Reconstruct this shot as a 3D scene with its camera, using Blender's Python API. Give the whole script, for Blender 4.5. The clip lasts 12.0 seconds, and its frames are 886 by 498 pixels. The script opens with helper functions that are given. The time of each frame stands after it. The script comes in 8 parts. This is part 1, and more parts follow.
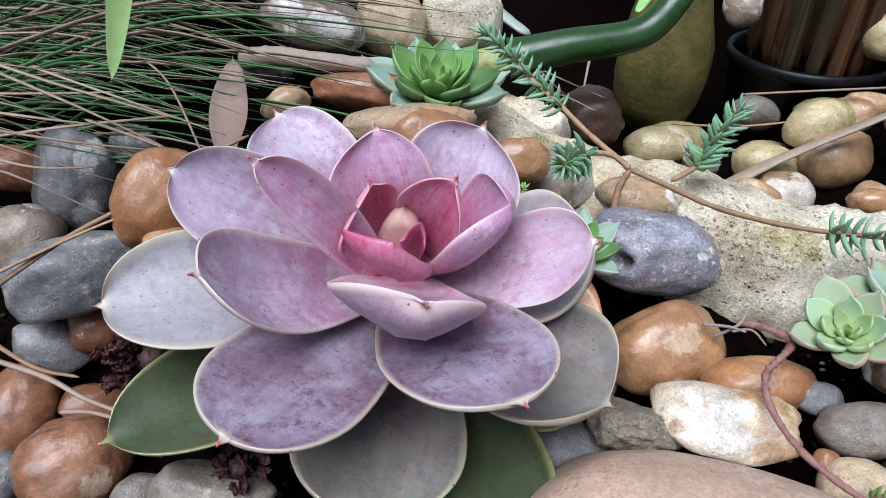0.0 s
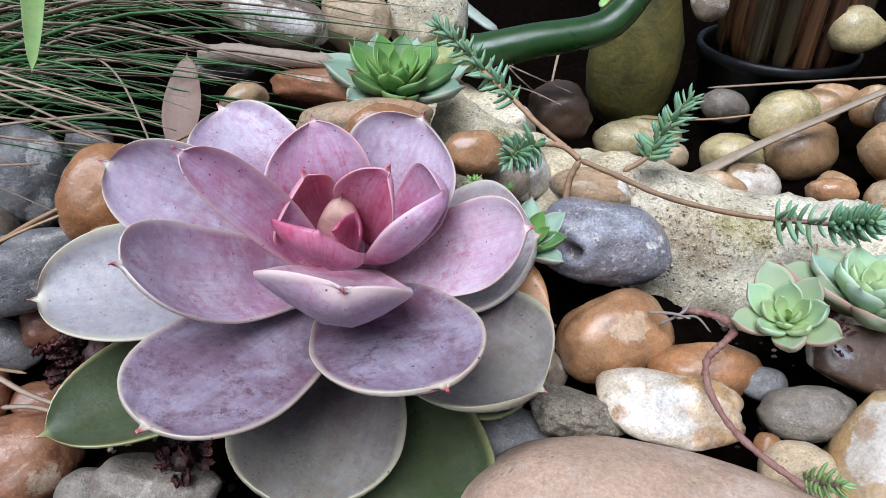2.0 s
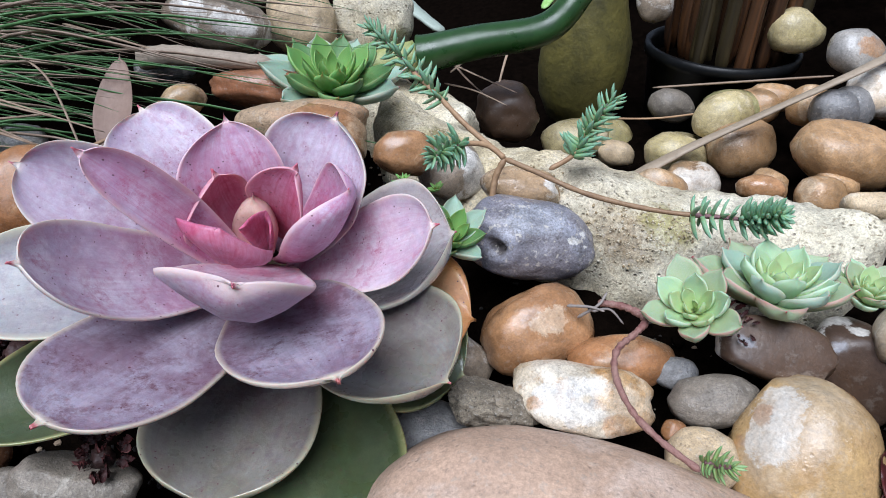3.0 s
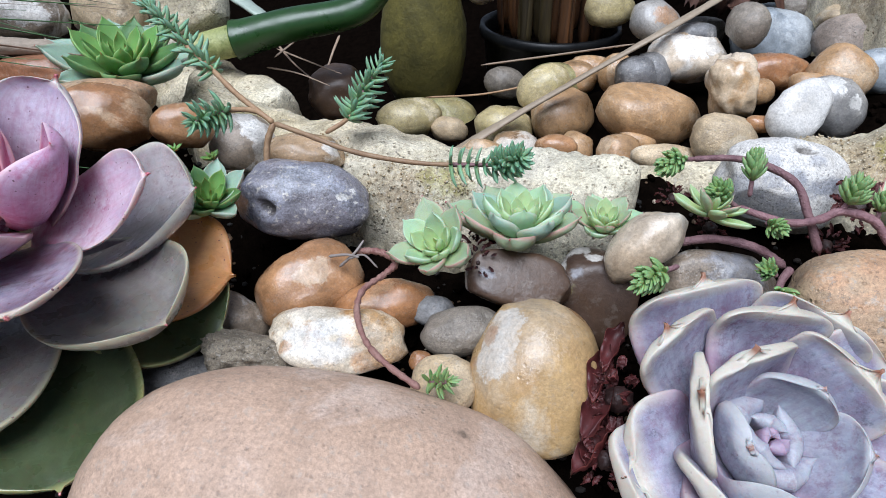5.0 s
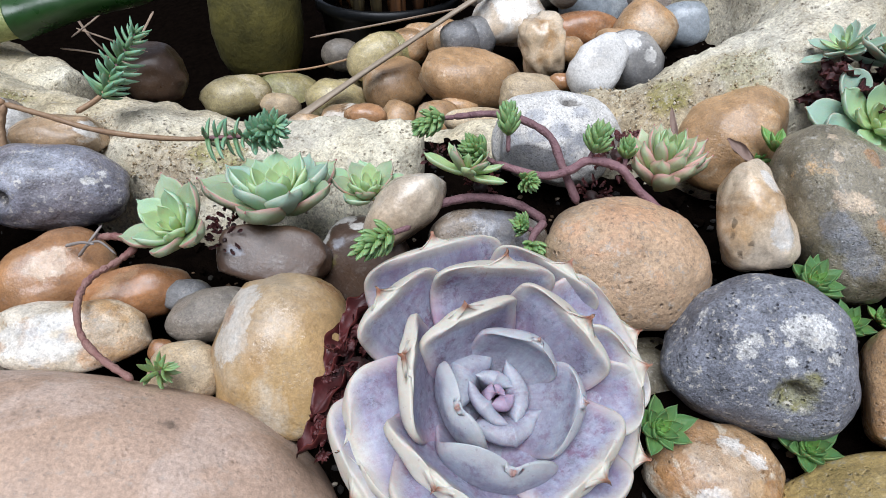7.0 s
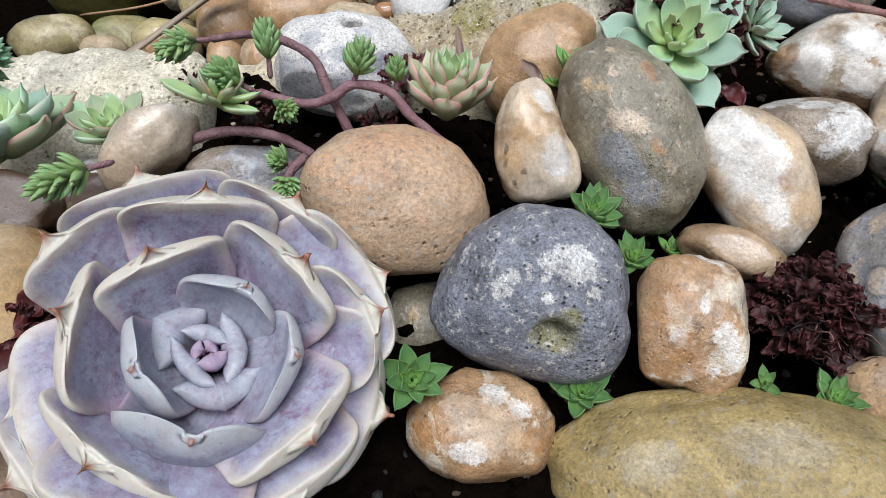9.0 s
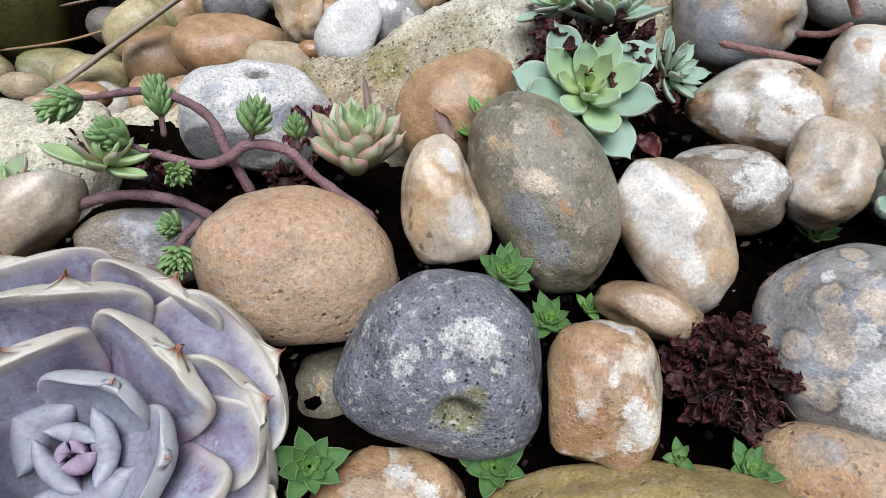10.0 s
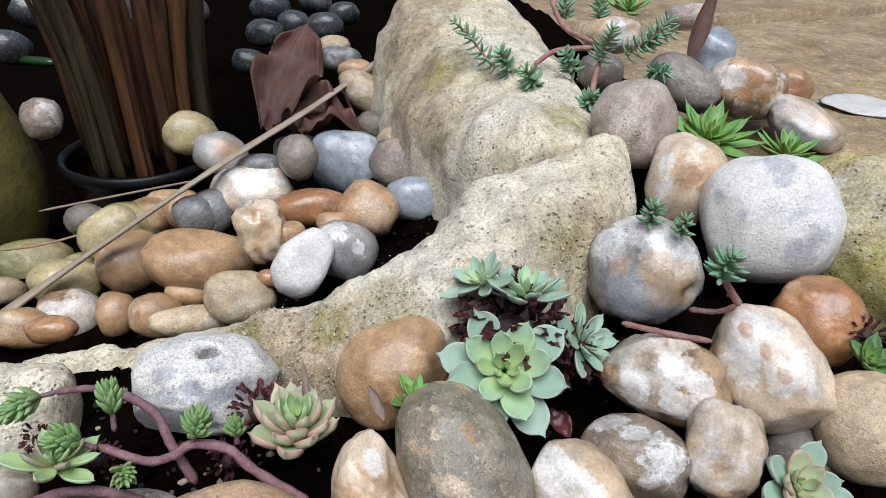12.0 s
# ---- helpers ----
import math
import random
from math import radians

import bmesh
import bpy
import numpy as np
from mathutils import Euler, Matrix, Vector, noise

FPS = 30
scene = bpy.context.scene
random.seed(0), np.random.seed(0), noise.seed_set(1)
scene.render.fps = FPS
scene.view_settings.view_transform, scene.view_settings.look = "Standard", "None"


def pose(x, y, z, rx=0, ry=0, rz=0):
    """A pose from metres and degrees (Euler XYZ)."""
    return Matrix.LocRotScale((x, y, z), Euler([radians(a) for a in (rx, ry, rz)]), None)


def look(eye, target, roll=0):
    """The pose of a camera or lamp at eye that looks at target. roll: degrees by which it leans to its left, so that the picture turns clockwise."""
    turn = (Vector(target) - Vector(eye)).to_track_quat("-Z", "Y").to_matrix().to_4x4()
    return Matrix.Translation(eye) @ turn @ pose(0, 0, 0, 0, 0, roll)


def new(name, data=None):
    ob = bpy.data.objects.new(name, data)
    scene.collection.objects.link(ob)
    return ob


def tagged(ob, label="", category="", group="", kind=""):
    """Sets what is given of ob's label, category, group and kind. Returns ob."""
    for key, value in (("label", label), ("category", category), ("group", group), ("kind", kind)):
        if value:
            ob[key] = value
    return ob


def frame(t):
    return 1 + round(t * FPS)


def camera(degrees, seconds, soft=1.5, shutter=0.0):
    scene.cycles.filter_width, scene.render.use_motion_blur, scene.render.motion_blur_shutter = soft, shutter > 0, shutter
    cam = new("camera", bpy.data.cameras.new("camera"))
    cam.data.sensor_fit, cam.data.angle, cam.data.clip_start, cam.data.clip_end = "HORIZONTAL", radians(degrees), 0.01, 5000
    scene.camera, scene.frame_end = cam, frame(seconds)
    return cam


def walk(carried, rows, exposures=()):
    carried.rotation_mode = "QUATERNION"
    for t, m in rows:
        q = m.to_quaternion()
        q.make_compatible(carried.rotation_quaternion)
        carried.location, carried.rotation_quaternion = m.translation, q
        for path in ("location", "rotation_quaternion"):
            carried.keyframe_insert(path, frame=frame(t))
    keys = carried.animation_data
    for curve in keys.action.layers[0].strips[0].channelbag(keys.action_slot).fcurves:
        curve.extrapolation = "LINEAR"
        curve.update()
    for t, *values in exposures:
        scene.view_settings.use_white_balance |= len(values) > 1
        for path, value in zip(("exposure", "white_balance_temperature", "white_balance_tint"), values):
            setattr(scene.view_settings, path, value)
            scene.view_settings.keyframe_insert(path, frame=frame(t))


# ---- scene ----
cam = camera(70.0, 12.0, 0.9)
METRES, EYE, TILT, LEAN, TURN = 0.29, 0.2, -36.0, 0.0, 0.0
ROWS = [
    (0.0, 0.0, 0.0, 0.0, 0.0, 0.0, -0.0),
    (0.5, 0.0093, 0.0037, 0.0022, 0.06, -0.04, 0.08),
    (1.0, 0.0159, 0.0038, 0.002, 0.01, 0.05, 0.05),
    (1.5, 0.0255, 0.0007, -0.0032, -0.08, -0.04, 0.08),
    (2.0, 0.0506, -0.0033, -0.0107, -0.37, 0.11, 0.77),
    (2.5, 0.0795, -0.0079, -0.0149, -1.16, 0.31, 1.37),
    (2.7, 0.0926, -0.0144, -0.0105, -1.45, 0.09, 1.3),
    (4.3, 0.2161, -0.0566, -0.057, -5.74, 0.27, 3.58),
    (4.5, 0.2382, -0.0568, -0.0681, -6.15, 0.45, 3.99),
    (5.0, 0.2975, -0.0651, -0.0867, -7.93, 0.32, 5.69),
    (5.5, 0.3458, -0.0697, -0.0963, -9.56, 0.09, 6.86),
    (6.0, 0.3933, -0.0719, -0.101, -10.8, -0.42, 7.88),
    (6.5, 0.434, -0.0709, -0.1133, -12.37, -1.25, 8.91),
    (7.0, 0.4834, -0.0678, -0.1251, -14.19, -2.11, 9.99),
    (7.2, 0.5055, -0.0689, -0.1379, -14.54, -2.89, 10.53),
    (8.8, 0.6415, -0.0573, -0.1828, -18.95, -6.17, 11.6),
    (9.0, 0.6616, -0.0464, -0.1845, -19.36, -6.35, 11.8),
    (9.5, 0.6995, -0.0385, -0.1764, -20.81, -6.55, 12.29),
    (10.0, 0.7339, -0.0384, -0.1534, -22.01, -6.08, 13.09),
    (10.5, 0.755, -0.0422, -0.1215, -22.5, -4.79, 13.78),
    (11.0, 0.778, -0.0534, -0.0758, -23.22, -2.92, 14.08),
    (11.5, 0.796, -0.0814, -0.041, -23.49, -0.66, 13.89),
    (12.0, 0.8026, -0.1243, 0.0144, -23.51, 1.96, 14.01),
]
walk(cam, [(t, pose(0, 0, EYE, TILT, LEAN, TURN) @ pose(METRES * x, METRES * y, METRES * z, 90 + pitch, roll, yaw)) for t, x, y, z, yaw, pitch, roll in ROWS], ((0.0, 0.27, 5650, 13), (5.0, 0.18, 5600, 11), (9.0, 0.07, 5900, 11), (12.0, 0.03, 5850, 12)))

# ---- daylight: thin overcast with a soft high sun ----
world = bpy.data.worlds.new("sky")
scene.world = world
world.use_nodes = True
wn, wl = world.node_tree.nodes, world.node_tree.links
sky = wn.new("ShaderNodeTexSky")
sky.sky_type = "NISHITA"
sky.sun_disc = False
sky.sun_elevation, sky.sun_rotation = radians(66), radians(-153)
sky.air_density, sky.dust_density = 1.0, 3.0
grey = wn.new("ShaderNodeMix")
grey.data_type = "RGBA"
grey.inputs[0].default_value = 0.72
grey.inputs[7].default_value = (6.7, 7.2, 8.2, 1)
wl.new(sky.outputs[0], grey.inputs[6])
wn["Background"].inputs[1].default_value = 0.042
wl.new(grey.outputs[2], wn["Background"].inputs[0])
sun = new("sun", bpy.data.lights.new("sun", "SUN"))
sun.data.energy, sun.data.angle, sun.data.color = 4.4, radians(42), (1.0, 0.98, 0.95)
sun.matrix_world = look((-0.10, -0.30, 1.0), (0.1, 0.1, 0))

# ---- materials ----
def ramp(nodes, stops):
    r = nodes.new("ShaderNodeValToRGB")
    while len(r.color_ramp.elements) < len(stops):
        r.color_ramp.elements.new(0.5)
    for e, (p, c) in zip(r.color_ramp.elements, stops):
        e.position = p
        e.color = (*c, 1) if len(c) == 3 else c
    return r


class Nodes:
    """A small wrapper that builds one node material."""

    def __init__(self, name):
        self.mat = bpy.data.materials.new(name)
        self.mat.use_nodes = True
        self.n, self.l = self.mat.node_tree.nodes, self.mat.node_tree.links
        self.bsdf = self.n["Principled BSDF"]
        co = self.n.new("ShaderNodeTexCoord")
        info = self.n.new("ShaderNodeObjectInfo")
        self.random = info.outputs["Random"]
        mul = self.n.new("ShaderNodeVectorMath")
        mul.operation = "SCALE"
        mul.inputs[0].default_value = (7.3, 3.1, 5.7)
        self.l.new(self.random, mul.inputs["Scale"])
        add = self.n.new("ShaderNodeVectorMath")
        self.l.new(co.outputs["Object"], add.inputs[0])
        self.l.new(mul.outputs[0], add.inputs[1])
        self.co = add.outputs[0]

    def noise(self, scale, detail=4, rough=0.55, distortion=0.0):
        t = self.n.new("ShaderNodeTexNoise")
        t.inputs["Scale"].default_value, t.inputs["Detail"].default_value = scale, detail
        t.inputs["Roughness"].default_value, t.inputs["Distortion"].default_value = rough, distortion
        self.l.new(self.co, t.inputs["Vector"])
        return t.outputs["Fac"]

    def cells(self, scale, feature="F1"):
        t = self.n.new("ShaderNodeTexVoronoi")
        t.feature = feature
        t.inputs["Scale"].default_value = scale
        self.l.new(self.co, t.inputs["Vector"])
        return t.outputs["Distance"]

    def step(self, value, lo, hi, out=(0, 1)):
        m = self.n.new("ShaderNodeMapRange")
        m.inputs[1].default_value, m.inputs[2].default_value = lo, hi
        m.inputs[3].default_value, m.inputs[4].default_value = out
        self.l.new(value, m.inputs[0])
        return m.outputs[0]

    def math(self, op, a, b):
        m = self.n.new("ShaderNodeMath")
        m.operation = op
        for i, v in enumerate((a, b)):
            if isinstance(v, (int, float)):
                m.inputs[i].default_value = v
            else:
                self.l.new(v, m.inputs[i])
        return m.outputs[0]

    def mix(self, fac, a, b, blend="MIX"):
        m = self.n.new("ShaderNodeMix")
        m.data_type, m.blend_type = "RGBA", blend
        for i, v in ((0, fac), (6, a), (7, b)):
            if isinstance(v, (int, float)):
                m.inputs[i].default_value = v
            elif isinstance(v, tuple):
                m.inputs[i].default_value = (*v, 1)
            else:
                self.l.new(v, m.inputs[i])
        return m.outputs[2]

    def attribute(self, name):
        a = self.n.new("ShaderNodeAttribute")
        a.attribute_name = name
        return a.outputs["Fac"]

    def finish(self, color, rough, bump=None, strength=0.3, distance=0.001, **extra):
        if isinstance(color, tuple):
            self.bsdf.inputs["Base Color"].default_value = (*color, 1)
        else:
            self.l.new(color, self.bsdf.inputs["Base Color"])
        if isinstance(rough, (int, float)):
            self.bsdf.inputs["Roughness"].default_value = rough
        else:
            self.l.new(rough, self.bsdf.inputs["Roughness"])
        if bump is not None:
            b = self.n.new("ShaderNodeBump")
            b.inputs["Strength"].default_value, b.inputs["Distance"].default_value = strength, distance
            self.l.new(bump, b.inputs["Height"])
            self.l.new(b.outputs[0], self.bsdf.inputs["Normal"])
        for key, value in extra.items():
            self.bsdf.inputs[key.replace("_", " ")].default_value = value
        return self.mat


# The darkest kind colours real dirt, and also paints shade into dents and cracks.
MARKS = (("slate", (0.24, 0.25, 0.28), 0.75, 0.2), ("grime_shade", (0.20, 0.14, 0.075), 0.75, 0.34), ("chalk", (0.65, 0.63, 0.59), 0.82, 0.09), ("crust", (0.54, 0.42, 0.30), 0.75, 0.12),
         ("rust", (0.33, 0.17, 0.07), 0.75, 0.15), ("amber", (0.44, 0.29, 0.15), 0.65, 0.2), ("moss", (0.22, 0.20, 0.05), 0.75, 0.3), ("dirt_shade", (0.05, 0.04, 0.03), 0.8, 0.2), ("pale", (0.50, 0.47, 0.41), 0.4, 0.4))


def stone_mat(name, base, second, patch, scale=45, amount=0.5, speck=0.35, rough=0.55, bump=0.5, pits=0.0, sharp=0.06, dark=(0.05, 0.045, 0.04), mottle=0.52, seam=0.0, blob=0.0):
    """Weathered pebble: two body colours, patches of a third with a crisp edge, mineral grain, fine specks, chips and pits."""
    k = Nodes(name)
    c = k.mix(k.step(k.noise(scale * 0.7, 5, 0.6, 0.6), 0.36, 0.64), base, second)
    cut = 1 - amount
    field = k.noise(scale, 8, 0.66, 0.5)
    p = k.step(field, 0.3 + 0.4 * cut, 0.3 + 0.4 * cut + sharp)
    if blob:
        wide = k.math("ADD", k.cells(scale * 2.9), k.step(k.noise(scale * 5, 5, 0.6), 0.2, 0.8, (-0.12, 0.12)))
        c = k.mix(k.step(wide, 0.36, 0.31, (0, blob)), c, patch)
        c = k.mix(k.math("MULTIPLY", k.step(wide, 0.31, 0.35), k.step(wide, 0.45, 0.40, (0, blob * 0.6))), c, dark)
    c = k.mix(k.math("MULTIPLY", p, k.step(k.noise(scale * 6, 6, 0.7), 0.3, 0.55, (0.35, 1))), c, patch)
    if seam:
        away = k.math("ABSOLUTE", k.math("SUBTRACT", field, 0.3 + 0.4 * cut - 0.012), 0)
        c = k.mix(k.math("MULTIPLY", k.step(away, 0.016, 0.004), k.step(k.noise(scale * 3, 4), 0.42, 0.6, (0, seam))), c, tuple(0.4 * v for v in base))
    rag = k.math("ADD", k.step(k.noise(scale * 2.6, 8, 0.68, 0.6), 0.3, 0.7, (-0.45, 0.3)), k.step(k.noise(scale * 10, 9, 0.8, 0.3), 0.3, 0.7, (-0.5, 0.35)))
    thin = k.step(k.noise(scale * 7, 7, 0.75), 0.34, 0.58, (0.45, 1))
    for kind, tone, most, soft in MARKS:
        m = k.step(k.math("ADD", k.attribute(kind), rag), 0.38 - soft, 0.38 + soft, (0, most))
        m = k.math("MULTIPLY", k.math("MULTIPLY", m, thin), k.step(k.attribute(kind), 0.02, 0.3))
        c = k.mix(m, c, tone)
    c = k.mix(1.0, c, k.step(k.noise(scale * 3.2, 8, 0.72, 0.3), 0.25, 0.75, (1 - mottle, 1 + mottle)), "MULTIPLY")
    c = k.mix(k.step(k.noise(scale * 26, 4, 0.8), 0.53, 0.66, (0, min(0.9, speck * 1.6))), c, dark)
    c = k.mix(1.0, c, k.step(k.noise(scale * 40, 2, 0.8), 0.3, 0.7, (0.88 - 0.36 * speck, 1.12 + 0.36 * speck)), "MULTIPLY")
    c = k.mix(k.step(k.noise(scale * 13, 5, 0.75), 0.56, 0.64, (0, min(0.85, speck * 0.8))), c, (0.6, 0.56, 0.49))
    hue = k.n.new("ShaderNodeHueSaturation")
    k.l.new(k.step(k.random, 0, 1, (0.86, 1.16)), hue.inputs["Value"])
    hue.inputs["Saturation"].default_value = 1.06
    k.l.new(c, hue.inputs["Color"])
    c = hue.outputs[0]
    h = k.math("ADD", k.noise(scale * 14, 7, 0.7), k.math("MULTIPLY", k.noise(scale * 2.6, 5, 0.6), 1.6))
    chip = k.step(k.cells(scale * 11, "DISTANCE_TO_EDGE"), 0.0, 0.09)
    some = k.step(k.noise(scale * 3.1, 3), 0.54, 0.7, (0, 0.06 + 0.2 * pits))
    crack = k.math("MULTIPLY", k.math("SUBTRACT", 1, chip), some)
    h = k.math("SUBTRACT", h, k.math("MULTIPLY", crack, 0.7))
    c = k.mix(k.math("MULTIPLY", crack, 0.5), c, dark)
    if pits:
        pit = k.step(k.cells(scale * 20), 0.08, 0.34)
        few = k.step(k.noise(scale * 7, 3), 0.5, 0.62, (0, pits))
        hole = k.math("MULTIPLY", k.math("SUBTRACT", 1, pit), few)
        h = k.math("SUBTRACT", h, k.math("MULTIPLY", hole, 1.4))
        c = k.mix(k.math("MULTIPLY", hole, 0.75), c, dark)
    r = k.step(k.noise(scale * 4, 4), 0.3, 0.7, (rough - 0.26, rough + 0.02))
    return k.finish(c, r, h, min(1.0, bump + 0.2), 0.0009, Specular_IOR_Level=0.5, Coat_Weight=0.22 if rough < 0.46 else 0.0, Coat_Roughness=0.3)


M = {
    "tan": stone_mat("tan_pebble", (0.37, 0.215, 0.115), (0.26, 0.135, 0.066), (0.48, 0.34, 0.22), 34, 0.35, 0.12, 0.32, 0.12),
    "orange": stone_mat("orange_pebble", (0.32, 0.165, 0.08), (0.235, 0.11, 0.052), (0.40, 0.245, 0.14), 40, 0.35, 0.15, 0.34, 0.15),
    "brown": stone_mat("brown_pebble", (0.30, 0.15, 0.07), (0.20, 0.095, 0.045), (0.42, 0.26, 0.15), 42, 0.3, 0.2, 0.34, 0.2),
    "rust": stone_mat("rust_pebble", (0.2, 0.09, 0.05), (0.27, 0.14, 0.08), (0.15, 0.065, 0.037), 38, 0.35, 0.15, 0.34, 0.2),
    "giant": stone_mat("pink_tan_cobble", (0.43, 0.31, 0.235), (0.39, 0.275, 0.20), (0.47, 0.36, 0.29), 26, 0.4, 0.22, 0.68, 0.25, 0.4, mottle=0.2),
    "bigtan": stone_mat("sandy_cobble", (0.40, 0.27, 0.17), (0.34, 0.25, 0.165), (0.41, 0.255, 0.155), 24, 0.4, 0.4, 0.62, 0.55, 0.7, mottle=0.24),
    "yellow": stone_mat("ochre_white_flint", (0.46, 0.325, 0.165), (0.38, 0.235, 0.10), (0.58, 0.52, 0.42), 24, 0.5, 0.14, 0.42, 0.2, 0.35, 0.12, mottle=0.3),
    "palemoss": stone_mat("pale_greenish_tan_pebble", (0.42, 0.35, 0.2), (0.33, 0.275, 0.135), (0.52, 0.45, 0.31), 42, 0.35, 0.3, 0.45, 0.25, 0.2),
    "sand": stone_mat("sandy_brown_pebble", (0.41, 0.265, 0.145), (0.32, 0.195, 0.10), (0.48, 0.36, 0.24), 42, 0.35, 0.25, 0.45, 0.25, 0.2),
    "beige": stone_mat("beige_pebble", (0.50, 0.40, 0.27), (0.42, 0.32, 0.2), (0.58, 0.5, 0.38), 45, 0.35, 0.3, 0.55, 0.4, 0.4),
    "grey": stone_mat("grey_pebble", (0.15, 0.13, 0.105), (0.22, 0.19, 0.155), (0.36, 0.33, 0.28), 45, 0.35, 0.35, 0.5, 0.4, 0.3),
    "darkgrey": stone_mat("dark_grey_pebble", (0.12, 0.12, 0.125), (0.19, 0.185, 0.18), (0.42, 0.4, 0.37), 38, 0.3, 0.4, 0.45, 0.45, 0.3),
    "blue": stone_mat("blue_grey_flint", (0.12, 0.125, 0.16), (0.17, 0.16, 0.175), (0.27, 0.28, 0.33), 34, 0.42, 0.75, 0.45, 0.35, 0.3, 0.15),
    "slate": stone_mat("pale_blue_grey_pebble", (0.28, 0.305, 0.325), (0.2, 0.225, 0.245), (0.42, 0.44, 0.45), 28, 0.4, 0.14, 0.42, 0.15),
    "speckle": stone_mat("speckled_grey_cobble", (0.15, 0.155, 0.18), (0.235, 0.24, 0.265), (0.52, 0.52, 0.53), 38, 0.2, 1.1, 0.6, 1.0, 0.9, 0.04, (0.03, 0.03, 0.035)),
    "olive": stone_mat("olive_grey_cobble", (0.18, 0.155, 0.105), (0.24, 0.21, 0.15), (0.50, 0.34, 0.18), 46, 0.24, 0.6, 0.45, 0.5, 0.6, 0.04),
    "moss": stone_mat("olive_tan_cobble", (0.38, 0.285, 0.125), (0.30, 0.225, 0.095), (0.46, 0.37, 0.20), 30, 0.35, 0.35, 0.55, 0.45, 0.5),
    "white": stone_mat("white_flint", (0.50, 0.43, 0.34), (0.42, 0.31, 0.2), (0.60, 0.58, 0.54), 28, 0.55, 0.14, 0.42, 0.12, 0.2, 0.1),
    "cream": stone_mat("cream_orange_flint", (0.52, 0.39, 0.25), (0.60, 0.51, 0.40), (0.42, 0.26, 0.125), 26, 0.36, 0.1, 0.36, 0.1, 0.12, 0.1),
    "flint": stone_mat("white_crusted_flint", (0.52, 0.43, 0.3), (0.58, 0.54, 0.47), (0.32, 0.185, 0.08), 38, 0.36, 0.25, 0.4, 0.35, 0.3, 0.05),
    "flintdark": stone_mat("broken_flint", (0.055, 0.034, 0.024), (0.10, 0.06, 0.035), (0.24, 0.2, 0.16), 22, 0.22, 0.08, 0.52, 0.08, 0.0, 0.06, mottle=0.25),
    "patchy": stone_mat("brown_white_flint", (0.26, 0.17, 0.1), (0.38, 0.27, 0.165), (0.56, 0.51, 0.44), 27, 0.5, 0.14, 0.38, 0.15, 0.2, 0.04, seam=0.7),
    "patchgrey": stone_mat("grey_white_flint", (0.18, 0.145, 0.11), (0.27, 0.215, 0.16), (0.52, 0.49, 0.45), 34, 0.42, 0.3, 0.45, 0.3, 0.3, 0.03, seam=0.6),
    "crust": stone_mat("orange_crusted_flint", (0.31, 0.18, 0.09), (0.40, 0.265, 0.15), (0.53, 0.46, 0.36), 40, 0.42, 0.25, 0.42, 0.4, 0.4, 0.04, seam=0.7),
    "banded": stone_mat("banded_flint", (0.21, 0.205, 0.2), (0.31, 0.285, 0.25), (0.48, 0.41, 0.32), 24, 0.12, 0.2, 0.4, 0.15, 0.3, 0.03, seam=0.5, dark=(0.06, 0.06, 0.065)),
    "whiteblue": stone_mat("chalk_white_cobble", (0.60, 0.585, 0.56), (0.54, 0.51, 0.465), (0.38, 0.385, 0.40), 30, 0.22, 0.22, 0.55, 0.25, 0.3, 0.06, mottle=0.2),
    "chalkgrey": stone_mat("chalk_grey_cobble", (0.60, 0.585, 0.56), (0.54, 0.51, 0.465), (0.30, 0.305, 0.325), 38, 0.36, 0.55, 0.55, 0.25, 0.3, 0.06, mottle=0.2),
    "mottled": stone_mat("mottled_grey_flint", (0.2, 0.19, 0.18), (0.31, 0.29, 0.26), (0.46, 0.37, 0.28), 36, 0.3, 0.35, 0.45, 0.3, 0.4, 0.03, seam=0.5, blob=0.75),
    "pinkgrey": stone_mat("pinkish_grey_pebble", (0.37, 0.30, 0.245), (0.29, 0.24, 0.2), (0.46, 0.39, 0.33), 36, 0.4, 0.4, 0.55, 0.5, 0.5),
    "green": stone_mat("algae_green_pebble", (0.22, 0.23, 0.1), (0.30, 0.25, 0.12), (0.4, 0.36, 0.24), 36, 0.35, 0.35, 0.5, 0.4, 0.2),
    "wetdark": stone_mat("dark_wet_pebble", (0.03, 0.032, 0.036), (0.05, 0.05, 0.052), (0.10, 0.11, 0.12), 34, 0.3, 0.3, 0.3, 0.3),
    "conglomerate": stone_mat("rough_mortar_lump", (0.25, 0.21, 0.155), (0.33, 0.285, 0.215), (0.4, 0.35, 0.27), 60, 0.3, 0.9, 0.85, 1.0, 1.0),
    "limestone": stone_mat("weathered_limestone", (0.48, 0.41, 0.275), (0.56, 0.52, 0.41), (0.33, 0.26, 0.14), 24, 0.42, 0.55, 0.95, 1.0, 0.8, 0.2, (0.17, 0.125, 0.07), 0.52),
    "mossrock": stone_mat("mossy_yellow_limestone", (0.36, 0.285, 0.11), (0.44, 0.38, 0.22), (0.2, 0.19, 0.05), 26, 0.42, 0.7, 0.85, 1.0, 0.8, 0.15, (0.1, 0.09, 0.03)),
    "slab": stone_mat("paving_sandstone", (0.22, 0.155, 0.078), (0.30, 0.23, 0.13), (0.15, 0.11, 0.06), 16, 0.45, 0.55, 0.75, 0.9, 0.5, 0.15),
}


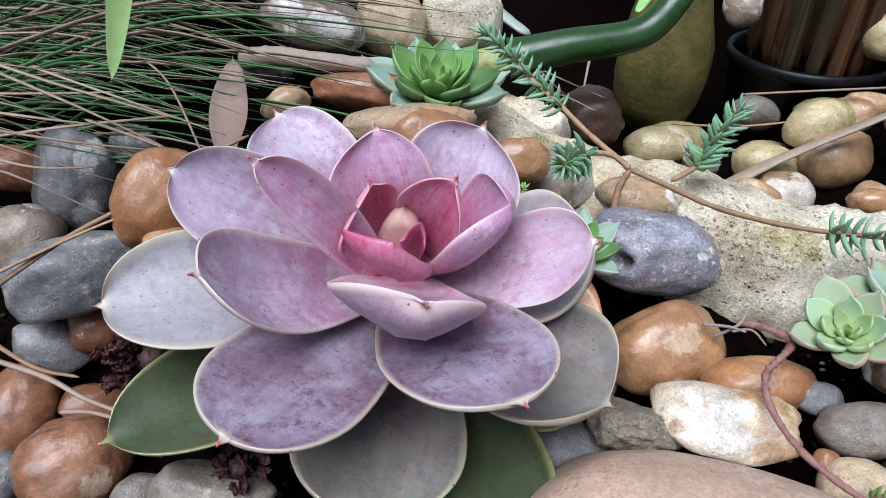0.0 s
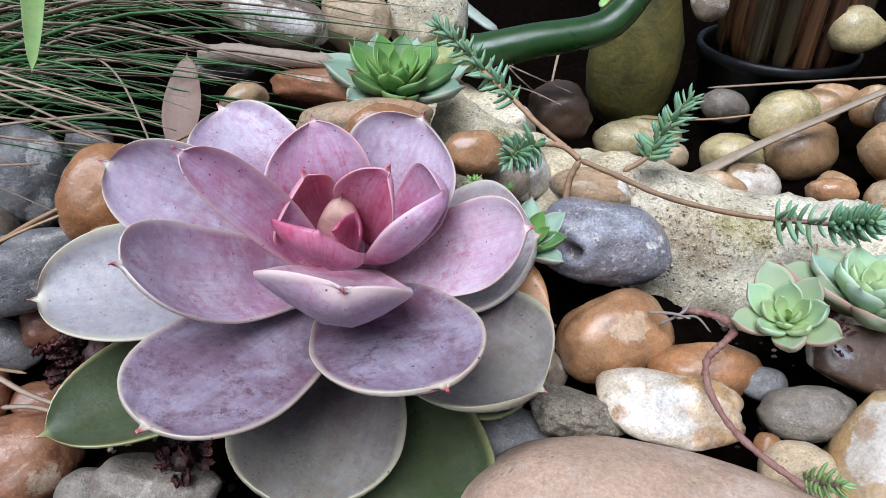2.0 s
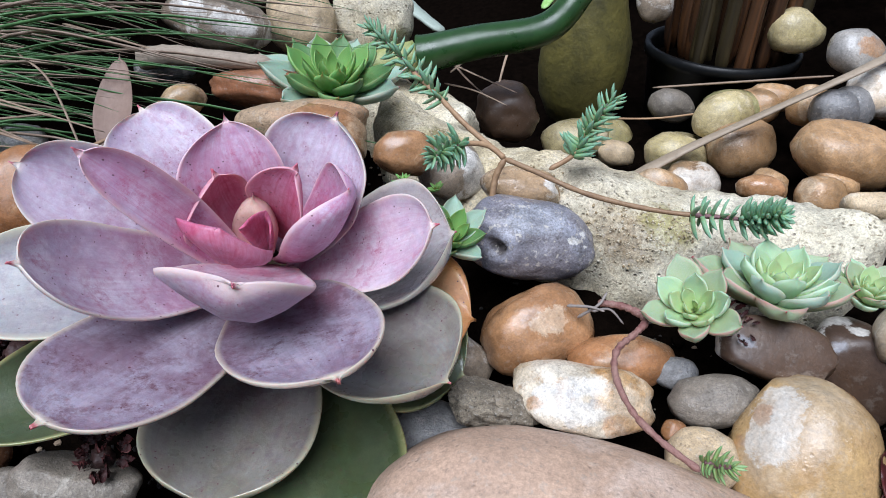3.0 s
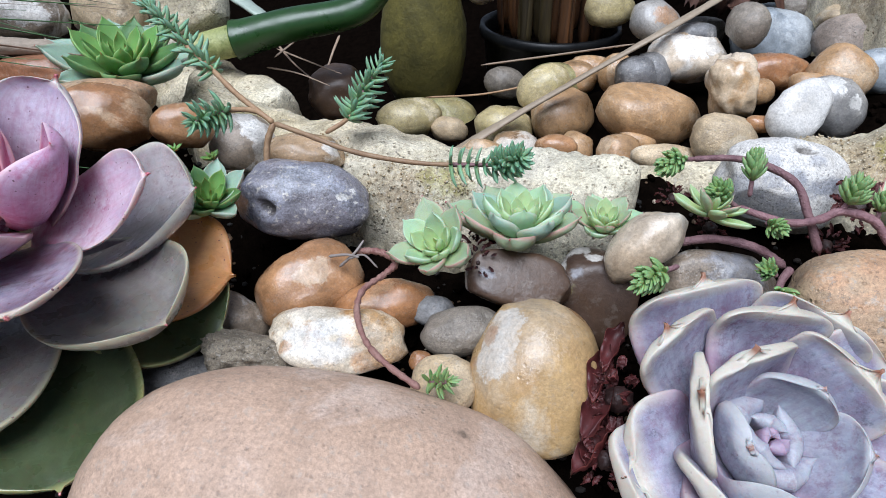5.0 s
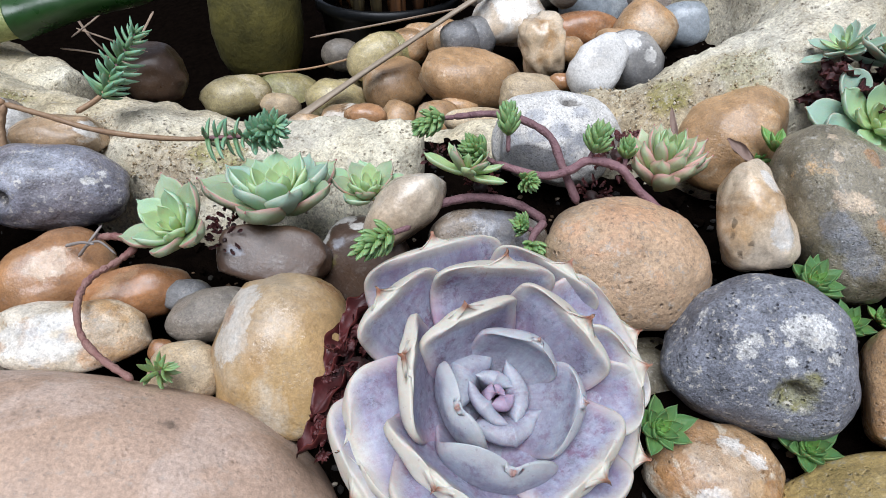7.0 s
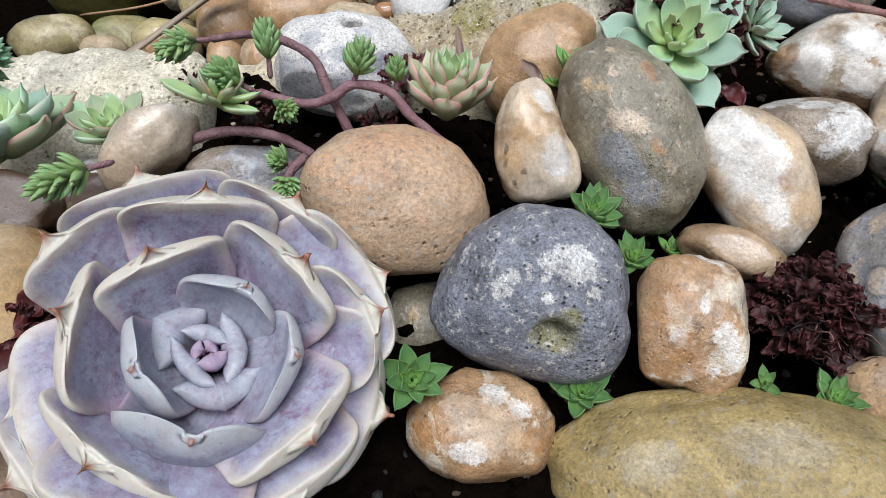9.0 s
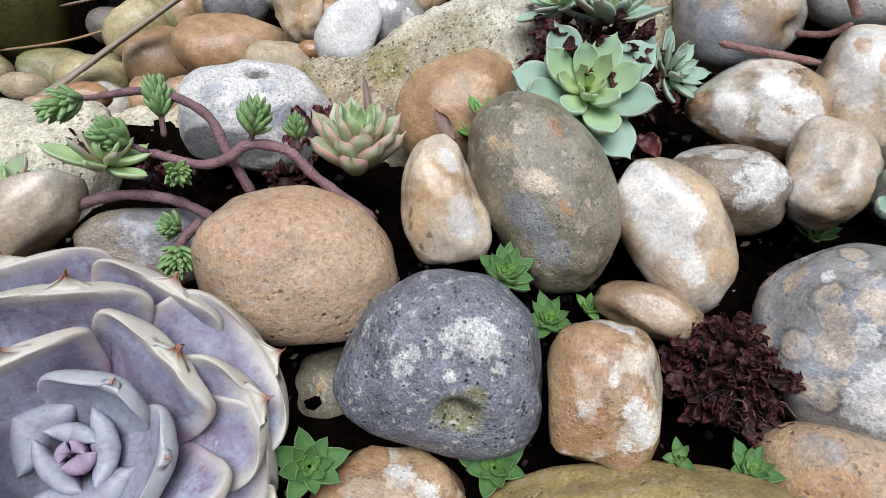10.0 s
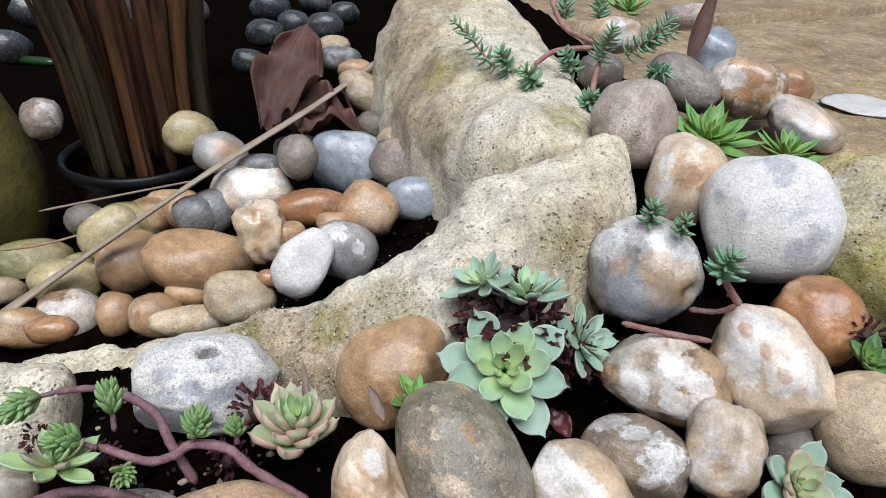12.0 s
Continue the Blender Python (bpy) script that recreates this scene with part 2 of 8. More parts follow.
def leaf_mat(name, inner, outer, rim, bloom, tip=(0.35, 0.06, 0.09), rough=0.42, blotch=0.35, fleck=0.6, rimwide=0.55, coat=0.0, flesh=0.13, side=None, streak=0.3, rimmost=0.8, wear=0.0):
    """Fleshy leaf: inner colour near the base, outer towards the end, a pale rim, waxy bloom in blotches, dark flecks."""
    k = Nodes(name)
    along, edge = k.attribute("along"), k.attribute("edge")
    c = k.mix(k.step(k.math("ADD", along, k.step(k.noise(70, 4), 0.2, 0.8, (-0.14, 0.14))), 0.12, 0.8), inner, outer)
    c = k.mix(k.step(k.noise(60, 10, 0.74, 0.3), 0.40, 0.60, (0, min(1, blotch * 1.25))), c, bloom)
    c = k.mix(1.0, c, k.step(k.noise(420, 6, 0.75), 0.25, 0.75, (0.84, 1.14)), "MULTIPLY")
    line = k.n.new("ShaderNodeCombineXYZ")
    for i, v in enumerate((k.math("MULTIPLY", k.attribute("across"), 13), k.math("MULTIPLY", along, 2.2), k.math("MULTIPLY", k.random, 40))):
        k.l.new(v, line.inputs[i])
    keep, k.co = k.co, line.outputs[0]
    lines = k.noise(1.0, 5, 0.65, 0.3)
    k.co = keep
    c = k.mix(k.step(lines, 0.45, 0.7, (0, streak)), c, inner)
    c = k.mix(k.math("MULTIPLY", k.step(k.noise(240, 9, 0.8, 0.08), 0.49, 0.63), k.step(k.noise(52, 3), 0.36, 0.58, (0.15, min(0.95, blotch * 1.25)))), c, tuple(0.9 * v for v in inner))
    if side:
        rim = k.mix(k.step(along, 0.55, 0.86), side, rim)
    c = k.mix(k.step(edge, rimwide, 1.0, (0, rimmost)), c, rim)
    c = k.mix(k.step(along, 0.986, 0.993, (0, 0.85)), c, tip)
    spots = k.math("MULTIPLY", k.step(k.math("ADD", k.cells(620), k.step(k.noise(1500, 3), 0.2, 0.8, (-0.12, 0.12))), 0.17, 0.1), k.step(k.noise(210, 3), 0.5, 0.56, (0, fleck)))
    c = k.mix(spots, c, (0.09, 0.03, 0.045))
    scuff = k.math("MULTIPLY", k.step(k.noise(300, 6, 0.75, 0.05), 0.57, 0.66), k.step(k.noise(55, 2), 0.52, 0.62, (0, 0.4)))
    c = k.mix(scuff, c, inner)
    if wear:
        rub = k.math("MULTIPLY", k.step(k.noise(460, 8, 0.8, 0.2), 0.52, 0.62), k.step(k.noise(75, 5, 0.65), 0.42, 0.62, (0.05, wear)))
        rub = k.math("MULTIPLY", rub, k.step(edge, 0.2, 0.75, (1, 0.15)))
        c = k.mix(rub, c, tuple(0.42 * v for v in outer))
    h = k.math("ADD", k.noise(650, 5, 0.7), k.math("MULTIPLY", k.noise(110, 4), 2.0))
    r = k.step(k.noise(120, 3), 0.3, 0.7, (rough - 0.1, rough + 0.14))
    return k.finish(c, r, h, 0.22, 0.0006, Specular_IOR_Level=0.45, Subsurface_Weight=flesh, Subsurface_Scale=0.006, Coat_Weight=coat, Coat_Roughness=0.15)


def plain_mat(name, a, b, scale=80, rough=0.6, bump=0.3, streak=None, **extra):
    """Two-tone surface with fine grain; streak stretches the grain along z."""
    k = Nodes(name)
    if streak:
        m = k.n.new("ShaderNodeMapping")
        m.inputs["Scale"].default_value = streak
        k.l.new(k.co, m.inputs["Vector"])
        k.co = m.outputs[0]
    c = k.mix(k.step(k.noise(scale, 6, 0.65, 0.5), 0.32, 0.68), a, b)
    c = k.mix(k.step(k.noise(scale * 7, 3), 0.5, 0.75, (0, 0.35)), c, tuple(v * 0.4 for v in a))
    hue = k.n.new("ShaderNodeHueSaturation")
    k.l.new(k.step(k.random, 0, 1, (0.8, 1.2)), hue.inputs["Value"])
    k.l.new(c, hue.inputs["Color"])
    return k.finish(hue.outputs[0], k.step(k.noise(scale * 2, 3), 0.3, 0.7, (max(0.05, rough - 0.12), rough + 0.1)), k.noise(scale * 6, 4), bump, 0.0006, **extra)


L = {
    "pink": leaf_mat("pink_lilac_leaf", (0.32, 0.12, 0.20), (0.37, 0.29, 0.385), (0.6, 0.52, 0.44), (0.55, 0.50, 0.58), tip=(0.5, 0.08, 0.14), blotch=0.6, rimwide=0.72, fleck=0.85),
    # Darker copy of the lilac tones, for two low leaves at the front.
    "pinkdark": leaf_mat("mottled_violet_leaf", (0.11, 0.04, 0.062), (0.205, 0.15, 0.205), (0.54, 0.47, 0.36), (0.34, 0.305, 0.375), tip=(0.4, 0.08, 0.1), blotch=0.7, rimwide=0.72, fleck=1.0),
    "pinkrose": leaf_mat("lilac_leaf_with_rose_base", (0.42, 0.13, 0.22), (0.47, 0.33, 0.43), (0.64, 0.5, 0.46), (0.58, 0.50, 0.57), tip=(0.5, 0.08, 0.14), blotch=0.65, rimwide=0.7, fleck=0.9),
    "pinkin": leaf_mat("rose_inner_leaf", (0.34, 0.025, 0.075), (0.47, 0.12, 0.22), (0.62, 0.32, 0.36), (0.50, 0.27, 0.37), tip=(0.5, 0.08, 0.14), blotch=0.5, rimwide=0.75, fleck=0.8, streak=0.6),
    "pinkmid": leaf_mat("rose_lilac_leaf", (0.42, 0.08, 0.18), (0.44, 0.27, 0.40), (0.66, 0.44, 0.46), (0.58, 0.48, 0.6), tip=(0.5, 0.08, 0.14), blotch=0.6, rimwide=0.72, fleck=0.85, streak=0.45),
    "heart": leaf_mat("pale_heart_leaf", (0.42, 0.13, 0.16), (0.46, 0.30, 0.23), (0.58, 0.34, 0.32), (0.48, 0.36, 0.33), blotch=0.2),
    "pinkpale": leaf_mat("pale_lilac_grey_leaf", (0.22, 0.18, 0.23), (0.29, 0.28, 0.285), (0.54, 0.5, 0.36), (0.37, 0.365, 0.37), blotch=0.5),
    "wetpale": leaf_mat("wet_lilac_grey_leaf", (0.22, 0.14, 0.16), (0.36, 0.32, 0.32), (0.55, 0.5, 0.4), (0.44, 0.42, 0.41), rough=0.2, blotch=0.5, coat=1.0),
    "oldgrey": leaf_mat("grey_green_old_leaf", (0.11, 0.06, 0.085), (0.175, 0.165, 0.13), (0.46, 0.43, 0.28), (0.25, 0.24, 0.23), rough=0.28, coat=0.7, blotch=0.5, fleck=0.9),
    "oldgreen": leaf_mat("dark_green_old_leaf", (0.033, 0.04, 0.018), (0.05, 0.07, 0.028), (0.36, 0.36, 0.15), (0.09, 0.11, 0.062), rough=0.3, coat=0.7),
    "oldorange": leaf_mat("orange_withered_leaf", (0.38, 0.15, 0.07), (0.56, 0.25, 0.075), (0.3, 0.12, 0.03), (0.5, 0.3, 0.16), tip=(0.08, 0.03, 0.01), rough=0.3, fleck=1.0, coat=0.4),
    "lav": leaf_mat("lavender_blue_leaf", (0.19, 0.095, 0.165), (0.205, 0.185, 0.26), (0.58, 0.53, 0.40), (0.37, 0.385, 0.465), tip=(0.27, 0.095, 0.045), rough=0.46, blotch=0.72, rimmost=0.75, rimwide=0.3, side=(0.47, 0.31, 0.39), fleck=0.25, wear=0.75),
    "lavin": leaf_mat("lavender_grey_leaf", (0.19, 0.125, 0.19), (0.245, 0.25, 0.315), (0.46, 0.46, 0.43), (0.37, 0.40, 0.45), tip=(0.36, 0.2, 0.16), rough=0.46, blotch=0.7, rimwide=0.55, side=(0.42, 0.34, 0.39), fleck=0.3, wear=0.6, rimmost=0.6),
    "lavheart": leaf_mat("mauve_heart_leaf", (0.24, 0.12, 0.20), (0.30, 0.21, 0.31), (0.36, 0.30, 0.36), (0.34, 0.29, 0.37), tip=(0.36, 0.2, 0.16), rough=0.46, blotch=0.5, rimwide=0.5, fleck=0.1, wear=0.3),
    "mint": leaf_mat("mint_green_leaf", (0.42, 0.54, 0.18), (0.30, 0.46, 0.28), (0.46, 0.56, 0.44), (0.42, 0.56, 0.42), tip=(0.4, 0.1, 0.12), blotch=0.3, fleck=0.2),
    "mintin": leaf_mat("lime_mint_leaf", (0.37, 0.48, 0.15), (0.35, 0.49, 0.23), (0.46, 0.57, 0.38), (0.43, 0.55, 0.35), tip=(0.42, 0.16, 0.12), blotch=0.3, fleck=0.15),
    "redmint": leaf_mat("pink_edged_mint_leaf", (0.30, 0.40, 0.12), (0.28, 0.38, 0.23), (0.45, 0.2, 0.2), (0.40, 0.40, 0.34), tip=(0.38, 0.04, 0.08), blotch=0.4, fleck=0.5),
    "mauvemint": leaf_mat("pale_mauve_green_leaf", (0.42, 0.50, 0.18), (0.44, 0.50, 0.32), (0.58, 0.24, 0.25), (0.54, 0.55, 0.42), tip=(0.38, 0.04, 0.08), blotch=0.5, fleck=0.8, rimwide=0.3),
    "bluegreen": leaf_mat("blue_green_leaf", (0.26, 0.39, 0.22), (0.27, 0.39, 0.30), (0.46, 0.47, 0.37), (0.36, 0.46, 0.40), tip=(0.4, 0.12, 0.1), blotch=0.4, fleck=0.3),
    "fresh": leaf_mat("fresh_green_leaf", (0.20, 0.36, 0.07), (0.115, 0.265, 0.06), (0.28, 0.44, 0.15), (0.19, 0.35, 0.13), tip=(0.3, 0.14, 0.07), blotch=0.3, fleck=0.1),
    "deep": leaf_mat("deep_green_leaf", (0.15, 0.26, 0.06), (0.075, 0.18, 0.06), (0.2, 0.31, 0.12), (0.12, 0.23, 0.1), tip=(0.25, 0.1, 0.06), blotch=0.3, fleck=0.1),
    "dry": leaf_mat("dark_red_dried_leaf", (0.008, 0.002, 0.002), (0.055, 0.008, 0.008), (0.14, 0.026, 0.022), (0.025, 0.004, 0.004), tip=(0.05, 0.02, 0.02), rough=0.6, blotch=0.5, fleck=0.4, flesh=0.0),
    "dryred": leaf_mat("crimson_brown_dried_leaf", (0.03, 0.006, 0.006), (0.10, 0.017, 0.017), (0.2, 0.05, 0.04), (0.06, 0.015, 0.015), tip=(0.1, 0.04, 0.03), rough=0.5, blotch=0.5, fleck=0.6, flesh=0.0),
    "dead": leaf_mat("russet_dead_leaf_blade", (0.04, 0.016, 0.010), (0.095, 0.04, 0.026), (0.16, 0.08, 0.055), (0.12, 0.06, 0.04), tip=(0.1, 0.05, 0.03), rough=0.75, streak=0.8, fleck=0.8, flesh=0.0),
    "greydead": leaf_mat("grey_brown_dead_blade", (0.17, 0.11, 0.085), (0.24, 0.165, 0.13), (0.2, 0.14, 0.11), (0.22, 0.16, 0.13), tip=(0.25, 0.18, 0.14), rough=0.6, fleck=0.5, flesh=0.0),
    "strap": leaf_mat("glossy_dark_green_strap", (0.03, 0.10, 0.02), (0.025, 0.085, 0.018), (0.04, 0.12, 0.03), (0.05, 0.13, 0.05), tip=(0.1, 0.2, 0.03), rough=0.3, fleck=0.1),
    "grassblade": leaf_mat("pale_green_grass_blade", (0.26, 0.44, 0.12), (0.34, 0.5, 0.18), (0.4, 0.55, 0.26), (0.38, 0.52, 0.26), tip=(0.3, 0.15, 0.06), rough=0.4, blotch=0.2, fleck=0.2),
    "needle": leaf_mat("sedum_needle", (0.17, 0.30, 0.12), (0.16, 0.32, 0.20), (0.30, 0.45, 0.33), (0.24, 0.38, 0.29), tip=(0.2, 0.36, 0.25), blotch=0.3, fleck=0.0),
    "needlelime": leaf_mat("lime_sedum_needle", (0.23, 0.33, 0.09), (0.17, 0.29, 0.11), (0.30, 0.41, 0.18), (0.24, 0.35, 0.17), tip=(0.34, 0.22, 0.12), blotch=0.3, fleck=0.0),
}
def grain_mat(name, stops):
    """Loose grains, each of its own tone."""
    k = Nodes(name)
    island = k.n.new("ShaderNodeNewGeometry").outputs["Random Per Island"]
    r = ramp(k.n, stops)
    k.l.new(island, r.inputs[0])
    return k.finish(r.outputs[0], 0.85, k.noise(900, 3), 0.4, 0.0005)


M["grain"] = grain_mat("sandy_grains", [(0.0, (0.26, 0.19, 0.10)), (0.3, (0.38, 0.30, 0.18)), (0.7, (0.48, 0.41, 0.29)), (1.0, (0.58, 0.53, 0.43))])

# Darker than wet soil: shade of the gaps and the back is in its colour.
M["soil"] = plain_mat("shaded_moist_soil", (0.0015, 0.0011, 0.0009), (0.0045, 0.003, 0.0022), 180, 0.9, 1.0, Specular_IOR_Level=0.0)
# Lower grain tones kept near black to go with the darkened soil.
M["grit"] = grain_mat("soil_grit", [(0.0, (0.003, 0.0025, 0.002)), (0.65, (0.014, 0.009, 0.006)), (0.86, (0.12, 0.07, 0.035)), (1.0, (0.4, 0.34, 0.26))])
M["stem"] = plain_mat("mauve_stem", (0.13, 0.06, 0.07), (0.25, 0.14, 0.145), 240, 0.6, 1.0)
M["stemred"] = plain_mat("red_stem", (0.22, 0.085, 0.075), (0.36, 0.21, 0.17), 240, 0.6, 1.0)
M["stembrown"] = plain_mat("brown_stem", (0.24, 0.14, 0.075), (0.34, 0.22, 0.12), 160, 0.6, 0.5)
M["straw"] = plain_mat("dry_straw", (0.25, 0.175, 0.12), (0.36, 0.27, 0.195), 120, 0.6, 0.4)
M["deadgrass"] = plain_mat("brown_dead_grass", (0.20, 0.135, 0.095), (0.33, 0.25, 0.19), 120, 0.6, 0.4)
M["reedstraw"] = plain_mat("grey_reed_blade", (0.30, 0.235, 0.165), (0.42, 0.34, 0.25), 60, 0.6, 0.4)
M["rootlet"] = plain_mat("grey_rootlet", (0.17, 0.145, 0.13), (0.28, 0.25, 0.23), 160, 0.7, 0.5)
M["grass"] = plain_mat("green_grass", (0.035, 0.10, 0.03), (0.075, 0.18, 0.05), 60, 0.5, 0.2)
M["blade"] = plain_mat("pale_green_blade", (0.20, 0.36, 0.09), (0.28, 0.44, 0.16), 300, 0.4, 0.3)
M["strap"] = plain_mat("dark_green_strap_leaf", (0.009, 0.036, 0.006), (0.02, 0.062, 0.012), 60, 0.35, 0.2)
M["sheath"] = plain_mat("pale_leaf_base", (0.15, 0.18, 0.05), (0.36, 0.37, 0.15), 140, 0.5, 0.8)
M["jug"] = plain_mat("mossy_olive_glaze", (0.045, 0.04, 0.006), (0.13, 0.11, 0.02), 48, 0.75, 1.0)
M["pot"] = plain_mat("black_plastic", (0.0025, 0.0027, 0.003), (0.005, 0.0055, 0.006), 60, 0.4, 0.2, Specular_IOR_Level=0.2)
# Both reed tones sit low: shade at the back is held in their colour.
M["reed"] = plain_mat("brown_reed_stalk", (0.008, 0.0035, 0.0015), (0.115, 0.047, 0.014), 170, 0.5, 0.4, streak=(1, 1, 0.05))
M["bark"] = plain_mat("grey_brown_bark", (0.30, 0.245, 0.19), (0.42, 0.345, 0.27), 90, 0.8, 0.9)
M["dark"] = plain_mat("dark_fill_and_fibre", (0.015, 0.006, 0.005), (0.045, 0.018, 0.015), 120, 0.6, 0.8)
M["reedgreen"] = plain_mat("olive_reed_stalk", (0.01, 0.007, 0.003), (0.05, 0.036, 0.012), 170, 0.5, 0.4, streak=(1, 1, 0.05))
M["palestrap"] = plain_mat("pale_blue_green_leaf", (0.3, 0.36, 0.3), (0.36, 0.42, 0.36), 60, 0.45, 0.2)

# ---- builders ----
def mesh_object(name, verts, faces, material, parent=None, label="", smooth=True, attrs=None):
    me = bpy.data.meshes.new(name)
    me.from_pydata([tuple(v) for v in verts], [], faces)
    if smooth:
        me.polygons.foreach_set("use_smooth", [True] * len(me.polygons))
    for key, values in (attrs or {}).items():
        me.attributes.new(key, "FLOAT", "POINT").data.foreach_set("value", values)
    me.materials.append(material)
    ob = new(name, me)
    if parent is not None:
        ob.parent = parent
    return tagged(ob, label)


def thing(name, place, label, category, group="", kind=""):
    ob = new(name)
    ob.location = place
    ob.empty_display_size = 0.01
    return tagged(ob, label, category, group, kind)


BALLS = {}


def ball(sub):
    if sub not in BALLS:
        bm = bmesh.new()
        bmesh.ops.create_icosphere(bm, subdivisions=sub, radius=1)
        BALLS[sub] = (np.array([v.co[:] for v in bm.verts]), [[v.index for v in f.verts] for f in bm.faces])
        bm.free()
    return BALLS[sub]


def wobble(n, scale, seed):
    off = Vector((seed * 1.7, seed * 2.9, seed * 0.6))
    return np.array([noise.noise(Vector(v) * scale + off) for v in n])


def stone(name, label, place, turn, size, mat, seed, sub=4, box=2.3, taper=(0, 0), bend=0.0, lumps=0.11, flats=(), dents=(), bow=0.0, marks=(), rugged=0.0, worn=0.7, group="pebbles of the bed", category="stone"):
    """A water-worn stone: a rounded box with taper, bend, low lumps, worn flats (normal, reach) and dents (direction,
    radius, depth).
    marks: mineral patches, and dark ones that paint the shade of hollows (kind, direction, radius)."""
    n, faces = ball(sub)
    p = n * (np.abs(n) ** box).sum(1, keepdims=True) ** (-1 / box)
    p = p * (1 + lumps * wobble(n, 1.1, seed) + lumps * 0.55 * wobble(n, 2.6, seed + 9) + lumps * 0.12 * wobble(n, 7.0, seed + 3))[:, None]
    if rugged:
        p = p * (1 + rugged * wobble(n, 5.0, seed + 5) + rugged * 0.6 * wobble(n, 12.0, seed + 6) + rugged * 0.3 * wobble(n, 26.0, seed + 7))[:, None]
    x, y, z = p.T.copy()
    p = np.stack([x * (1 + taper[0] * y) + bow * (y * y - 0.35), y * (1 + taper[1] * x) + bend * (x * x - 0.35), z], 1)
    rnd = random.Random(seed * 7 + 1)
    hollow = [(rnd.gauss(0, 1), rnd.gauss(0, 1), rnd.gauss(0, 1), rnd.uniform(0.28, 0.6), rnd.uniform(0.03, 0.11) * worn) for _ in range(5)]
    if worn:
        flats = list(flats) + [(rnd.gauss(0, 1), rnd.gauss(0, 1), rnd.gauss(0, 1), 1 - min(1.2, worn / 0.7) * rnd.uniform(0.05, 0.15)) for _ in range(3)]
    for nx, ny, nz, reach in flats:
        d = np.array((nx, ny, nz)) / math.sqrt(nx * nx + ny * ny + nz * nz)
        p = p - np.outer(np.maximum(0, p @ d - reach), d) * 0.8
    for nx, ny, nz, radius, depth in list(dents) + hollow:
        d = np.array((nx, ny, nz)) / math.sqrt(nx * nx + ny * ny + nz * nz)
        p = p - np.outer(depth * np.exp(-((n - d) ** 2).sum(1) / radius ** 2), d)
    p = p * np.array(size)
    tint = {}
    for kind, dx, dy, dz, radius in marks:
        far = np.sqrt(((n - np.array((dx, dy, dz))) ** 2).sum(1)) / radius
        tint[kind] = np.maximum(tint.get(kind, 0), np.clip(1.6 - far, 0, 1))
    ob = mesh_object(name, p, faces, M[mat], attrs={k: list(v) for k, v in tint.items()})
    ob.matrix_basis = pose(*place, *turn)
    return tagged(ob, label, category, group)


def leaf_data(name, length, width, cup=0.8, curl=0.5, thick=0.10, tip=0.035, base=0.35, peak=0.70, nu=22, nk=20, material=None, wave=0.0, seed=0, spike=0.07, blunt=2.6, rim=0.75, puff=0.3, ripple=1.0, square=0.85):
    """One fleshy leaf as mesh data: base at the origin, tip on +x at that length, upper face towards +z."""
    us = 1 - (1 - np.linspace(0, 1, nu)) ** 1.35
    ang = curl * (us - 0.5)
    step = np.diff(us, prepend=0)
    cx, cz = np.cumsum(np.cos(ang) * step), np.cumsum(np.sin(ang) * step)
    end = math.atan2(cz[-1], cx[-1])
    sc = length / math.hypot(cx[-1], cz[-1])
    c, s = math.cos(-end), math.sin(-end)
    px, pz = (cx * c - cz * s) * sc, (cx * s + cz * c) * sc
    slope = ang - end
    body = 1 - tip
    verts, along, edge, across = [], [], [], []
    for i, u in enumerate(us):
        q = min(u / body, 1.0)
        if q < peak:
            w = base + (1 - base) * math.sin(0.5 * math.pi * q / peak) ** 1.3
        else:
            w = max(0.0, 1 - ((q - peak) / (1 - peak)) ** blunt) ** 0.5
        w = max(w, spike * (max(0.0, 1 - u) / max(tip, 1e-3)) ** 1.4 if u > body - 0.05 else 0.0, 0.012)
        h = width * 0.5 * w
        t = thick * width * (0.1 + 0.9 * min(1, w * 1.7)) * (1.25 - 0.45 * u)
        for j in range(nk):
            phi = 2 * math.pi * j / nk
            v, o = math.cos(phi), math.sin(phi)
            v = math.copysign(abs(v) ** square, v)
            a = cup * v
            yy = h * (math.sin(a) / cup if cup else v)
            zz = h * ((1 - math.cos(a)) / cup if cup else 0)
            off = t * math.copysign(abs(o) ** rim, o) * (puff if o > 0 else 1.0)
            zz += off
            if wave:
                zz += wave * width * noise.noise(Vector((u * 3 * ripple + seed, v * 1.5 * ripple, seed * 0.7))) * (0.3 + abs(v))
            verts.append((px[i] - math.sin(slope[i]) * zz, yy, pz[i] + math.cos(slope[i]) * zz))
            along.append(u)
            across.append(v)
            edge.append(max(abs(v) ** 5, min(1, max(0, (u - 0.89) / 0.09)) ** 2))
    faces = []
    for i in range(nu - 1):
        for j in range(nk):
            k = (j + 1) % nk
            faces.append((i * nk + j, i * nk + k, (i + 1) * nk + k, (i + 1) * nk + j))
    faces.append(tuple(range(nk))[::-1])
    faces.append(tuple((nu - 1) * nk + j for j in range(nk)))
    me = bpy.data.meshes.new(name)
    me.from_pydata(verts, [], faces)
    me.polygons.foreach_set("use_smooth", [True] * len(me.polygons))
    for key, values in (("along", along), ("edge", edge), ("across", across)):
        me.attributes.new(key, "FLOAT", "POINT").data.foreach_set("value", values)
    me.materials.append(material)
    return me


def leaf_frame(base, tip, up, twist=0.0):
    x = (Vector(tip) - Vector(base)).normalized()
    z = (Vector(up) - x * Vector(up).dot(x)).normalized()
    m = Matrix((x, z.cross(x), z)).transposed().to_4x4()
    return Matrix.Translation(base) @ m @ pose(0, 0, 0, math.degrees(twist))


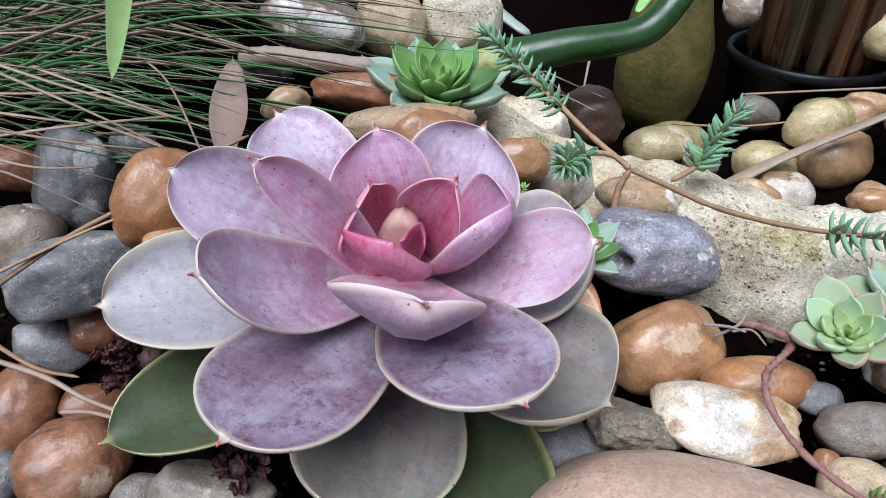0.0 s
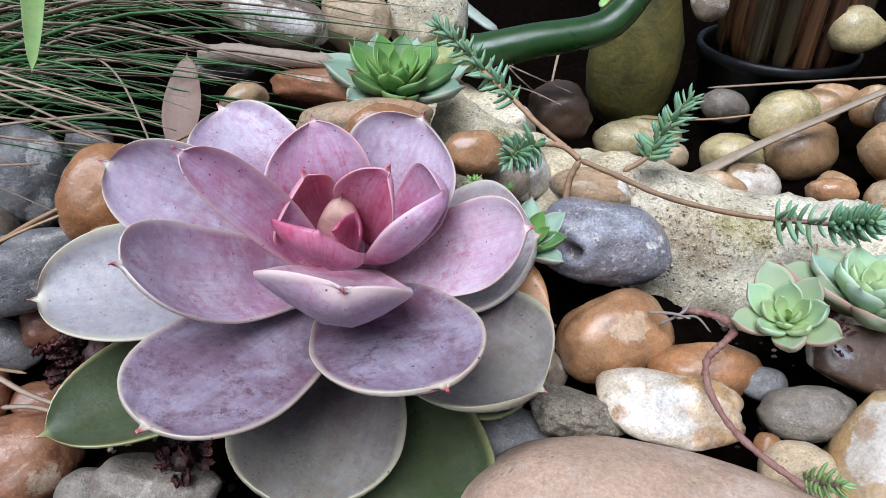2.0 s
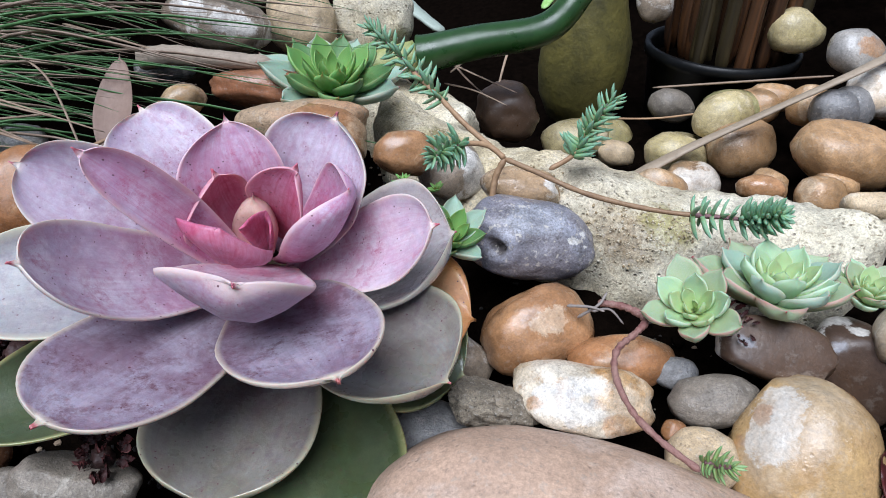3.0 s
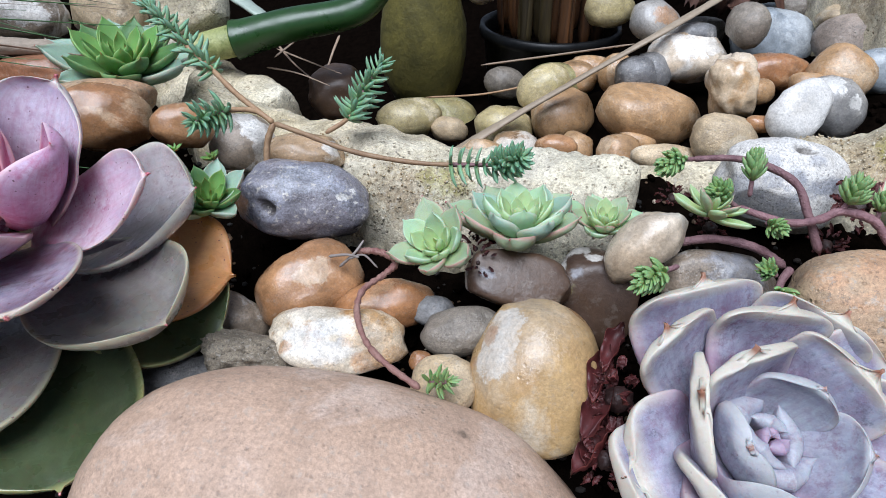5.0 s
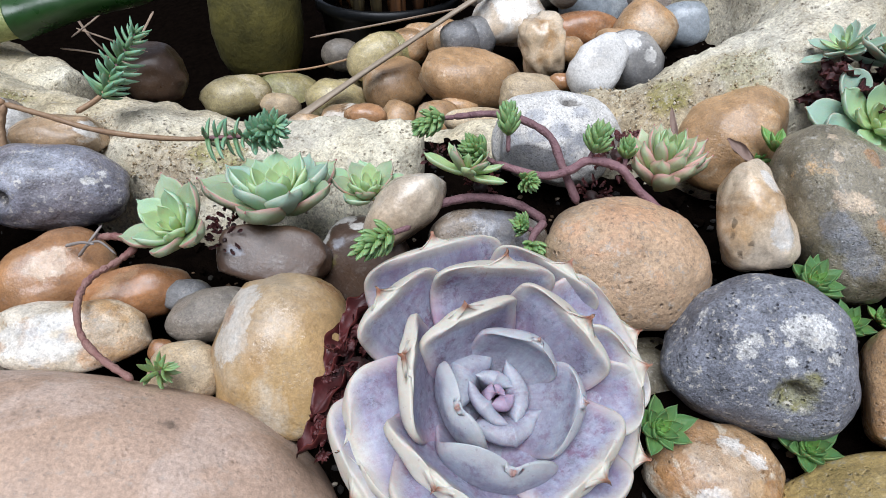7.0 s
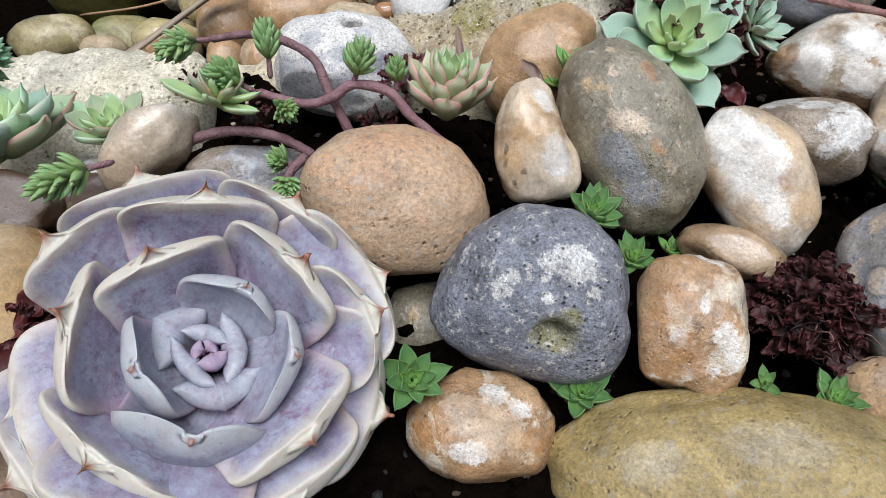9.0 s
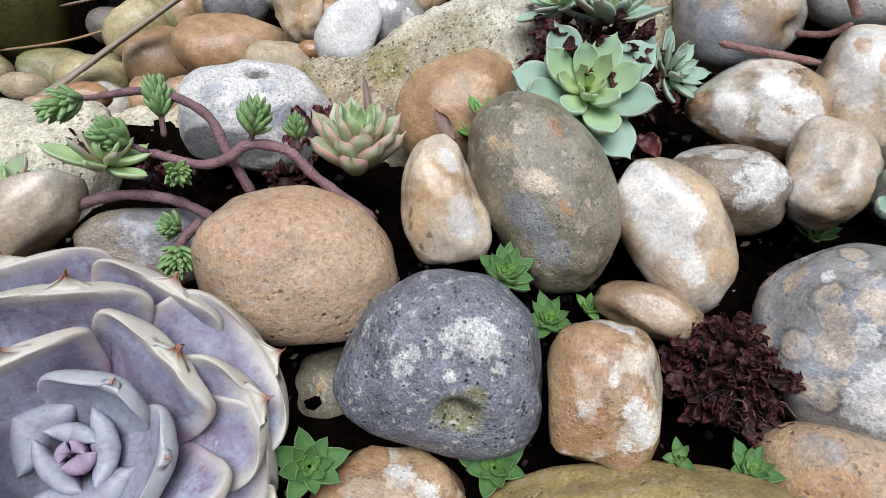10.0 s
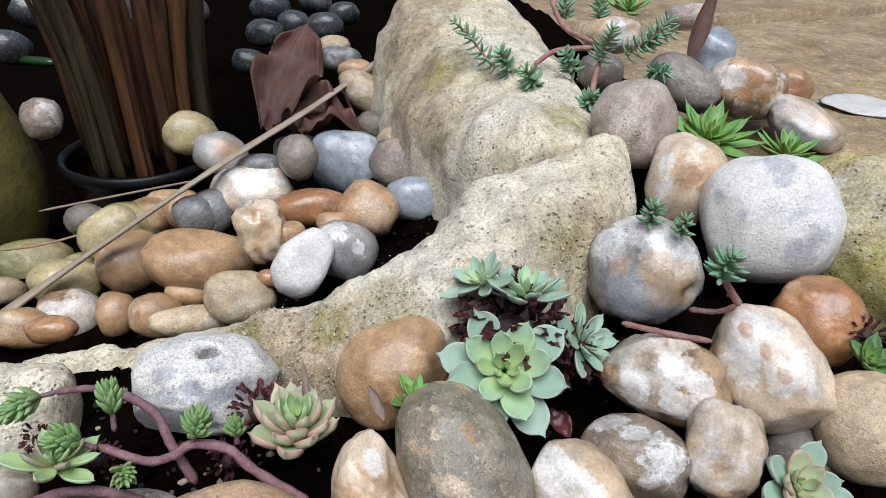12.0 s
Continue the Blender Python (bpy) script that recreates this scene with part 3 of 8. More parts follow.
def put(ob, parent, m):
    """Parents ob under an unturned empty so that it keeps the world pose m."""
    ob.parent = parent
    ob.matrix_basis = Matrix.Translation(-parent.location) @ m
    return ob


def big_leaf(plant, name, root, end, width, mat, up, label="", twist=0.0, **shape):
    length = (Vector(end) - Vector(root)).length
    ob = new(name, leaf_data(name, length, width, material=L[mat], **shape))
    return put(tagged(ob, label), plant, leaf_frame(root, end, up, twist))


def cup_leaf(plant, root, left, end, right, mat, label="", peak=0.7, blunt=2.4, cup=0.35, thick=0.11, base=0.4, mucro=0.0022, spike=0.0011, rimw=0.006, wave=0.03, least=0.2, most=0.007, puff=0.4, rim=0.75, square=0.75, nk=30, name="leaf", keel=0.0, ridge=0.0, recurve=0.0, pinch=1.2):
    """A fleshy cupped leaf from its root, its two shoulders (left and right as seen from the root) and its tip: a broad blade with
    rounded shoulders, a raised thick rim and a small pointed end."""
    root, left, end, right = (Vector(v) for v in (root, left, end, right))
    ln = (end - root).length
    x = (end - root) / ln
    y = (left - right) - x * (left - right).dot(x)
    y.normalize()
    z = x.cross(y)
    ub = 1 - mucro / ln

    def prof(u):
        if u < peak:
            return base + (1 - base) * math.sin(0.5 * math.pi * u / peak) ** 1.2
        return max(0.0, 1 - min(1, (u - peak) / (ub - peak)) ** blunt) ** (1 / blunt)

    def raised(u):
        return min(1, u / peak) ** 0.8 if u < peak else prof(u) ** 0.7

    sides = []
    for p, sign in ((left, 1), (right, -1)):
        d = p - root
        u = min(max(d.dot(x) / ln, 0.3), 0.93)
        sides.append((u, max(abs(d.dot(y)) / max(0.6, prof(u)), least * ln), min(max(d.dot(z), -most), most)))
    half = 0.5 * (sides[0][1] + sides[1][1])
    low = 0.5 * (sides[0][2] + sides[1][2]) - cup * half

    def centre(u):
        return low * math.sin(math.pi * min(1, u / ub) ** 1.35)

    lift = [(h - centre(u)) / max(0.6, raised(u)) for u, w, h in sides]
    us = [peak * i / 12 for i in range(12)] + [peak + (ub - peak) * math.sin(0.5 * math.pi * i / 15) for i in range(15)]
    us += [ub + (1 - ub) * i / 4 for i in range(5)]
    seed = 37 * root.x + 91 * end.x + 53 * end.y
    verts, along, edge, across = [], [], [], []
    for u in us:
        f = prof(u)
        point = spike * (max(0.0, 1 - u) / (1 - ub)) ** pinch if u >= ub - 1e-6 else 0.0
        t = thick * 2 * half * (0.15 + 0.85 * min(1, f * 1.9)) * (1.2 - 0.4 * u)
        t = min(t, max(0.0004, 0.6 * spike * (max(0.0, 1 - u) / (1 - ub)) ** 0.7)) if u >= ub - 1e-6 else t
        back = min(1.0, max(0.0, (u / ub - 0.8) / 0.2))
        back = recurve * thick * 2 * half * back * back
        for j in range(nk):
            phi = 2 * math.pi * j / nk
            v, o = math.cos(phi), math.sin(phi)
            v = math.copysign(abs(v) ** square, v)
            k = 0 if v >= 0 else 1
            w = max(sides[k][1] * f, point, 0.00015)
            if u < ub - 1e-6:
                w = max(w, spike)
            g = lift[k] * raised(u)
            h = centre(u) + g * abs(v) ** 2.1 + t * math.copysign(abs(o) ** rim, o) * (puff if o > 0 else 1.0)
            h -= keel * half * (1 - abs(v)) * f if o < 0 else 0
            if o > 0:
                h += ridge * max(0.0, 1 - min(w * (1 - abs(v)), max(0.0, ub - u) * ln) / 0.0032)
            h += wave * half * noise.noise(Vector((u * 4 + seed, v * 2.3, seed * 0.7))) * (0.25 + abs(v))
            sway = wave * half * 0.8 * noise.noise(Vector((u * 5 + seed, 7 + k, seed))) * abs(v)
            verts.append(root + x * (u * ln) + y * (w * v + sway) + z * (h - back))
            along.append(0.98 * u / ub if u < ub else 0.98 + 0.02 * (u - ub) / (1 - ub))
            across.append(v)
            edge.append(max(0, min(1, max(1 - w * (1 - abs(v)) / rimw, 1 - max(0, ub - u) * ln / rimw))))
    n = len(us)
    faces = [(i * nk + j, i * nk + (j + 1) % nk, (i + 1) * nk + (j + 1) % nk, (i + 1) * nk + j) for i in range(n - 1) for j in range(nk)]
    faces += [tuple(range(nk))[::-1], tuple((n - 1) * nk + j for j in range(nk))]
    verts = [v - plant.location for v in verts]
    return mesh_object(name, verts, faces, L[mat], plant, label, True, {"along": along, "edge": edge, "across": across})


def fold_leaf(plant, root, left, end, right, thick, mat, name="leaf", n=26, belly=0.0004):
    """A short upright heart leaf folded along its keel: a plump rounded lip from one shoulder over the corner at the tip to the other,
    running down to the root."""
    root, left, end, right = (Vector(v) for v in (root, left, end, right))
    mid = (left + right) / 2
    up = (mid * 0.5 + end * 0.5 - root).normalized()
    out = (end - mid) - up * (end - mid).dot(up)
    out.normalize()
    side = (left - right).normalized()
    path = []
    for i in range(n + 1):
        s = 2 * i / n - 1
        shoulder, q = (left, -s) if s < 0 else (right, s)
        q = math.sqrt(q * q + 0.012) - 0.11
        bulge = math.sin(math.pi * min(1, q)) * 0.16 * (shoulder - end).length
        path.append(end.lerp(shoulder, min(1, q * 1.02)) + (out * 0.8 + side * (0.5 if s < 0 else -0.5)) * bulge)
    nk = 18
    verts, along, edge, across = [], [], [], []
    for i, p in enumerate(path):
        s = 2 * i / n - 1
        inward = (mid - out * thick * 0.4 - p)
        inward -= up * inward.dot(up)
        inward.normalize()
        full = math.sqrt(max(0.06, 1 - abs(s) ** 9))
        w = thick * full * (0.86 + 0.14 * math.cos(math.pi * s))
        low = root + (p - root) * 0.25
        for j in range(nk):
            a = j / (nk - 1)
            if a < 0.28:
                q = a / 0.28
                v = low.lerp(p - up * w * 0.45, q) + (p - mid).normalized() * belly * math.sin(math.pi * q)
                e = 0.4 * q
            elif a > 0.72:
                q = (1 - a) / 0.28
                v = (low + inward * w * 0.35).lerp(p + inward * w - up * w * 0.62, q)
                e = 0.15 * q
            else:
                b = math.pi * (a - 0.28) / 0.44
                v = p + inward * w * 0.5 * (1 - math.cos(b)) + up * w * (0.45 * (math.sin(b) ** 0.9 - 1) - 0.17 * (1 - math.cos(b)) * 0.5)
                e = 0.4 + 0.35 * math.sin(b)
            v = v + up * 0.00025 * noise.noise(v * 700)
            verts.append(v - plant.location)
            along.append(0.25 + 0.6 * e / 0.75)
            edge.append(e)
            across.append(s)
    faces = [(i * nk + j, (i + 1) * nk + j, (i + 1) * nk + j + 1, i * nk + j + 1) for i in range(n) for j in range(nk - 1)]
    faces += [(i * nk + nk - 1, (i + 1) * nk + nk - 1, (i + 1) * nk, i * nk) for i in range(n)]
    faces += [tuple(range(nk)), tuple(n * nk + j for j in range(nk))[::-1]]
    return mesh_object(name, verts, faces, L[mat], plant, "", True, {"along": along, "edge": edge, "across": across})


def rosette(name, label, centre, axis, radius, count, mats, seed, group="small rosettes", open_=1.0, width=0.55, cup=0.7, curl=0.7, thick=0.13, tip=0.08, tall=0.55, size_in=0.24, category="succulent", start=0.0, nu=14, nk=14, leafname="leaf", peak=0.6, blunt=2.4, spike=0.2, puff=0.35):
    """A whorl of leaves at the golden angle round an axis: mats runs from the heart outwards."""
    rnd = random.Random(seed)
    plant = thing(name, centre, label, category, group)
    z = Vector(axis).normalized()
    x = z.orthogonal().normalized()
    y = z.cross(x)
    rings = {}
    for i in range(count):
        q = i / max(1, count - 1)
        a = start + i * 2.39996 + rnd.uniform(-0.12, 0.12)
        lift = radians(82 - open_ * 70 * q ** 0.75) + rnd.uniform(-0.07, 0.07)
        ln = radius * 1.22 * (size_in + (1 - size_in) * q ** 0.8) * rnd.uniform(0.93, 1.06)
        out = x * math.cos(a) + y * math.sin(a)
        root = Vector(centre) + out * radius * 0.05 + z * radius * tall * (1 - q) * 0.45
        end = root + (out * math.cos(lift) + z * math.sin(lift)) * ln
        mat = mats[min(len(mats) - 1, int(q * len(mats)))]
        key = (mat, round(q * 4))
        if key not in rings:
            rings[key] = leaf_data(leafname, 1.0, width * (1.0 if q > 0.3 else 0.85), cup, curl * (0.6 + 0.8 * (1 - q)), thick, tip, 0.42, peak, nu, nk, L[mat], 0.05, seed + i, spike, blunt, 0.7, puff)
        ob = new(leafname, rings[key])
        put(ob, plant, leaf_frame(root, end, z * 1.0 - out * 0.02, rnd.uniform(-0.15, 0.15)) @ Matrix.Scale(ln, 4))
    return plant


def smooth_path(pts, n=8):
    P = [Vector(p) for p in pts]
    P = [P[0] * 2 - P[1]] + P + [P[-1] * 2 - P[-2]]
    out = []
    for i in range(1, len(P) - 2):
        a, b, c, d = P[i - 1:i + 3]
        for k in range(n):
            t = k / n
            out.append(0.5 * ((2 * b) + (c - a) * t + (2 * a - 5 * b + 4 * c - d) * t * t + (3 * b - a - 3 * c + d) * t ** 3))
    return out + [P[-2]]


def tube(name, pts, r0, r1, mat, parent=None, label="", nk=8, n=8, flat=1.0, knots=0.0, seed=0, round_end=True):
    """A tapering stem through the points; flat < 1 makes it a blade."""
    path = smooth_path(pts, n)
    rnd = random.Random(seed)
    verts, faces = [], []
    up = Vector((0.13, 0.21, 0.97))
    for i, p in enumerate(path):
        d = (path[min(i + 1, len(path) - 1)] - path[max(i - 1, 0)]).normalized()
        x = d.cross(up).normalized()
        y = x.cross(d)
        q = i / (len(path) - 1)
        r = r0 + (r1 - r0) * q
        if round_end and i in (0, len(path) - 1):
            r *= 0.45
        r *= 1 + knots * rnd.uniform(-1, 1)
        for j in range(nk):
            a = 2 * math.pi * j / nk
            verts.append(p + x * (r * math.cos(a)) + y * (r * flat * math.sin(a)))
    for i in range(len(path) - 1):
        for j in range(nk):
            k = (j + 1) % nk
            faces.append((i * nk + j, i * nk + k, (i + 1) * nk + k, (i + 1) * nk + j))
    faces.append(tuple(range(nk))[::-1])
    faces.append(tuple((len(path) - 1) * nk + j for j in range(nk)))
    if parent is not None:
        verts = [v - parent.location for v in verts]
    return mesh_object(name, verts, faces, M[mat] if isinstance(mat, str) else mat, parent, label)


def joined_leaves(name, frames, mats, parent, width=0.22, nu=6, nk=6, label="", curl=0.5, thick=0.5):
    """Many needle leaves, each placed by a frame and a length, in one mesh."""
    data = leaf_data("needle_pattern", 1.0, width, 0.3, curl, thick, 0.1, 0.6, 0.5, nu, nk, mats, spike=0.3)
    co = [v.co.copy() for v in data.vertices]
    fs = [tuple(f.vertices) for f in data.polygons]
    al = [d.value for d in data.attributes["along"].data]
    ed = [d.value * 0.4 for d in data.attributes["edge"].data]
    verts, faces, along, edge = [], [], [], []
    for m, ln in frames:
        k = len(verts)
        verts += [(m @ (v * ln)) - parent.location for v in co]
        faces += [tuple(i + k for i in f) for f in fs]
        along += al
        edge += ed
    bpy.data.meshes.remove(data)
    return mesh_object(name, verts, faces, mats, parent, label, True, {"along": along, "edge": edge})


def sprig(plant, pts, leaf, mat, seed, turns=14, spread=1.0, start=0.0, width=0.24, stem="stem", stem_r=0.0008, name="needles"):
    """Sedum shoot: needle leaves in whorls along the stem, denser and forward-pointing at the tip."""
    rnd = random.Random(seed)
    path = smooth_path(pts, 10)
    shoot = tube("shoot", pts, stem_r, stem_r * 0.7, stem, plant)
    frames = []
    for i in range(turns):
        q = start + (1 - start) * i / (turns - 1)
        f = q * (len(path) - 1)
        k = min(int(f), len(path) - 2)
        p = path[k].lerp(path[k + 1], f - k)
        d = (path[k + 1] - path[k]).normalized()
        x = d.orthogonal().normalized()
        y = d.cross(x)
        for j in range(4):
            a = i * 1.1 + j * math.pi / 2 + rnd.uniform(-0.25, 0.25)
            out = x * math.cos(a) + y * math.sin(a)
            lean = (0.35 + 0.75 * q ** 3) / spread + rnd.uniform(-0.15, 0.15)
            ln = leaf * (1 - 0.35 * q ** 4) * rnd.uniform(0.8, 1.15)
            end = p + (out + d * lean).normalized() * ln
            frames.append((leaf_frame(p, end, d), ln))
    needles = joined_leaves(name, frames, L[mat], plant, width)
    needles.parent = shoot
    return needles


def dried_head(name, label, centre, axis, radius, count, seed, mat="dry", ratio=0.55, flat=0.75, category="dried plant", group="dried rosettes", fibres=0, core_size=0.3):
    """A clump of shrivelled leaves, crumpled every way round an axis."""
    rnd = random.Random(seed)
    plant = thing(name, centre, label, category, group)
    z = Vector(axis).normalized()
    x = z.orthogonal().normalized()
    y = z.cross(x)
    shapes = [leaf_data("dry_leaf", 1.0, ratio, rnd.uniform(0.8, 2.0), rnd.uniform(-1.6, 2.0), 0.03, 0.05, 0.5, 0.55, 18, 16, L[mat], 0.42, k + seed, blunt=2.0, ripple=2.6) for k in range(8)]
    for i in range(count):
        a, q = i * 2.39996, (i + 0.5) / count
        lift = math.asin(1 - q * 1.1) * flat + rnd.uniform(-0.25, 0.25)
        out = x * math.cos(a) + y * math.sin(a)
        d = out * math.cos(lift) + z * math.sin(lift)
        ln = radius * rnd.uniform(0.26, 0.46)
        root = Vector(centre) + d * radius * rnd.uniform(0.35, 0.7)
        end = root + (d + Vector((rnd.uniform(-1, 1), rnd.uniform(-1, 1), rnd.uniform(-1, 1))) * 0.55).normalized() * ln
        put(new("dry_leaf", shapes[i % 8]), plant, leaf_frame(root, end, z + out * rnd.uniform(-1, 1), rnd.uniform(-1, 1)) @ Matrix.Scale(ln, 4))
    # Added dark ball fills the heart, so gaps between the leaves stay dark.
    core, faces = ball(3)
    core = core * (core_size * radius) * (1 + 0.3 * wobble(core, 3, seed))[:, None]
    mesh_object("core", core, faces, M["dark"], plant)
    for i in range(fibres):
        a = rnd.uniform(0, 6.28)
        out = x * math.cos(a) + y * math.sin(a)
        p = z * radius * rnd.uniform(-0.2, 0.45) + out * radius * rnd.uniform(0.2, 0.5)
        path = [p]
        for _ in range(4):
            path.append(path[-1] + (out * 0.5 + z * rnd.uniform(-0.2, 0.7) + Vector((rnd.uniform(-1, 1), rnd.uniform(-1, 1), rnd.uniform(-1, 1)))) * radius * 0.12)
        fibre = tube("fibre", path, 0.00022, 0.0001, "dark" if i % 5 else "stemred", None, "", 4, 3)
        fibre.parent = plant
    return plant


def dry_leaf(label, root, end, width, mat, up, seed, cup=0.8, curl=0.6, wave=0.12, name="dead_leaf", category="dead leaf", group="fallen leaves"):
    length = (Vector(end) - Vector(root)).length
    ob = new(name, leaf_data(name, length, width, cup, curl, 0.03, 0.05, 0.2, 0.5, 30, 22, L[mat], wave, seed, blunt=1.6, ripple=1.6))
    ob.matrix_basis = leaf_frame(root, end, up)
    return tagged(ob, label, category, group)


def blade(name, label, pts, r0, r1, mat, category, group, flat=0.35, seed=0):
    return tagged(tube(name, pts, r0, r1, mat, None, "", 8, 8, flat, 0.06, seed), label, category, group)

# ---- ground ----
EDGE = ((-0.6, 0.62), (-0.05, 0.40), (0.02, 0.25), (0.10, 0.215), (0.20, 0.20), (0.28, 0.172), (0.33, 0.18), (0.38, 0.21), (0.42, 0.28), (0.48, 0.40), (0.8, 0.9))


def edge_y(x):
    for (x0, y0), (x1, y1) in zip(EDGE, EDGE[1:]):
        if x < x1:
            return y0 + (y1 - y0) * max(0, x - x0) / (x1 - x0)
    return EDGE[-1][1]


def soil_z(x, y):
    """Bed sloping up to the edging rock, a lower channel behind it."""
    bed = -0.004 + 0.117 * min(max(x, -0.3), 0.45) + 0.25 * min(max(y, -0.15), 0.36)
    bed += 0.2 * min(max(-0.03 - x, 0), 0.12) + 0.1 * min(max(x - 0.33, 0), 0.12) - 0.06 * min(max((x - 0.50) / 0.06, 0), 1)
    bed -= 0.012 * math.exp(-((x - 0.14) / 0.09) ** 2 - ((y - 0.17) / 0.03) ** 2)
    low = -0.004 + 0.2 * min(max(x, 0.0), 0.45) - 0.10 * (min(y, 0.5) - 0.1) + 0.2 * min(max(x - 0.27, 0), 0.1)
    q = min(1, max(0, (y - edge_y(x) + 0.012) / 0.024))
    q = q * q * (3 - 2 * q)
    return bed + (min(low, bed) - bed) * q


def spread(lo, hi, n, far):
    inner = list(np.linspace(lo, hi, n))
    outer = [0.08 * 1.5 ** k for k in range(far)]
    return [lo - v for v in reversed(outer)] + inner + [hi + v for v in outer]


def build_ground():
    xs, ys = spread(-0.32, 0.72, 209, 16), spread(-0.14, 0.62, 153, 16)
    verts = []
    for y in ys:
        for x in xs:
            near = -0.4 < x < 0.8 and -0.2 < y < 0.7
            bump = 0.004 * noise.noise(Vector((x * 45, y * 45, 0))) + 0.0022 * noise.noise(Vector((x * 190, y * 190, 3))) if near else 0
            verts.append((x, y, soil_z(x, y) + bump))
    nx = len(xs)
    faces = [(j * nx + i, j * nx + i + 1, (j + 1) * nx + i + 1, (j + 1) * nx + i) for j in range(len(ys) - 1) for i in range(nx - 1)]
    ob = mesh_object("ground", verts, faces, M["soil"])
    tagged(ob, "moist soil between the stones, darkened in colour for shade", "soil", "", "structure")


build_ground()


def edging_rock(name, label, spine, mat, seed, group="edging rocks", nk=72, n=26, power=2.6, rough=1.0, marks=(), grains=0):
    """A long weathered rock: spine rows of x, y, z (top), half width, depth; rounded ends, eroded surface."""
    pts = smooth_path([Vector(r[:3]) for r in spine], n)
    wid = smooth_path([Vector((r[3], r[4], 0)) for r in spine], n)
    verts, faces = [], []
    m = len(pts)
    for i, p in enumerate(pts):
        d = (pts[min(i + 1, m - 1)] - pts[max(i - 1, 0)])
        d.z = 0
        d.normalize()
        side = Vector((d.y, -d.x, 0))
        q = i / (m - 1)
        e = max(0.02, 1 - abs(2 * q - 1) ** 9) ** 0.5
        w, h = wid[i].x * e, wid[i].y * e
        for j in range(nk):
            a = 2 * math.pi * j / nk
            c, s = math.cos(a), math.sin(a)
            r = (abs(c) ** power + abs(s) ** power) ** (-1 / power)
            v = p + side * (w * r * c) + Vector((0, 0, h * (r * s - 1)))
            out = (side * c + Vector((0, 0, s)))
            k = v * 1.0 + Vector((seed, 0, 0))
            bump = 0.006 * noise.noise(k * 26) + 0.0028 * noise.noise(k * 75) + 0.0011 * noise.noise(k * 190) + 0.0009 * noise.noise(k * 430)
            verts.append(v + out * bump * rough)
    for i in range(m - 1):
        for j in range(nk):
            k = (j + 1) % nk
            faces.append((i * nk + j, (i + 1) * nk + j, (i + 1) * nk + k, i * nk + k))
    faces.append(tuple(range(nk)))
    faces.append(tuple((m - 1) * nk + j for j in range(nk))[::-1])
    tint = {}
    co = np.array([tuple(v) for v in verts])
    for kind, mx, my, mz, radius in marks:
        far = np.sqrt(((co - np.array((mx, my, mz))) ** 2).sum(1)) / radius
        tint[kind] = np.maximum(tint.get(kind, 0), np.clip(1.6 - far, 0, 1))
    rock = tagged(mesh_object(name, verts, faces, M[mat], attrs={k: list(v) for k, v in tint.items()}), label, "rock", group)
    if grains:
        rnd = random.Random(seed)
        weathered = np.nonzero(np.maximum(tint.get("grime_shade", 0), 0.7 * tint.get("moss", np.zeros(len(co)))) > 0.35)[0]
        n0, fs = ball(1)
        gv, gf = [], []
        for _ in range(grains):
            c = co[weathered[rnd.randrange(len(weathered))]] + np.array([rnd.uniform(-1, 1) for _ in range(3)]) * 0.0012
            s = 0.00045 * rnd.random() ** 4 + 0.00014
            gf += [tuple(len(gv) + j for j in f) for f in fs]
            gv += [tuple(c + v * s * rnd.uniform(0.75, 1.2)) for v in n0]
        tagged(mesh_object("grain_crust", gv, gf, M["grain"], rock, "", False), "sandy grains loosened on the weathered side", kind="stuff")
    return rock


def lathe(name, profile, mat, parent, nk=40, wobble_=0.0, label=""):
    verts, faces = [], []
    for i, (r, z) in enumerate(profile):
        for j in range(nk):
            a = 2 * math.pi * j / nk
            w = 1 + wobble_ * noise.noise(Vector((math.cos(a), math.sin(a), z * 30)))
            verts.append((r * w * math.cos(a), r * w * math.sin(a), z))
    for i in range(len(profile) - 1):
        for j in range(nk):
            k = (j + 1) % nk
            faces.append((i * nk + j, i * nk + k, (i + 1) * nk + k, (i + 1) * nk + j))
    return mesh_object(name, verts, faces, M[mat], parent, label)

# ---- stones round the pink rosette ----
stone("stone", "dark grey stone with a white patch, under dry grass", (-0.1334, 0.2010, 0.0852), (63.7, 14.3, 26.6), (0.0148, 0.0189, 0.0134), "darkgrey", 1, marks=[('chalk', 0.21, 0.36, 0.91, 0.27), ('chalk', 0.51, 0.54, 0.66, 0.22), ('chalk', 0.21, -0.65, 0.73, 0.29)])
stone("stone", "rust-orange stone beside the pink rosette", (-0.0870, 0.1654, 0.0988), (55.1, 33.7, 6.6), (0.0124, 0.0164, 0.0114), "orange", 2)
stone("pebble", "grey rounded pebble beside dry grass", (-0.1405, 0.1721, 0.0780), (59.5, 18.7, 28.5), (0.0132, 0.0132, 0.0106), "patchgrey", 3, worn=1.2)
stone("stone", "dark grey smooth stone among the bed pebbles", (-0.1156, 0.1590, 0.0742), (57.4, -0.5, 36.3), (0.0220, 0.0130, 0.0127), "darkgrey", 4, taper=(0, -0.15))
stone("pebble", "brown pebble half under dry grass", (-0.1524, 0.1988, 0.0913), (65.6, 15.5, 30.5), (0.0096, 0.0084, 0.0072), "rust", 5)
stone("pebble", "dark brown pebble in the soil", (-0.1152, 0.1539, 0.0556), (50.5, 19.1, 21.7), (0.0082, 0.0075, 0.0063), "rust", 6)
stone("pebble", "grey-green pebble in the soil", (-0.1282, 0.1489, 0.0520), (41.9, 36.0, 7.5), (0.0122, 0.0078, 0.0078), "darkgrey", 7)
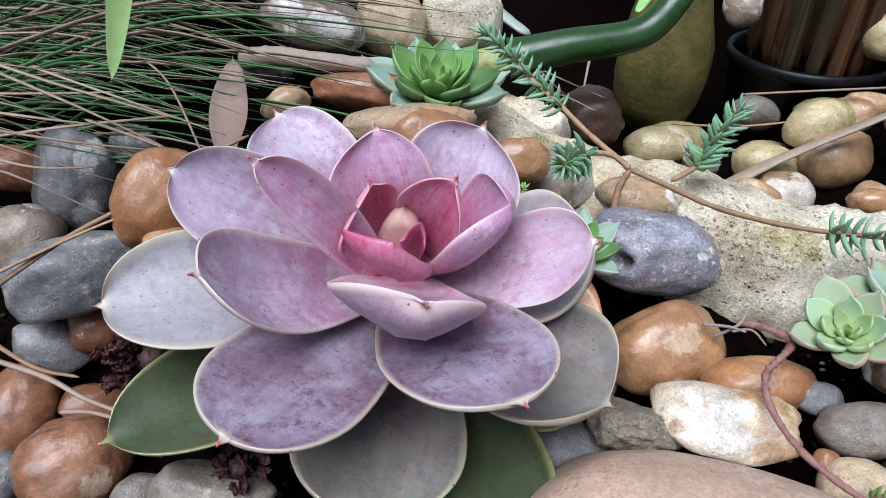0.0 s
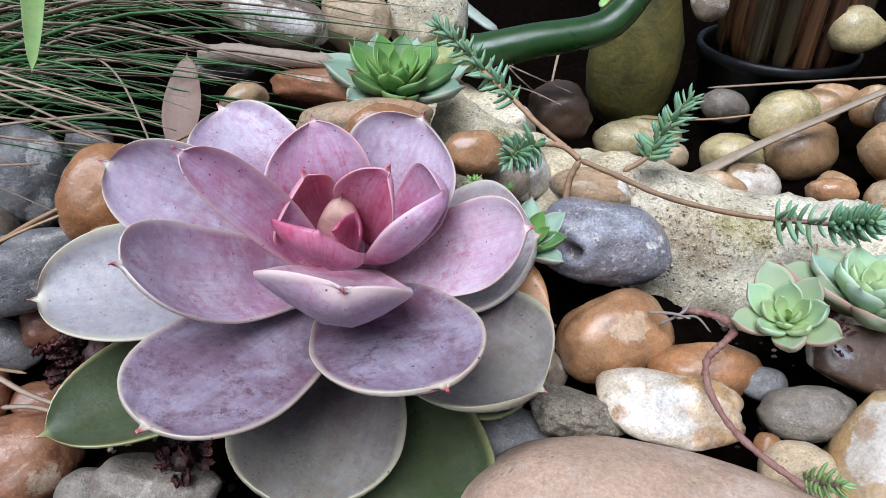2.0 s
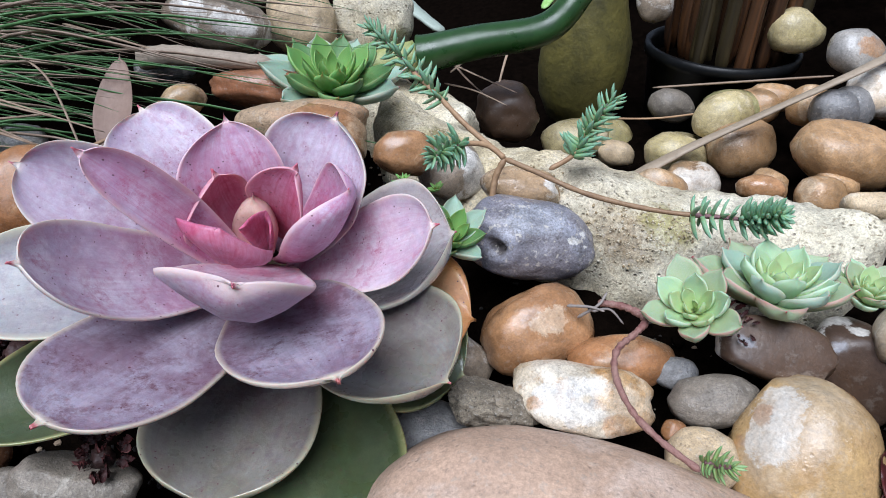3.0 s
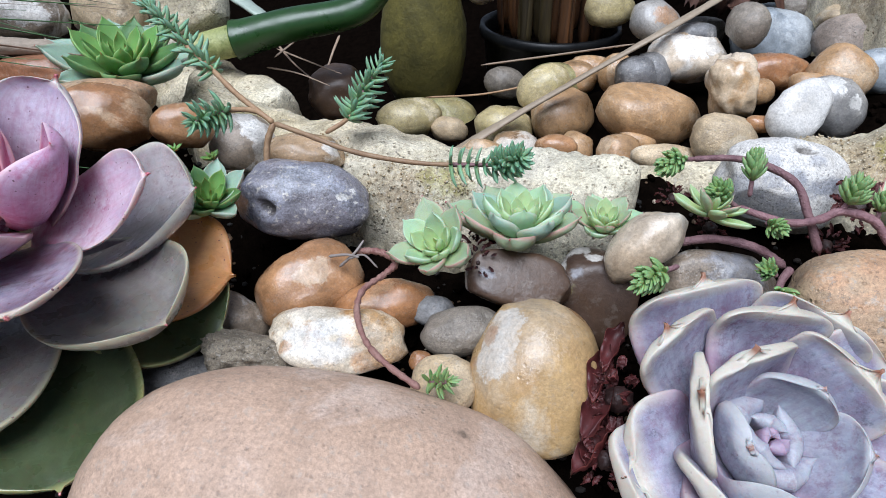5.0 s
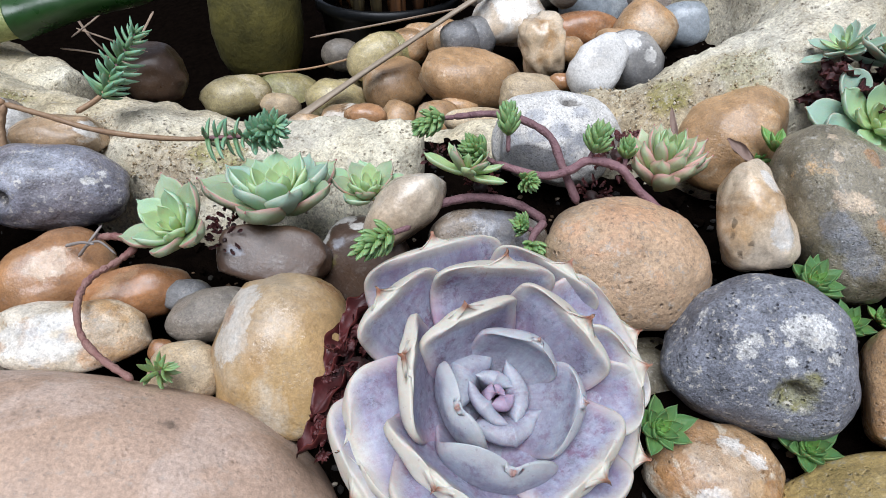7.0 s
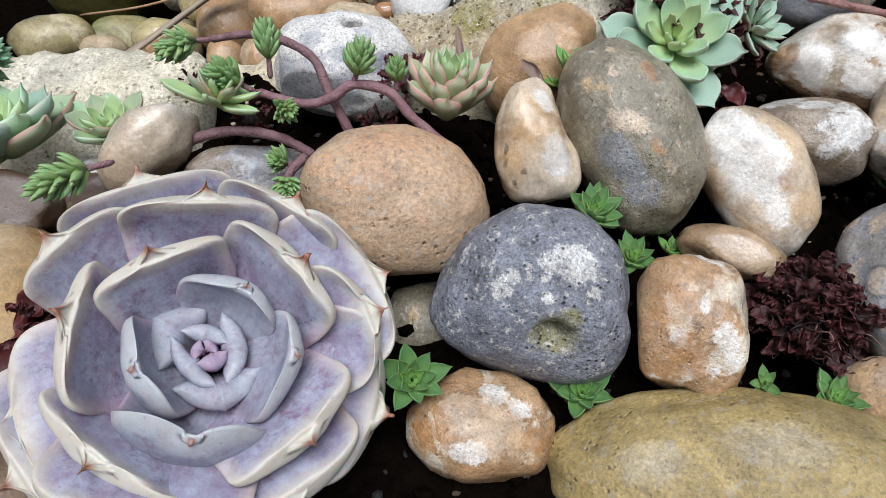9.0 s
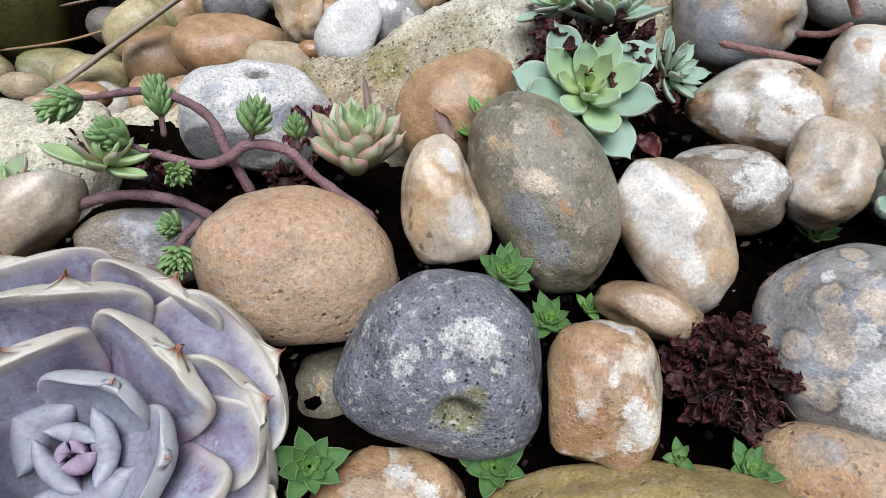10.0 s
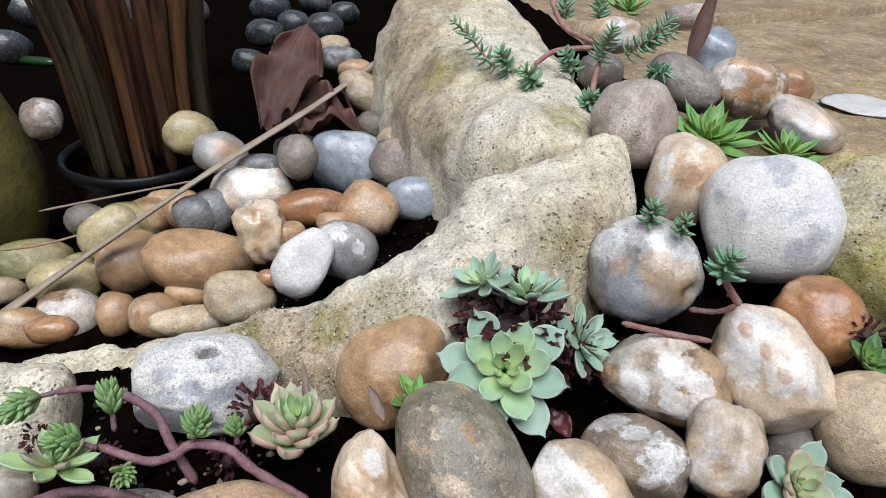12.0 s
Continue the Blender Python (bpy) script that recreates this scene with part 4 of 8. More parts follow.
stone("stone", "brown and grey stone in the bed", (-0.1326, 0.1320, 0.0422), (46.3, 21.0, 26.3), (0.0110, 0.0146, 0.0102), "rust", 8)
stone("stone", "reddish brown stone with pale streaks", (-0.1093, 0.1143, 0.0380), (43.4, 10.0, 33.3), (0.0154, 0.0137, 0.0117), "rust", 9, marks=[('crust', 0.28, -0.48, 0.83, 0.28)])
stone("pebble", "grey-brown pebble in the bed", (-0.1343, 0.1126, 0.0327), (39.0, 27.4, 20.4), (0.0074, 0.0105, 0.0071), "darkgrey", 10)
stone("pebble", "small brown pebble in the soil", (-0.1131, 0.1360, 0.0391), (43.8, 21.2, 19.1), (0.0100, 0.0069, 0.0067), "rust", 11)
stone("stone", "pinkish broken stone under the rosette", (-0.0607, 0.0968, 0.0506), (33.1, 18.5, 6.2), (0.0160, 0.0086, 0.0082), "grey", 12, flats=[(0.2, 0.8, 0.5, 0.55)])
stone("pebble", "brown pebble under the rosette", (-0.0829, 0.1005, 0.0427), (35.0, 20.0, 13.5), (0.0078, 0.0062, 0.0056), "grey", 13)
stone("stone", "dark bluish stone under the rosette leaves", (0.0309, 0.1112, 0.0443), (35.9, -7.5, -5.4), (0.0162, 0.0126, 0.0100), "darkgrey", 14)
stone("pebble", "tan pebble behind the rosette", (-0.0815, 0.1535, 0.0903), (57.6, 4.9, 24.9), (0.0076, 0.0051, 0.0050), "tan", 15)
stone("pebble", "dark pebble in the shade of dry grass", (-0.1201, 0.2215, 0.0880), (65.5, 11.3, 23.4), (0.0087, 0.0087, 0.0070), "darkgrey", 16)

# ---- stones behind the pink rosette ----
stone("stone", "dark grey and white stone in the back", (-0.0611, 0.3036, 0.1099), (73.4, 12.7, 7.6), (0.0245, 0.0128, 0.0142), "patchgrey", 17, marks=[('chalk', 0.26, 0.19, 0.95, 0.45), ('chalk', -0.54, 0.45, 0.71, 0.36)], worn=1.2)
stone("stone", "tan stone in the back of the bed", (-0.0265, 0.3325, 0.1028), (73.7, 1.2, 4.2), (0.0180, 0.0180, 0.0144), "beige", 18, worn=0.25)
stone("stone", "saddle-shaped rust-brown stone in the gravel bed", (-0.0292, 0.2620, 0.0938), (68.0, 4.1, 4.7), (0.0276, 0.0093, 0.0161), "rust", 19, bend=0.12)
stone("stone", "sandy rounded stone behind the rosette", (-0.0138, 0.2301, 0.0930), (65.1, -0.5, 3.7), (0.0262, 0.0084, 0.0179), "bigtan", 20, worn=0.25)
stone("pebble", "small whitish pebble behind the rosette", (-0.0638, 0.2413, 0.0967), (67.5, -3.9, 16.4), (0.0103, 0.0073, 0.0078), "cream", 21, worn=1.2)
stone("stone", "yellowish limestone block in the back", (0.0095, 0.3485, 0.0975), (73.6, -0.4, -1.4), (0.0229, 0.0177, 0.0161), "limestone", 22, box=3.2)
stone("pebble", "dark pebble under the driftwood", (-0.0814, 0.2789, 0.0979), (70.6, 5.2, 14.4), (0.0128, 0.0071, 0.0076), "darkgrey", 23)
stone("stone", "tan-brown stone behind the rosette", (-0.0043, 0.2186, 0.0911), (69.2, 16.9, 16.3), (0.0176, 0.0133, 0.0122), "tan", 24)
stone("pebble", "orange-brown pebble in the back", (0.0276, 0.2041, 0.0914), (68.0, 10.6, 12.8), (0.0117, 0.0088, 0.0081), "tan", 25)
stone("pebble", "grey flint pebble under a sedum stem", (0.0455, 0.2180, 0.0752), (65.7, 9.4, 8.1), (0.0142, 0.0124, 0.0093), "patchgrey", 26, marks=[('chalk', 0.32, 0.52, 0.79, 0.38)], worn=1.2)
stone("pebble", "pale brown flint with a white end", (0.0720, 0.1978, 0.0793), (64.2, 10.2, 2.1), (0.0156, 0.0078, 0.0111), "patchy", 27, marks=[('chalk', 0.69, 0.35, 0.64, 0.35)], worn=1.2)

# ---- stones in front of the edging rock ----
# The dark mark over the dent paints the hollow's shade.
stone("stone", "blue-grey flint with a dark hollow", (0.0696, 0.1742, 0.0713), (59.9, 11.5, 1.9), (0.0234, 0.0147, 0.0149), "blue", 28, sub=5, dents=[(-0.60, -0.22, 0.77, 0.14, 0.42)], marks=[('chalk', 0.49, 0.17, 0.85, 0.08), ('chalk', 0.64, 0.32, 0.70, 0.07), ('chalk', 0.66, 0.08, 0.74, 0.05), ('dirt_shade', -0.60, -0.22, 0.77, 0.2), ('rust', -0.99, -0.16, 0.05, 0.34), ('rust', -0.72, -0.69, 0.06, 0.25), ('slate', -0.09, 0.55, 0.83, 0.4)])
stone("stone", "smooth glossy tan pebble", (0.0701, 0.1446, 0.0558), (52.5, -11.9, 18.6), (0.0187, 0.0133, 0.0134), "tan", 29, box=2.6, marks=[('crust', 0.11, 0.3, 0.95, 0.29)])
stone("stone", "smooth orange-brown pebble in the gravel bed", (0.0948, 0.1300, 0.0554), (50.5, 2.9, -0.5), (0.0162, 0.0085, 0.0106), "orange", 30)
stone("stone", "white-crusted flint with brown staining", (0.0799, 0.1157, 0.0552), (47.1, 11.4, -2.5), (0.0198, 0.0103, 0.0114), "flint", 31, box=2.8, lumps=0.14, rugged=0.03, marks=[('chalk', -0.55, -0.03, 0.83, 0.4), ('chalk', -0.13, 0.45, 0.88, 0.28), ('chalk', -0.17, -0.30, 0.94, 0.32), ('amber', 0.60, 0.60, 0.53, 0.55), ('amber', 0.36, 0.18, 0.91, 0.4), ('rust', 0.30, -0.51, 0.81, 0.24), ('amber', 0.79, -0.09, 0.61, 0.5), ('rust', 0.70, -0.36, 0.62, 0.25), ('rust', -0.83, -0.24, 0.50, 0.15), ('slate', -0.37, 0.17, 0.91, 0.12), ('slate', -0.05, 0.02, 1.00, 0.12)], worn=1.2)
stone("stone", "rough lump of mortar and grit", (0.0512, 0.1144, 0.0556), (45.5, 21.4, -1.3), (0.0130, 0.0067, 0.0084), "conglomerate", 32, sub=5, box=3.0, lumps=0.2, rugged=0.12)
stone("stone", "grey and brown banded flint", (0.0440, 0.1406, 0.0472), (42.5, 33.4, -13.0), (0.0128, 0.0091, 0.0086), "patchgrey", 33, lumps=0.14, worn=1.2)
stone("pebble", "smooth grey pebble in the gravel bed", (0.1169, 0.1118, 0.0569), (47.6, -3.3, -3.5), (0.0129, 0.0076, 0.0084), "grey", 34)
stone("pebble", "beige pebble with a tuft of moss", (0.1088, 0.0963, 0.0510), (42.9, 4.0, -8.0), (0.0099, 0.0086, 0.0083), "beige", 35, worn=0.25)
stone("stone", "ochre and white upright flint cobble", (0.1352, 0.0953, 0.0511), (43.8, 1.0, -16.3), (0.0187, 0.0237, 0.0180), "yellow", 36, box=2.5, taper=(-0.14, 0.05), marks=[('chalk', -0.62, 0.22, 0.75, 0.3), ('chalk', -0.55, 0.52, 0.65, 0.3), ('pale', -0.66, -0.04, 0.75, 0.35), ('pale', 0.00, 0.80, 0.60, 0.5), ('pale', -0.18, 0.46, 0.87, 0.4), ('amber', 0.55, 0.51, 0.66, 0.42), ('amber', 0.74, 0.11, 0.66, 0.4), ('rust', -0.73, 0.44, 0.53, 0.11), ('rust', -0.92, 0.08, 0.38, 0.1), ('rust', 0.68, 0.72, 0.13, 0.2), ('amber', -0.21, 0.04, 0.98, 0.25)])
stone("cobble", "large smooth pinkish tan cobble", (0.0768, 0.0634, 0.0346), (28.8, 16.1, -13.0), (0.0691, 0.0430, 0.0344), "giant", 37, sub=5, box=2.25, lumps=0.05, marks=[('dirt_shade', 0.28, 0.65, 0.71, 0.03)], worn=0.25)
stone("stone", "broken flint with white rind and brown core", (0.1371, 0.1229, 0.0658), (52.0, 7.1, -18.9), (0.0158, 0.0094, 0.0098), "flintdark", 38, box=2.8, lumps=0.15, flats=[(0.1, 0.2, 0.95, 0.55)], marks=[('chalk', -0.95, -0.30, 0.02, 0.3), ('chalk', -0.58, -0.81, 0.05, 0.22), ('chalk', -0.44, 0.90, 0.04, 0.11), ('slate', -0.58, 0.04, 0.81, 0.15)], worn=0.15)
stone("stone", "white and brown flint with a broken face", (0.1637, 0.1225, 0.0559), (47.9, 21.9, -40.8), (0.0151, 0.0147, 0.0105), "flintdark", 39, box=2.7, lumps=0.16, flats=[(0.3, -0.2, 0.9, 0.6)], marks=[('chalk', -0.84, 0.53, 0.04, 0.32), ('chalk', -0.93, 0.02, 0.36, 0.26), ('chalk', -0.50, 0.69, 0.52, 0.15), ('slate', -0.56, 0.18, 0.81, 0.15), ('moss', -0.43, -0.26, 0.87, 0.13)], worn=0.15)
stone("stone", "pale oblong flint beside small rosettes", (0.1778, 0.1219, 0.0759), (45.4, -38.6, 5.0), (0.0155, 0.0090, 0.0106), "white", 40, worn=1.2)
stone("stone", "pale blue-grey stone under a mauve stem", (0.2046, 0.1156, 0.0601), (49.3, 15.5, -7.3), (0.0212, 0.0121, 0.0113), "patchgrey", 41, marks=[('slate', -0.04, 0.31, 0.95, 0.57)], worn=1.2)
stone("cobble", "sandy oval cobble with fine pits", (0.2346, 0.0872, 0.0660), (51.5, 13.1, -24.3), (0.0253, 0.0195, 0.0179), "bigtan", 42, worn=0.25)
# Shade inside the hole is painted as a dark patch on its dent.
stone("cobble", "chalky white cobble with a hole", (0.2394, 0.1448, 0.0790), (60.3, 7.4, -10.9), (0.0225, 0.0164, 0.0154), "chalkgrey", 43, sub=6, worn=0.3, dents=[(0.01, 0.73, 0.68, 0.13, 0.42)], lumps=0.12, marks=[('dirt_shade', 0.01, 0.73, 0.68, 0.14), ('slate', -0.70, -0.49, 0.52, 0.45), ('slate', -0.26, -0.53, 0.81, 0.35), ('slate', -0.54, 0.34, 0.77, 0.16), ('slate', 0.11, 0.45, 0.88, 0.12), ('slate', 0.47, -0.01, 0.88, 0.22), ('slate', -0.18, 0.08, 0.98, 0.16), ('slate', -0.47, -0.02, 0.88, 0.14)])
stone("pebble", "small brown pebble in the soil", (0.1027, 0.1035, 0.0546), (45.1, 5.4, -6.4), (0.0037, 0.0033, 0.0028), "brown", 44, sub=3)
stone("pebble", "dark pebble in the soil", (0.1098, 0.1239, 0.0559), (49.5, 4.1, -7.0), (0.0073, 0.0051, 0.0049), "darkgrey", 45)

# ---- stones round the lavender rosette ----
stone("cobble", "speckled dark grey cobble with white patches and a mossy hollow", (0.2592, 0.0521, 0.0565), (44.6, 0.8, -32.6), (0.0234, 0.0215, 0.0181), "speckle", 46, sub=5, box=2.35, taper=(-0.14, 0), dents=[(0.17, -0.46, 0.87, 0.15, 0.26)], marks=[('chalk', 0.25, 0.28, 0.93, 0.2), ('chalk', 0.10, 0.30, 0.95, 0.14), ('chalk', 0.40, 0.24, 0.89, 0.1), ('chalk', -0.34, -0.02, 0.94, 0.14), ('chalk', -0.30, 0.11, 0.95, 0.07), ('chalk', 0.51, 0.03, 0.86, 0.06), ('chalk', 0.08, -0.08, 0.99, 0.05), ('chalk', -0.81, 0.31, 0.49, 0.05), ('moss', 0.19, -0.48, 0.86, 0.2), ('moss', 0.31, -0.25, 0.92, 0.1), ('dirt_shade', 0.27, -0.42, 0.87, 0.08)], worn=0.25)
stone("stone", "cream kidney-shaped flint with a crack", (0.2714, 0.0810, 0.0802), (57.8, -10.7, -23.1), (0.0106, 0.0171, 0.0121), "cream", 47, sub=5, taper=(-0.22, 0), bow=0.12, dents=[(0.95, 0.35, 0.1, 0.45, 0.22)], marks=[('amber', -0.51, -0.34, 0.79, 0.24), ('amber', -0.68, -0.62, 0.39, 0.2), ('amber', -0.01, 0.36, 0.93, 0.3), ('dirt_shade', -0.67, -0.06, 0.74, 0.06), ('dirt_shade', -0.67, -0.25, 0.70, 0.06), ('dirt_shade', -0.31, -0.41, 0.86, 0.05), ('dirt_shade', -0.51, -0.54, 0.67, 0.05), ('chalk', 0.40, 0.70, 0.59, 0.3), ('chalk', 0.46, -0.26, 0.85, 0.3)], worn=1.2)
stone("cobble", "olive-grey oblong cobble with ochre spots", (0.2972, 0.0751, 0.0799), (46.6, 43.4, -72.6), (0.0261, 0.0164, 0.0177), "olive", 48, sub=5, marks=[('crust', -0.22, -0.14, 0.96, 0.11), ('crust', -0.14, 0.03, 0.99, 0.12), ('crust', -0.07, 0.19, 0.98, 0.09), ('rust', 0.19, 0.22, 0.96, 0.09), ('crust', 0.36, 0.27, 0.89, 0.09), ('crust', -0.79, 0.26, 0.56, 0.06), ('crust', -0.59, 0.14, 0.79, 0.06), ('slate', 0.44, -0.21, 0.87, 0.22), ('slate', 0.12, -0.33, 0.94, 0.25), ('rust', -0.43, 0.59, 0.69, 0.09), ('crust', 0.25, 0.53, 0.81, 0.06), ('crust', -0.40, -0.04, 0.92, 0.05)], worn=0.25)
stone("stone", "white and tan kidney-shaped flint", (0.3267, 0.0563, 0.0712), (49.7, 37.1, -79.5), (0.0206, 0.0131, 0.0140), "white", 49, bend=-0.15, box=2.4, marks=[('chalk', -0.31, 0.00, 0.95, 0.6), ('chalk', -0.70, -0.01, 0.72, 0.45), ('chalk', 0.17, -0.23, 0.96, 0.45), ('amber', -0.22, -0.78, 0.58, 0.3), ('amber', -0.79, -0.52, 0.32, 0.25), ('rust', 0.17, 0.36, 0.92, 0.12), ('amber', 0.57, 0.49, 0.66, 0.25), ('amber', 0.47, -0.46, 0.76, 0.3)], worn=1.2)
stone("stone", "brown and white patched flint", (0.3467, 0.0605, 0.0769), (56.8, 6.2, -58.5), (0.0162, 0.0129, 0.0116), "patchgrey", 50, flats=[(-0.5, 0.7, 0.3, 0.75)], marks=[('chalk', -0.78, 0.61, 0.17, 0.4), ('chalk', -0.27, 0.76, 0.59, 0.3), ('chalk', 0.47, 0.39, 0.79, 0.35), ('chalk', 0.35, -0.19, 0.92, 0.18), ('grime_shade', -0.21, -0.17, 0.96, 0.4), ('grime_shade', 0.34, -0.44, 0.83, 0.3), ('chalk', 0.10, 0.25, 0.96, 0.14)], worn=1.2)
stone("stone", "squarish orange flint with white crust", (0.2868, 0.0285, 0.0571), (43.4, -12.8, -38.0), (0.0122, 0.0159, 0.0126), "crust", 51, box=3.4, lumps=0.1, rugged=0.03, dents=[(1, 0.2, 0.3, 0.3, 0.12)], marks=[('chalk', -0.37, 0.92, 0.08, 0.18), ('chalk', 0.32, 0.89, 0.33, 0.2), ('chalk', 0.04, 0.95, 0.31, 0.16), ('chalk', 0.23, 0.31, 0.92, 0.09), ('chalk', -0.22, -0.22, 0.95, 0.13), ('chalk', 0.49, -0.16, 0.86, 0.2), ('chalk', 0.60, -0.37, 0.71, 0.16), ('crust', 0.04, 0.51, 0.86, 0.1), ('chalk', -0.50, -0.71, 0.50, 0.07), ('chalk', 0.31, -0.59, 0.75, 0.08), ('dirt_shade', 0.37, 0.11, 0.92, 0.05), ('dirt_shade', 0.12, 0.03, 0.99, 0.04), ('rust', -0.03, -0.45, 0.89, 0.3), ('rust', -0.42, 0.19, 0.89, 0.3)], worn=1.2)
stone("stone", "brown and cream flint in the soil", (0.3099, 0.0430, 0.0613), (52.4, -1.5, -51.4), (0.0136, 0.0065, 0.0085), "patchy", 52, marks=[('crust', 0.22, -0.01, 0.98, 0.54)], worn=1.2)
stone("stone", "pale orange-brown flint with cream crust", (0.2376, 0.0353, 0.0341), (32.0, 2.2, -28.5), (0.0173, 0.0139, 0.0132), "crust", 53, box=2.6, lumps=0.1, flats=[(0.1, 0.6, 0.8, 0.78)], marks=[('crust', -0.17, 0.17, 0.97, 0.4), ('crust', 0.19, -0.06, 0.98, 0.42), ('chalk', 0.11, 0.59, 0.80, 0.18), ('chalk', 0.50, 0.40, 0.77, 0.16), ('amber', 0.43, -0.19, 0.88, 0.2), ('chalk', -0.12, -0.43, 0.90, 0.2), ('rust', -0.71, -0.31, 0.63, 0.25), ('rust', 0.69, -0.13, 0.72, 0.2)], worn=1.2)
stone("cobble", "large smooth olive-tan cobble", (0.2800, 0.0002, 0.0381), (30.4, -16.7, -36.8), (0.0393, 0.0200, 0.0175), "moss", 54, sub=5, marks=[('pale', 0.25, 0.36, 0.9, 0.21), ('pale', -0.38, 0.1, 0.92, 0.17)], worn=0.25)
stone("cobble", "mottled grey flint cobble with pale rings", (0.3420, 0.0130, 0.0645), (48.0, -10.4, -61.3), (0.0204, 0.0230, 0.0174), "mottled", 55, sub=5, marks=[('slate', -0.61, 0.5, 0.61, 0.24), ('slate', -0.63, 0.39, 0.67, 0.18), ('slate', -0.2, 0.16, 0.97, 0.18), ('slate', 0.1, 0.37, 0.92, 0.2), ('slate', 0.21, 0.31, 0.93, 0.16), ('slate', -0.7, -0.18, 0.69, 0.18), ('slate', -0.66, 0.01, 0.75, 0.1), ('slate', -0.23, -0.51, 0.83, 0.16), ('slate', 0.25, 0.52, 0.81, 0.14), ('slate', -0.08, 0.72, 0.69, 0.12), ('slate', -0.07, -0.1, 0.99, 0.32), ('slate', -0.87, 0.39, 0.31, 0.16), ('crust', -0.61, 0.5, 0.61, 0.14), ('crust', -0.63, 0.39, 0.67, 0.11), ('crust', -0.2, 0.16, 0.97, 0.11), ('crust', 0.1, 0.37, 0.92, 0.12), ('crust', 0.21, 0.31, 0.93, 0.1), ('crust', -0.7, -0.18, 0.69, 0.11), ('crust', -0.66, 0.01, 0.75, 0.06), ('crust', -0.23, -0.51, 0.83, 0.1), ('crust', 0.25, 0.52, 0.81, 0.08), ('crust', -0.08, 0.72, 0.69, 0.07), ('crust', -0.07, -0.1, 0.99, 0.19), ('crust', -0.87, 0.39, 0.31, 0.1), ('chalk', 0.4, -0.4, 0.83, 0.3), ('chalk', -0.55, 0.78, 0.31, 0.14), ('chalk', -0.31, 0.51, 0.8, 0.08), ('chalk', 0.14, 0.06, 0.99, 0.12)])
stone("stone", "smooth tan stone with an ochre end", (0.3229, -0.0070, 0.0502), (46.5, -9.7, -65.9), (0.0163, 0.0118, 0.0118), "bigtan", 56, marks=[('amber', -0.44, 0.02, 0.9, 0.43), ('rust', 0.1, -0.1, 0.99, 0.35), ('slate', -0.27, 0.44, 0.86, 0.26)], worn=0.25)
stone("stone", "dark brown stone under its neighbours", (0.2409, 0.0700, 0.0343), (40.5, 9.4, -30.1), (0.0166, 0.0123, 0.0114), "olive", 57)
stone("stone", "brown stone beside the lavender rosette", (0.2148, 0.0457, 0.0139), (29.5, 1.5, -10.7), (0.0107, 0.0060, 0.0064), "patchy", 58, worn=1.2)

# ---- stones before the right hand edging ----
stone("stone", "orange-brown stone with a crack", (0.2964, 0.1244, 0.0807), (44.2, 23.1, -44.8), (0.0183, 0.0198, 0.0153), "sand", 59, taper=(-0.05, 0), dents=[(0.25, -0.62, 0.72, 0.11, 0.2), (0.1, -0.45, 0.88, 0.09, 0.12)])
stone("stone", "white and brown oval flint", (0.3678, 0.0733, 0.0906), (51.4, -2.8, -51.2), (0.0199, 0.0138, 0.0141), "patchy", 60, sub=5, dents=[(0.5, 0.9, 0.2, 0.25, 0.1)], marks=[('grime_shade', -0.08, -0.41, 0.91, 0.26), ('grime_shade', -0.26, 0.21, 0.94, 0.2), ('chalk', -0.48, -0.30, 0.82, 0.3), ('chalk', 0.11, 0.10, 0.99, 0.3), ('chalk', 0.50, 0.01, 0.87, 0.3), ('chalk', -0.38, -0.62, 0.68, 0.16), ('chalk', 0.28, -0.48, 0.83, 0.3), ('rust', -0.76, -0.23, 0.61, 0.25), ('chalk', 0.16, -0.35, 0.92, 0.2)], worn=1.2)
stone("stone", "cream and brown banded flint", (0.3951, 0.0596, 0.0951), (48.0, 30.7, -86.7), (0.0215, 0.0162, 0.0159), "cream", 61, sub=5, marks=[('chalk', -0.39, 0.15, 0.91, 0.42), ('chalk', 0.21, 0.27, 0.94, 0.4), ('chalk', -0.17, -0.37, 0.91, 0.3), ('amber', -0.12, 0.29, 0.95, 0.2), ('rust', -0.52, 0.06, 0.85, 0.1), ('rust', -0.19, 0.11, 0.98, 0.1), ('rust', 0.17, 0.16, 0.97, 0.1), ('grime_shade', -0.43, -0.26, 0.86, 0.12), ('amber', 0.62, 0.14, 0.77, 0.25)], worn=1.2)
stone("stone", "pale crystalline flint with a dark tip", (0.3668, 0.0470, 0.0842), (46.4, -11.6, -50.3), (0.0101, 0.0140, 0.0107), "white", 62, box=3.0, lumps=0.14, rugged=0.05, marks=[('dirt_shade', 0.3, -0.81, 0.5, 0.27)], worn=1.2)
stone("cobble", "grey and orange banded flint cobble", (0.3892, 0.1102, 0.1036), (59.2, -11.2, -42.2), (0.0202, 0.0200, 0.0171), "banded", 63, sub=5, dents=[(0.74, -0.36, 0.55, 0.12, 0.12)], marks=[('chalk', 0.00, 0.64, 0.77, 0.28), ('chalk', 0.29, 0.41, 0.87, 0.34), ('chalk', 0.58, 0.22, 0.79, 0.28), ('chalk', -0.58, 0.42, 0.70, 0.31), ('amber', 0.44, -0.25, 0.86, 0.42), ('amber', 0.24, 0.00, 0.97, 0.31), ('rust', 0.60, -0.38, 0.70, 0.17), ('amber', -0.42, 0.10, 0.90, 0.2), ('chalk', -0.26, 0.86, 0.44, 0.22), ('slate', -0.47, -0.31, 0.83, 0.42), ('dirt_shade', 0.64, -0.35, 0.68, 0.1), ('slate', 0.17, -0.64, 0.75, 0.35)], worn=1.2)
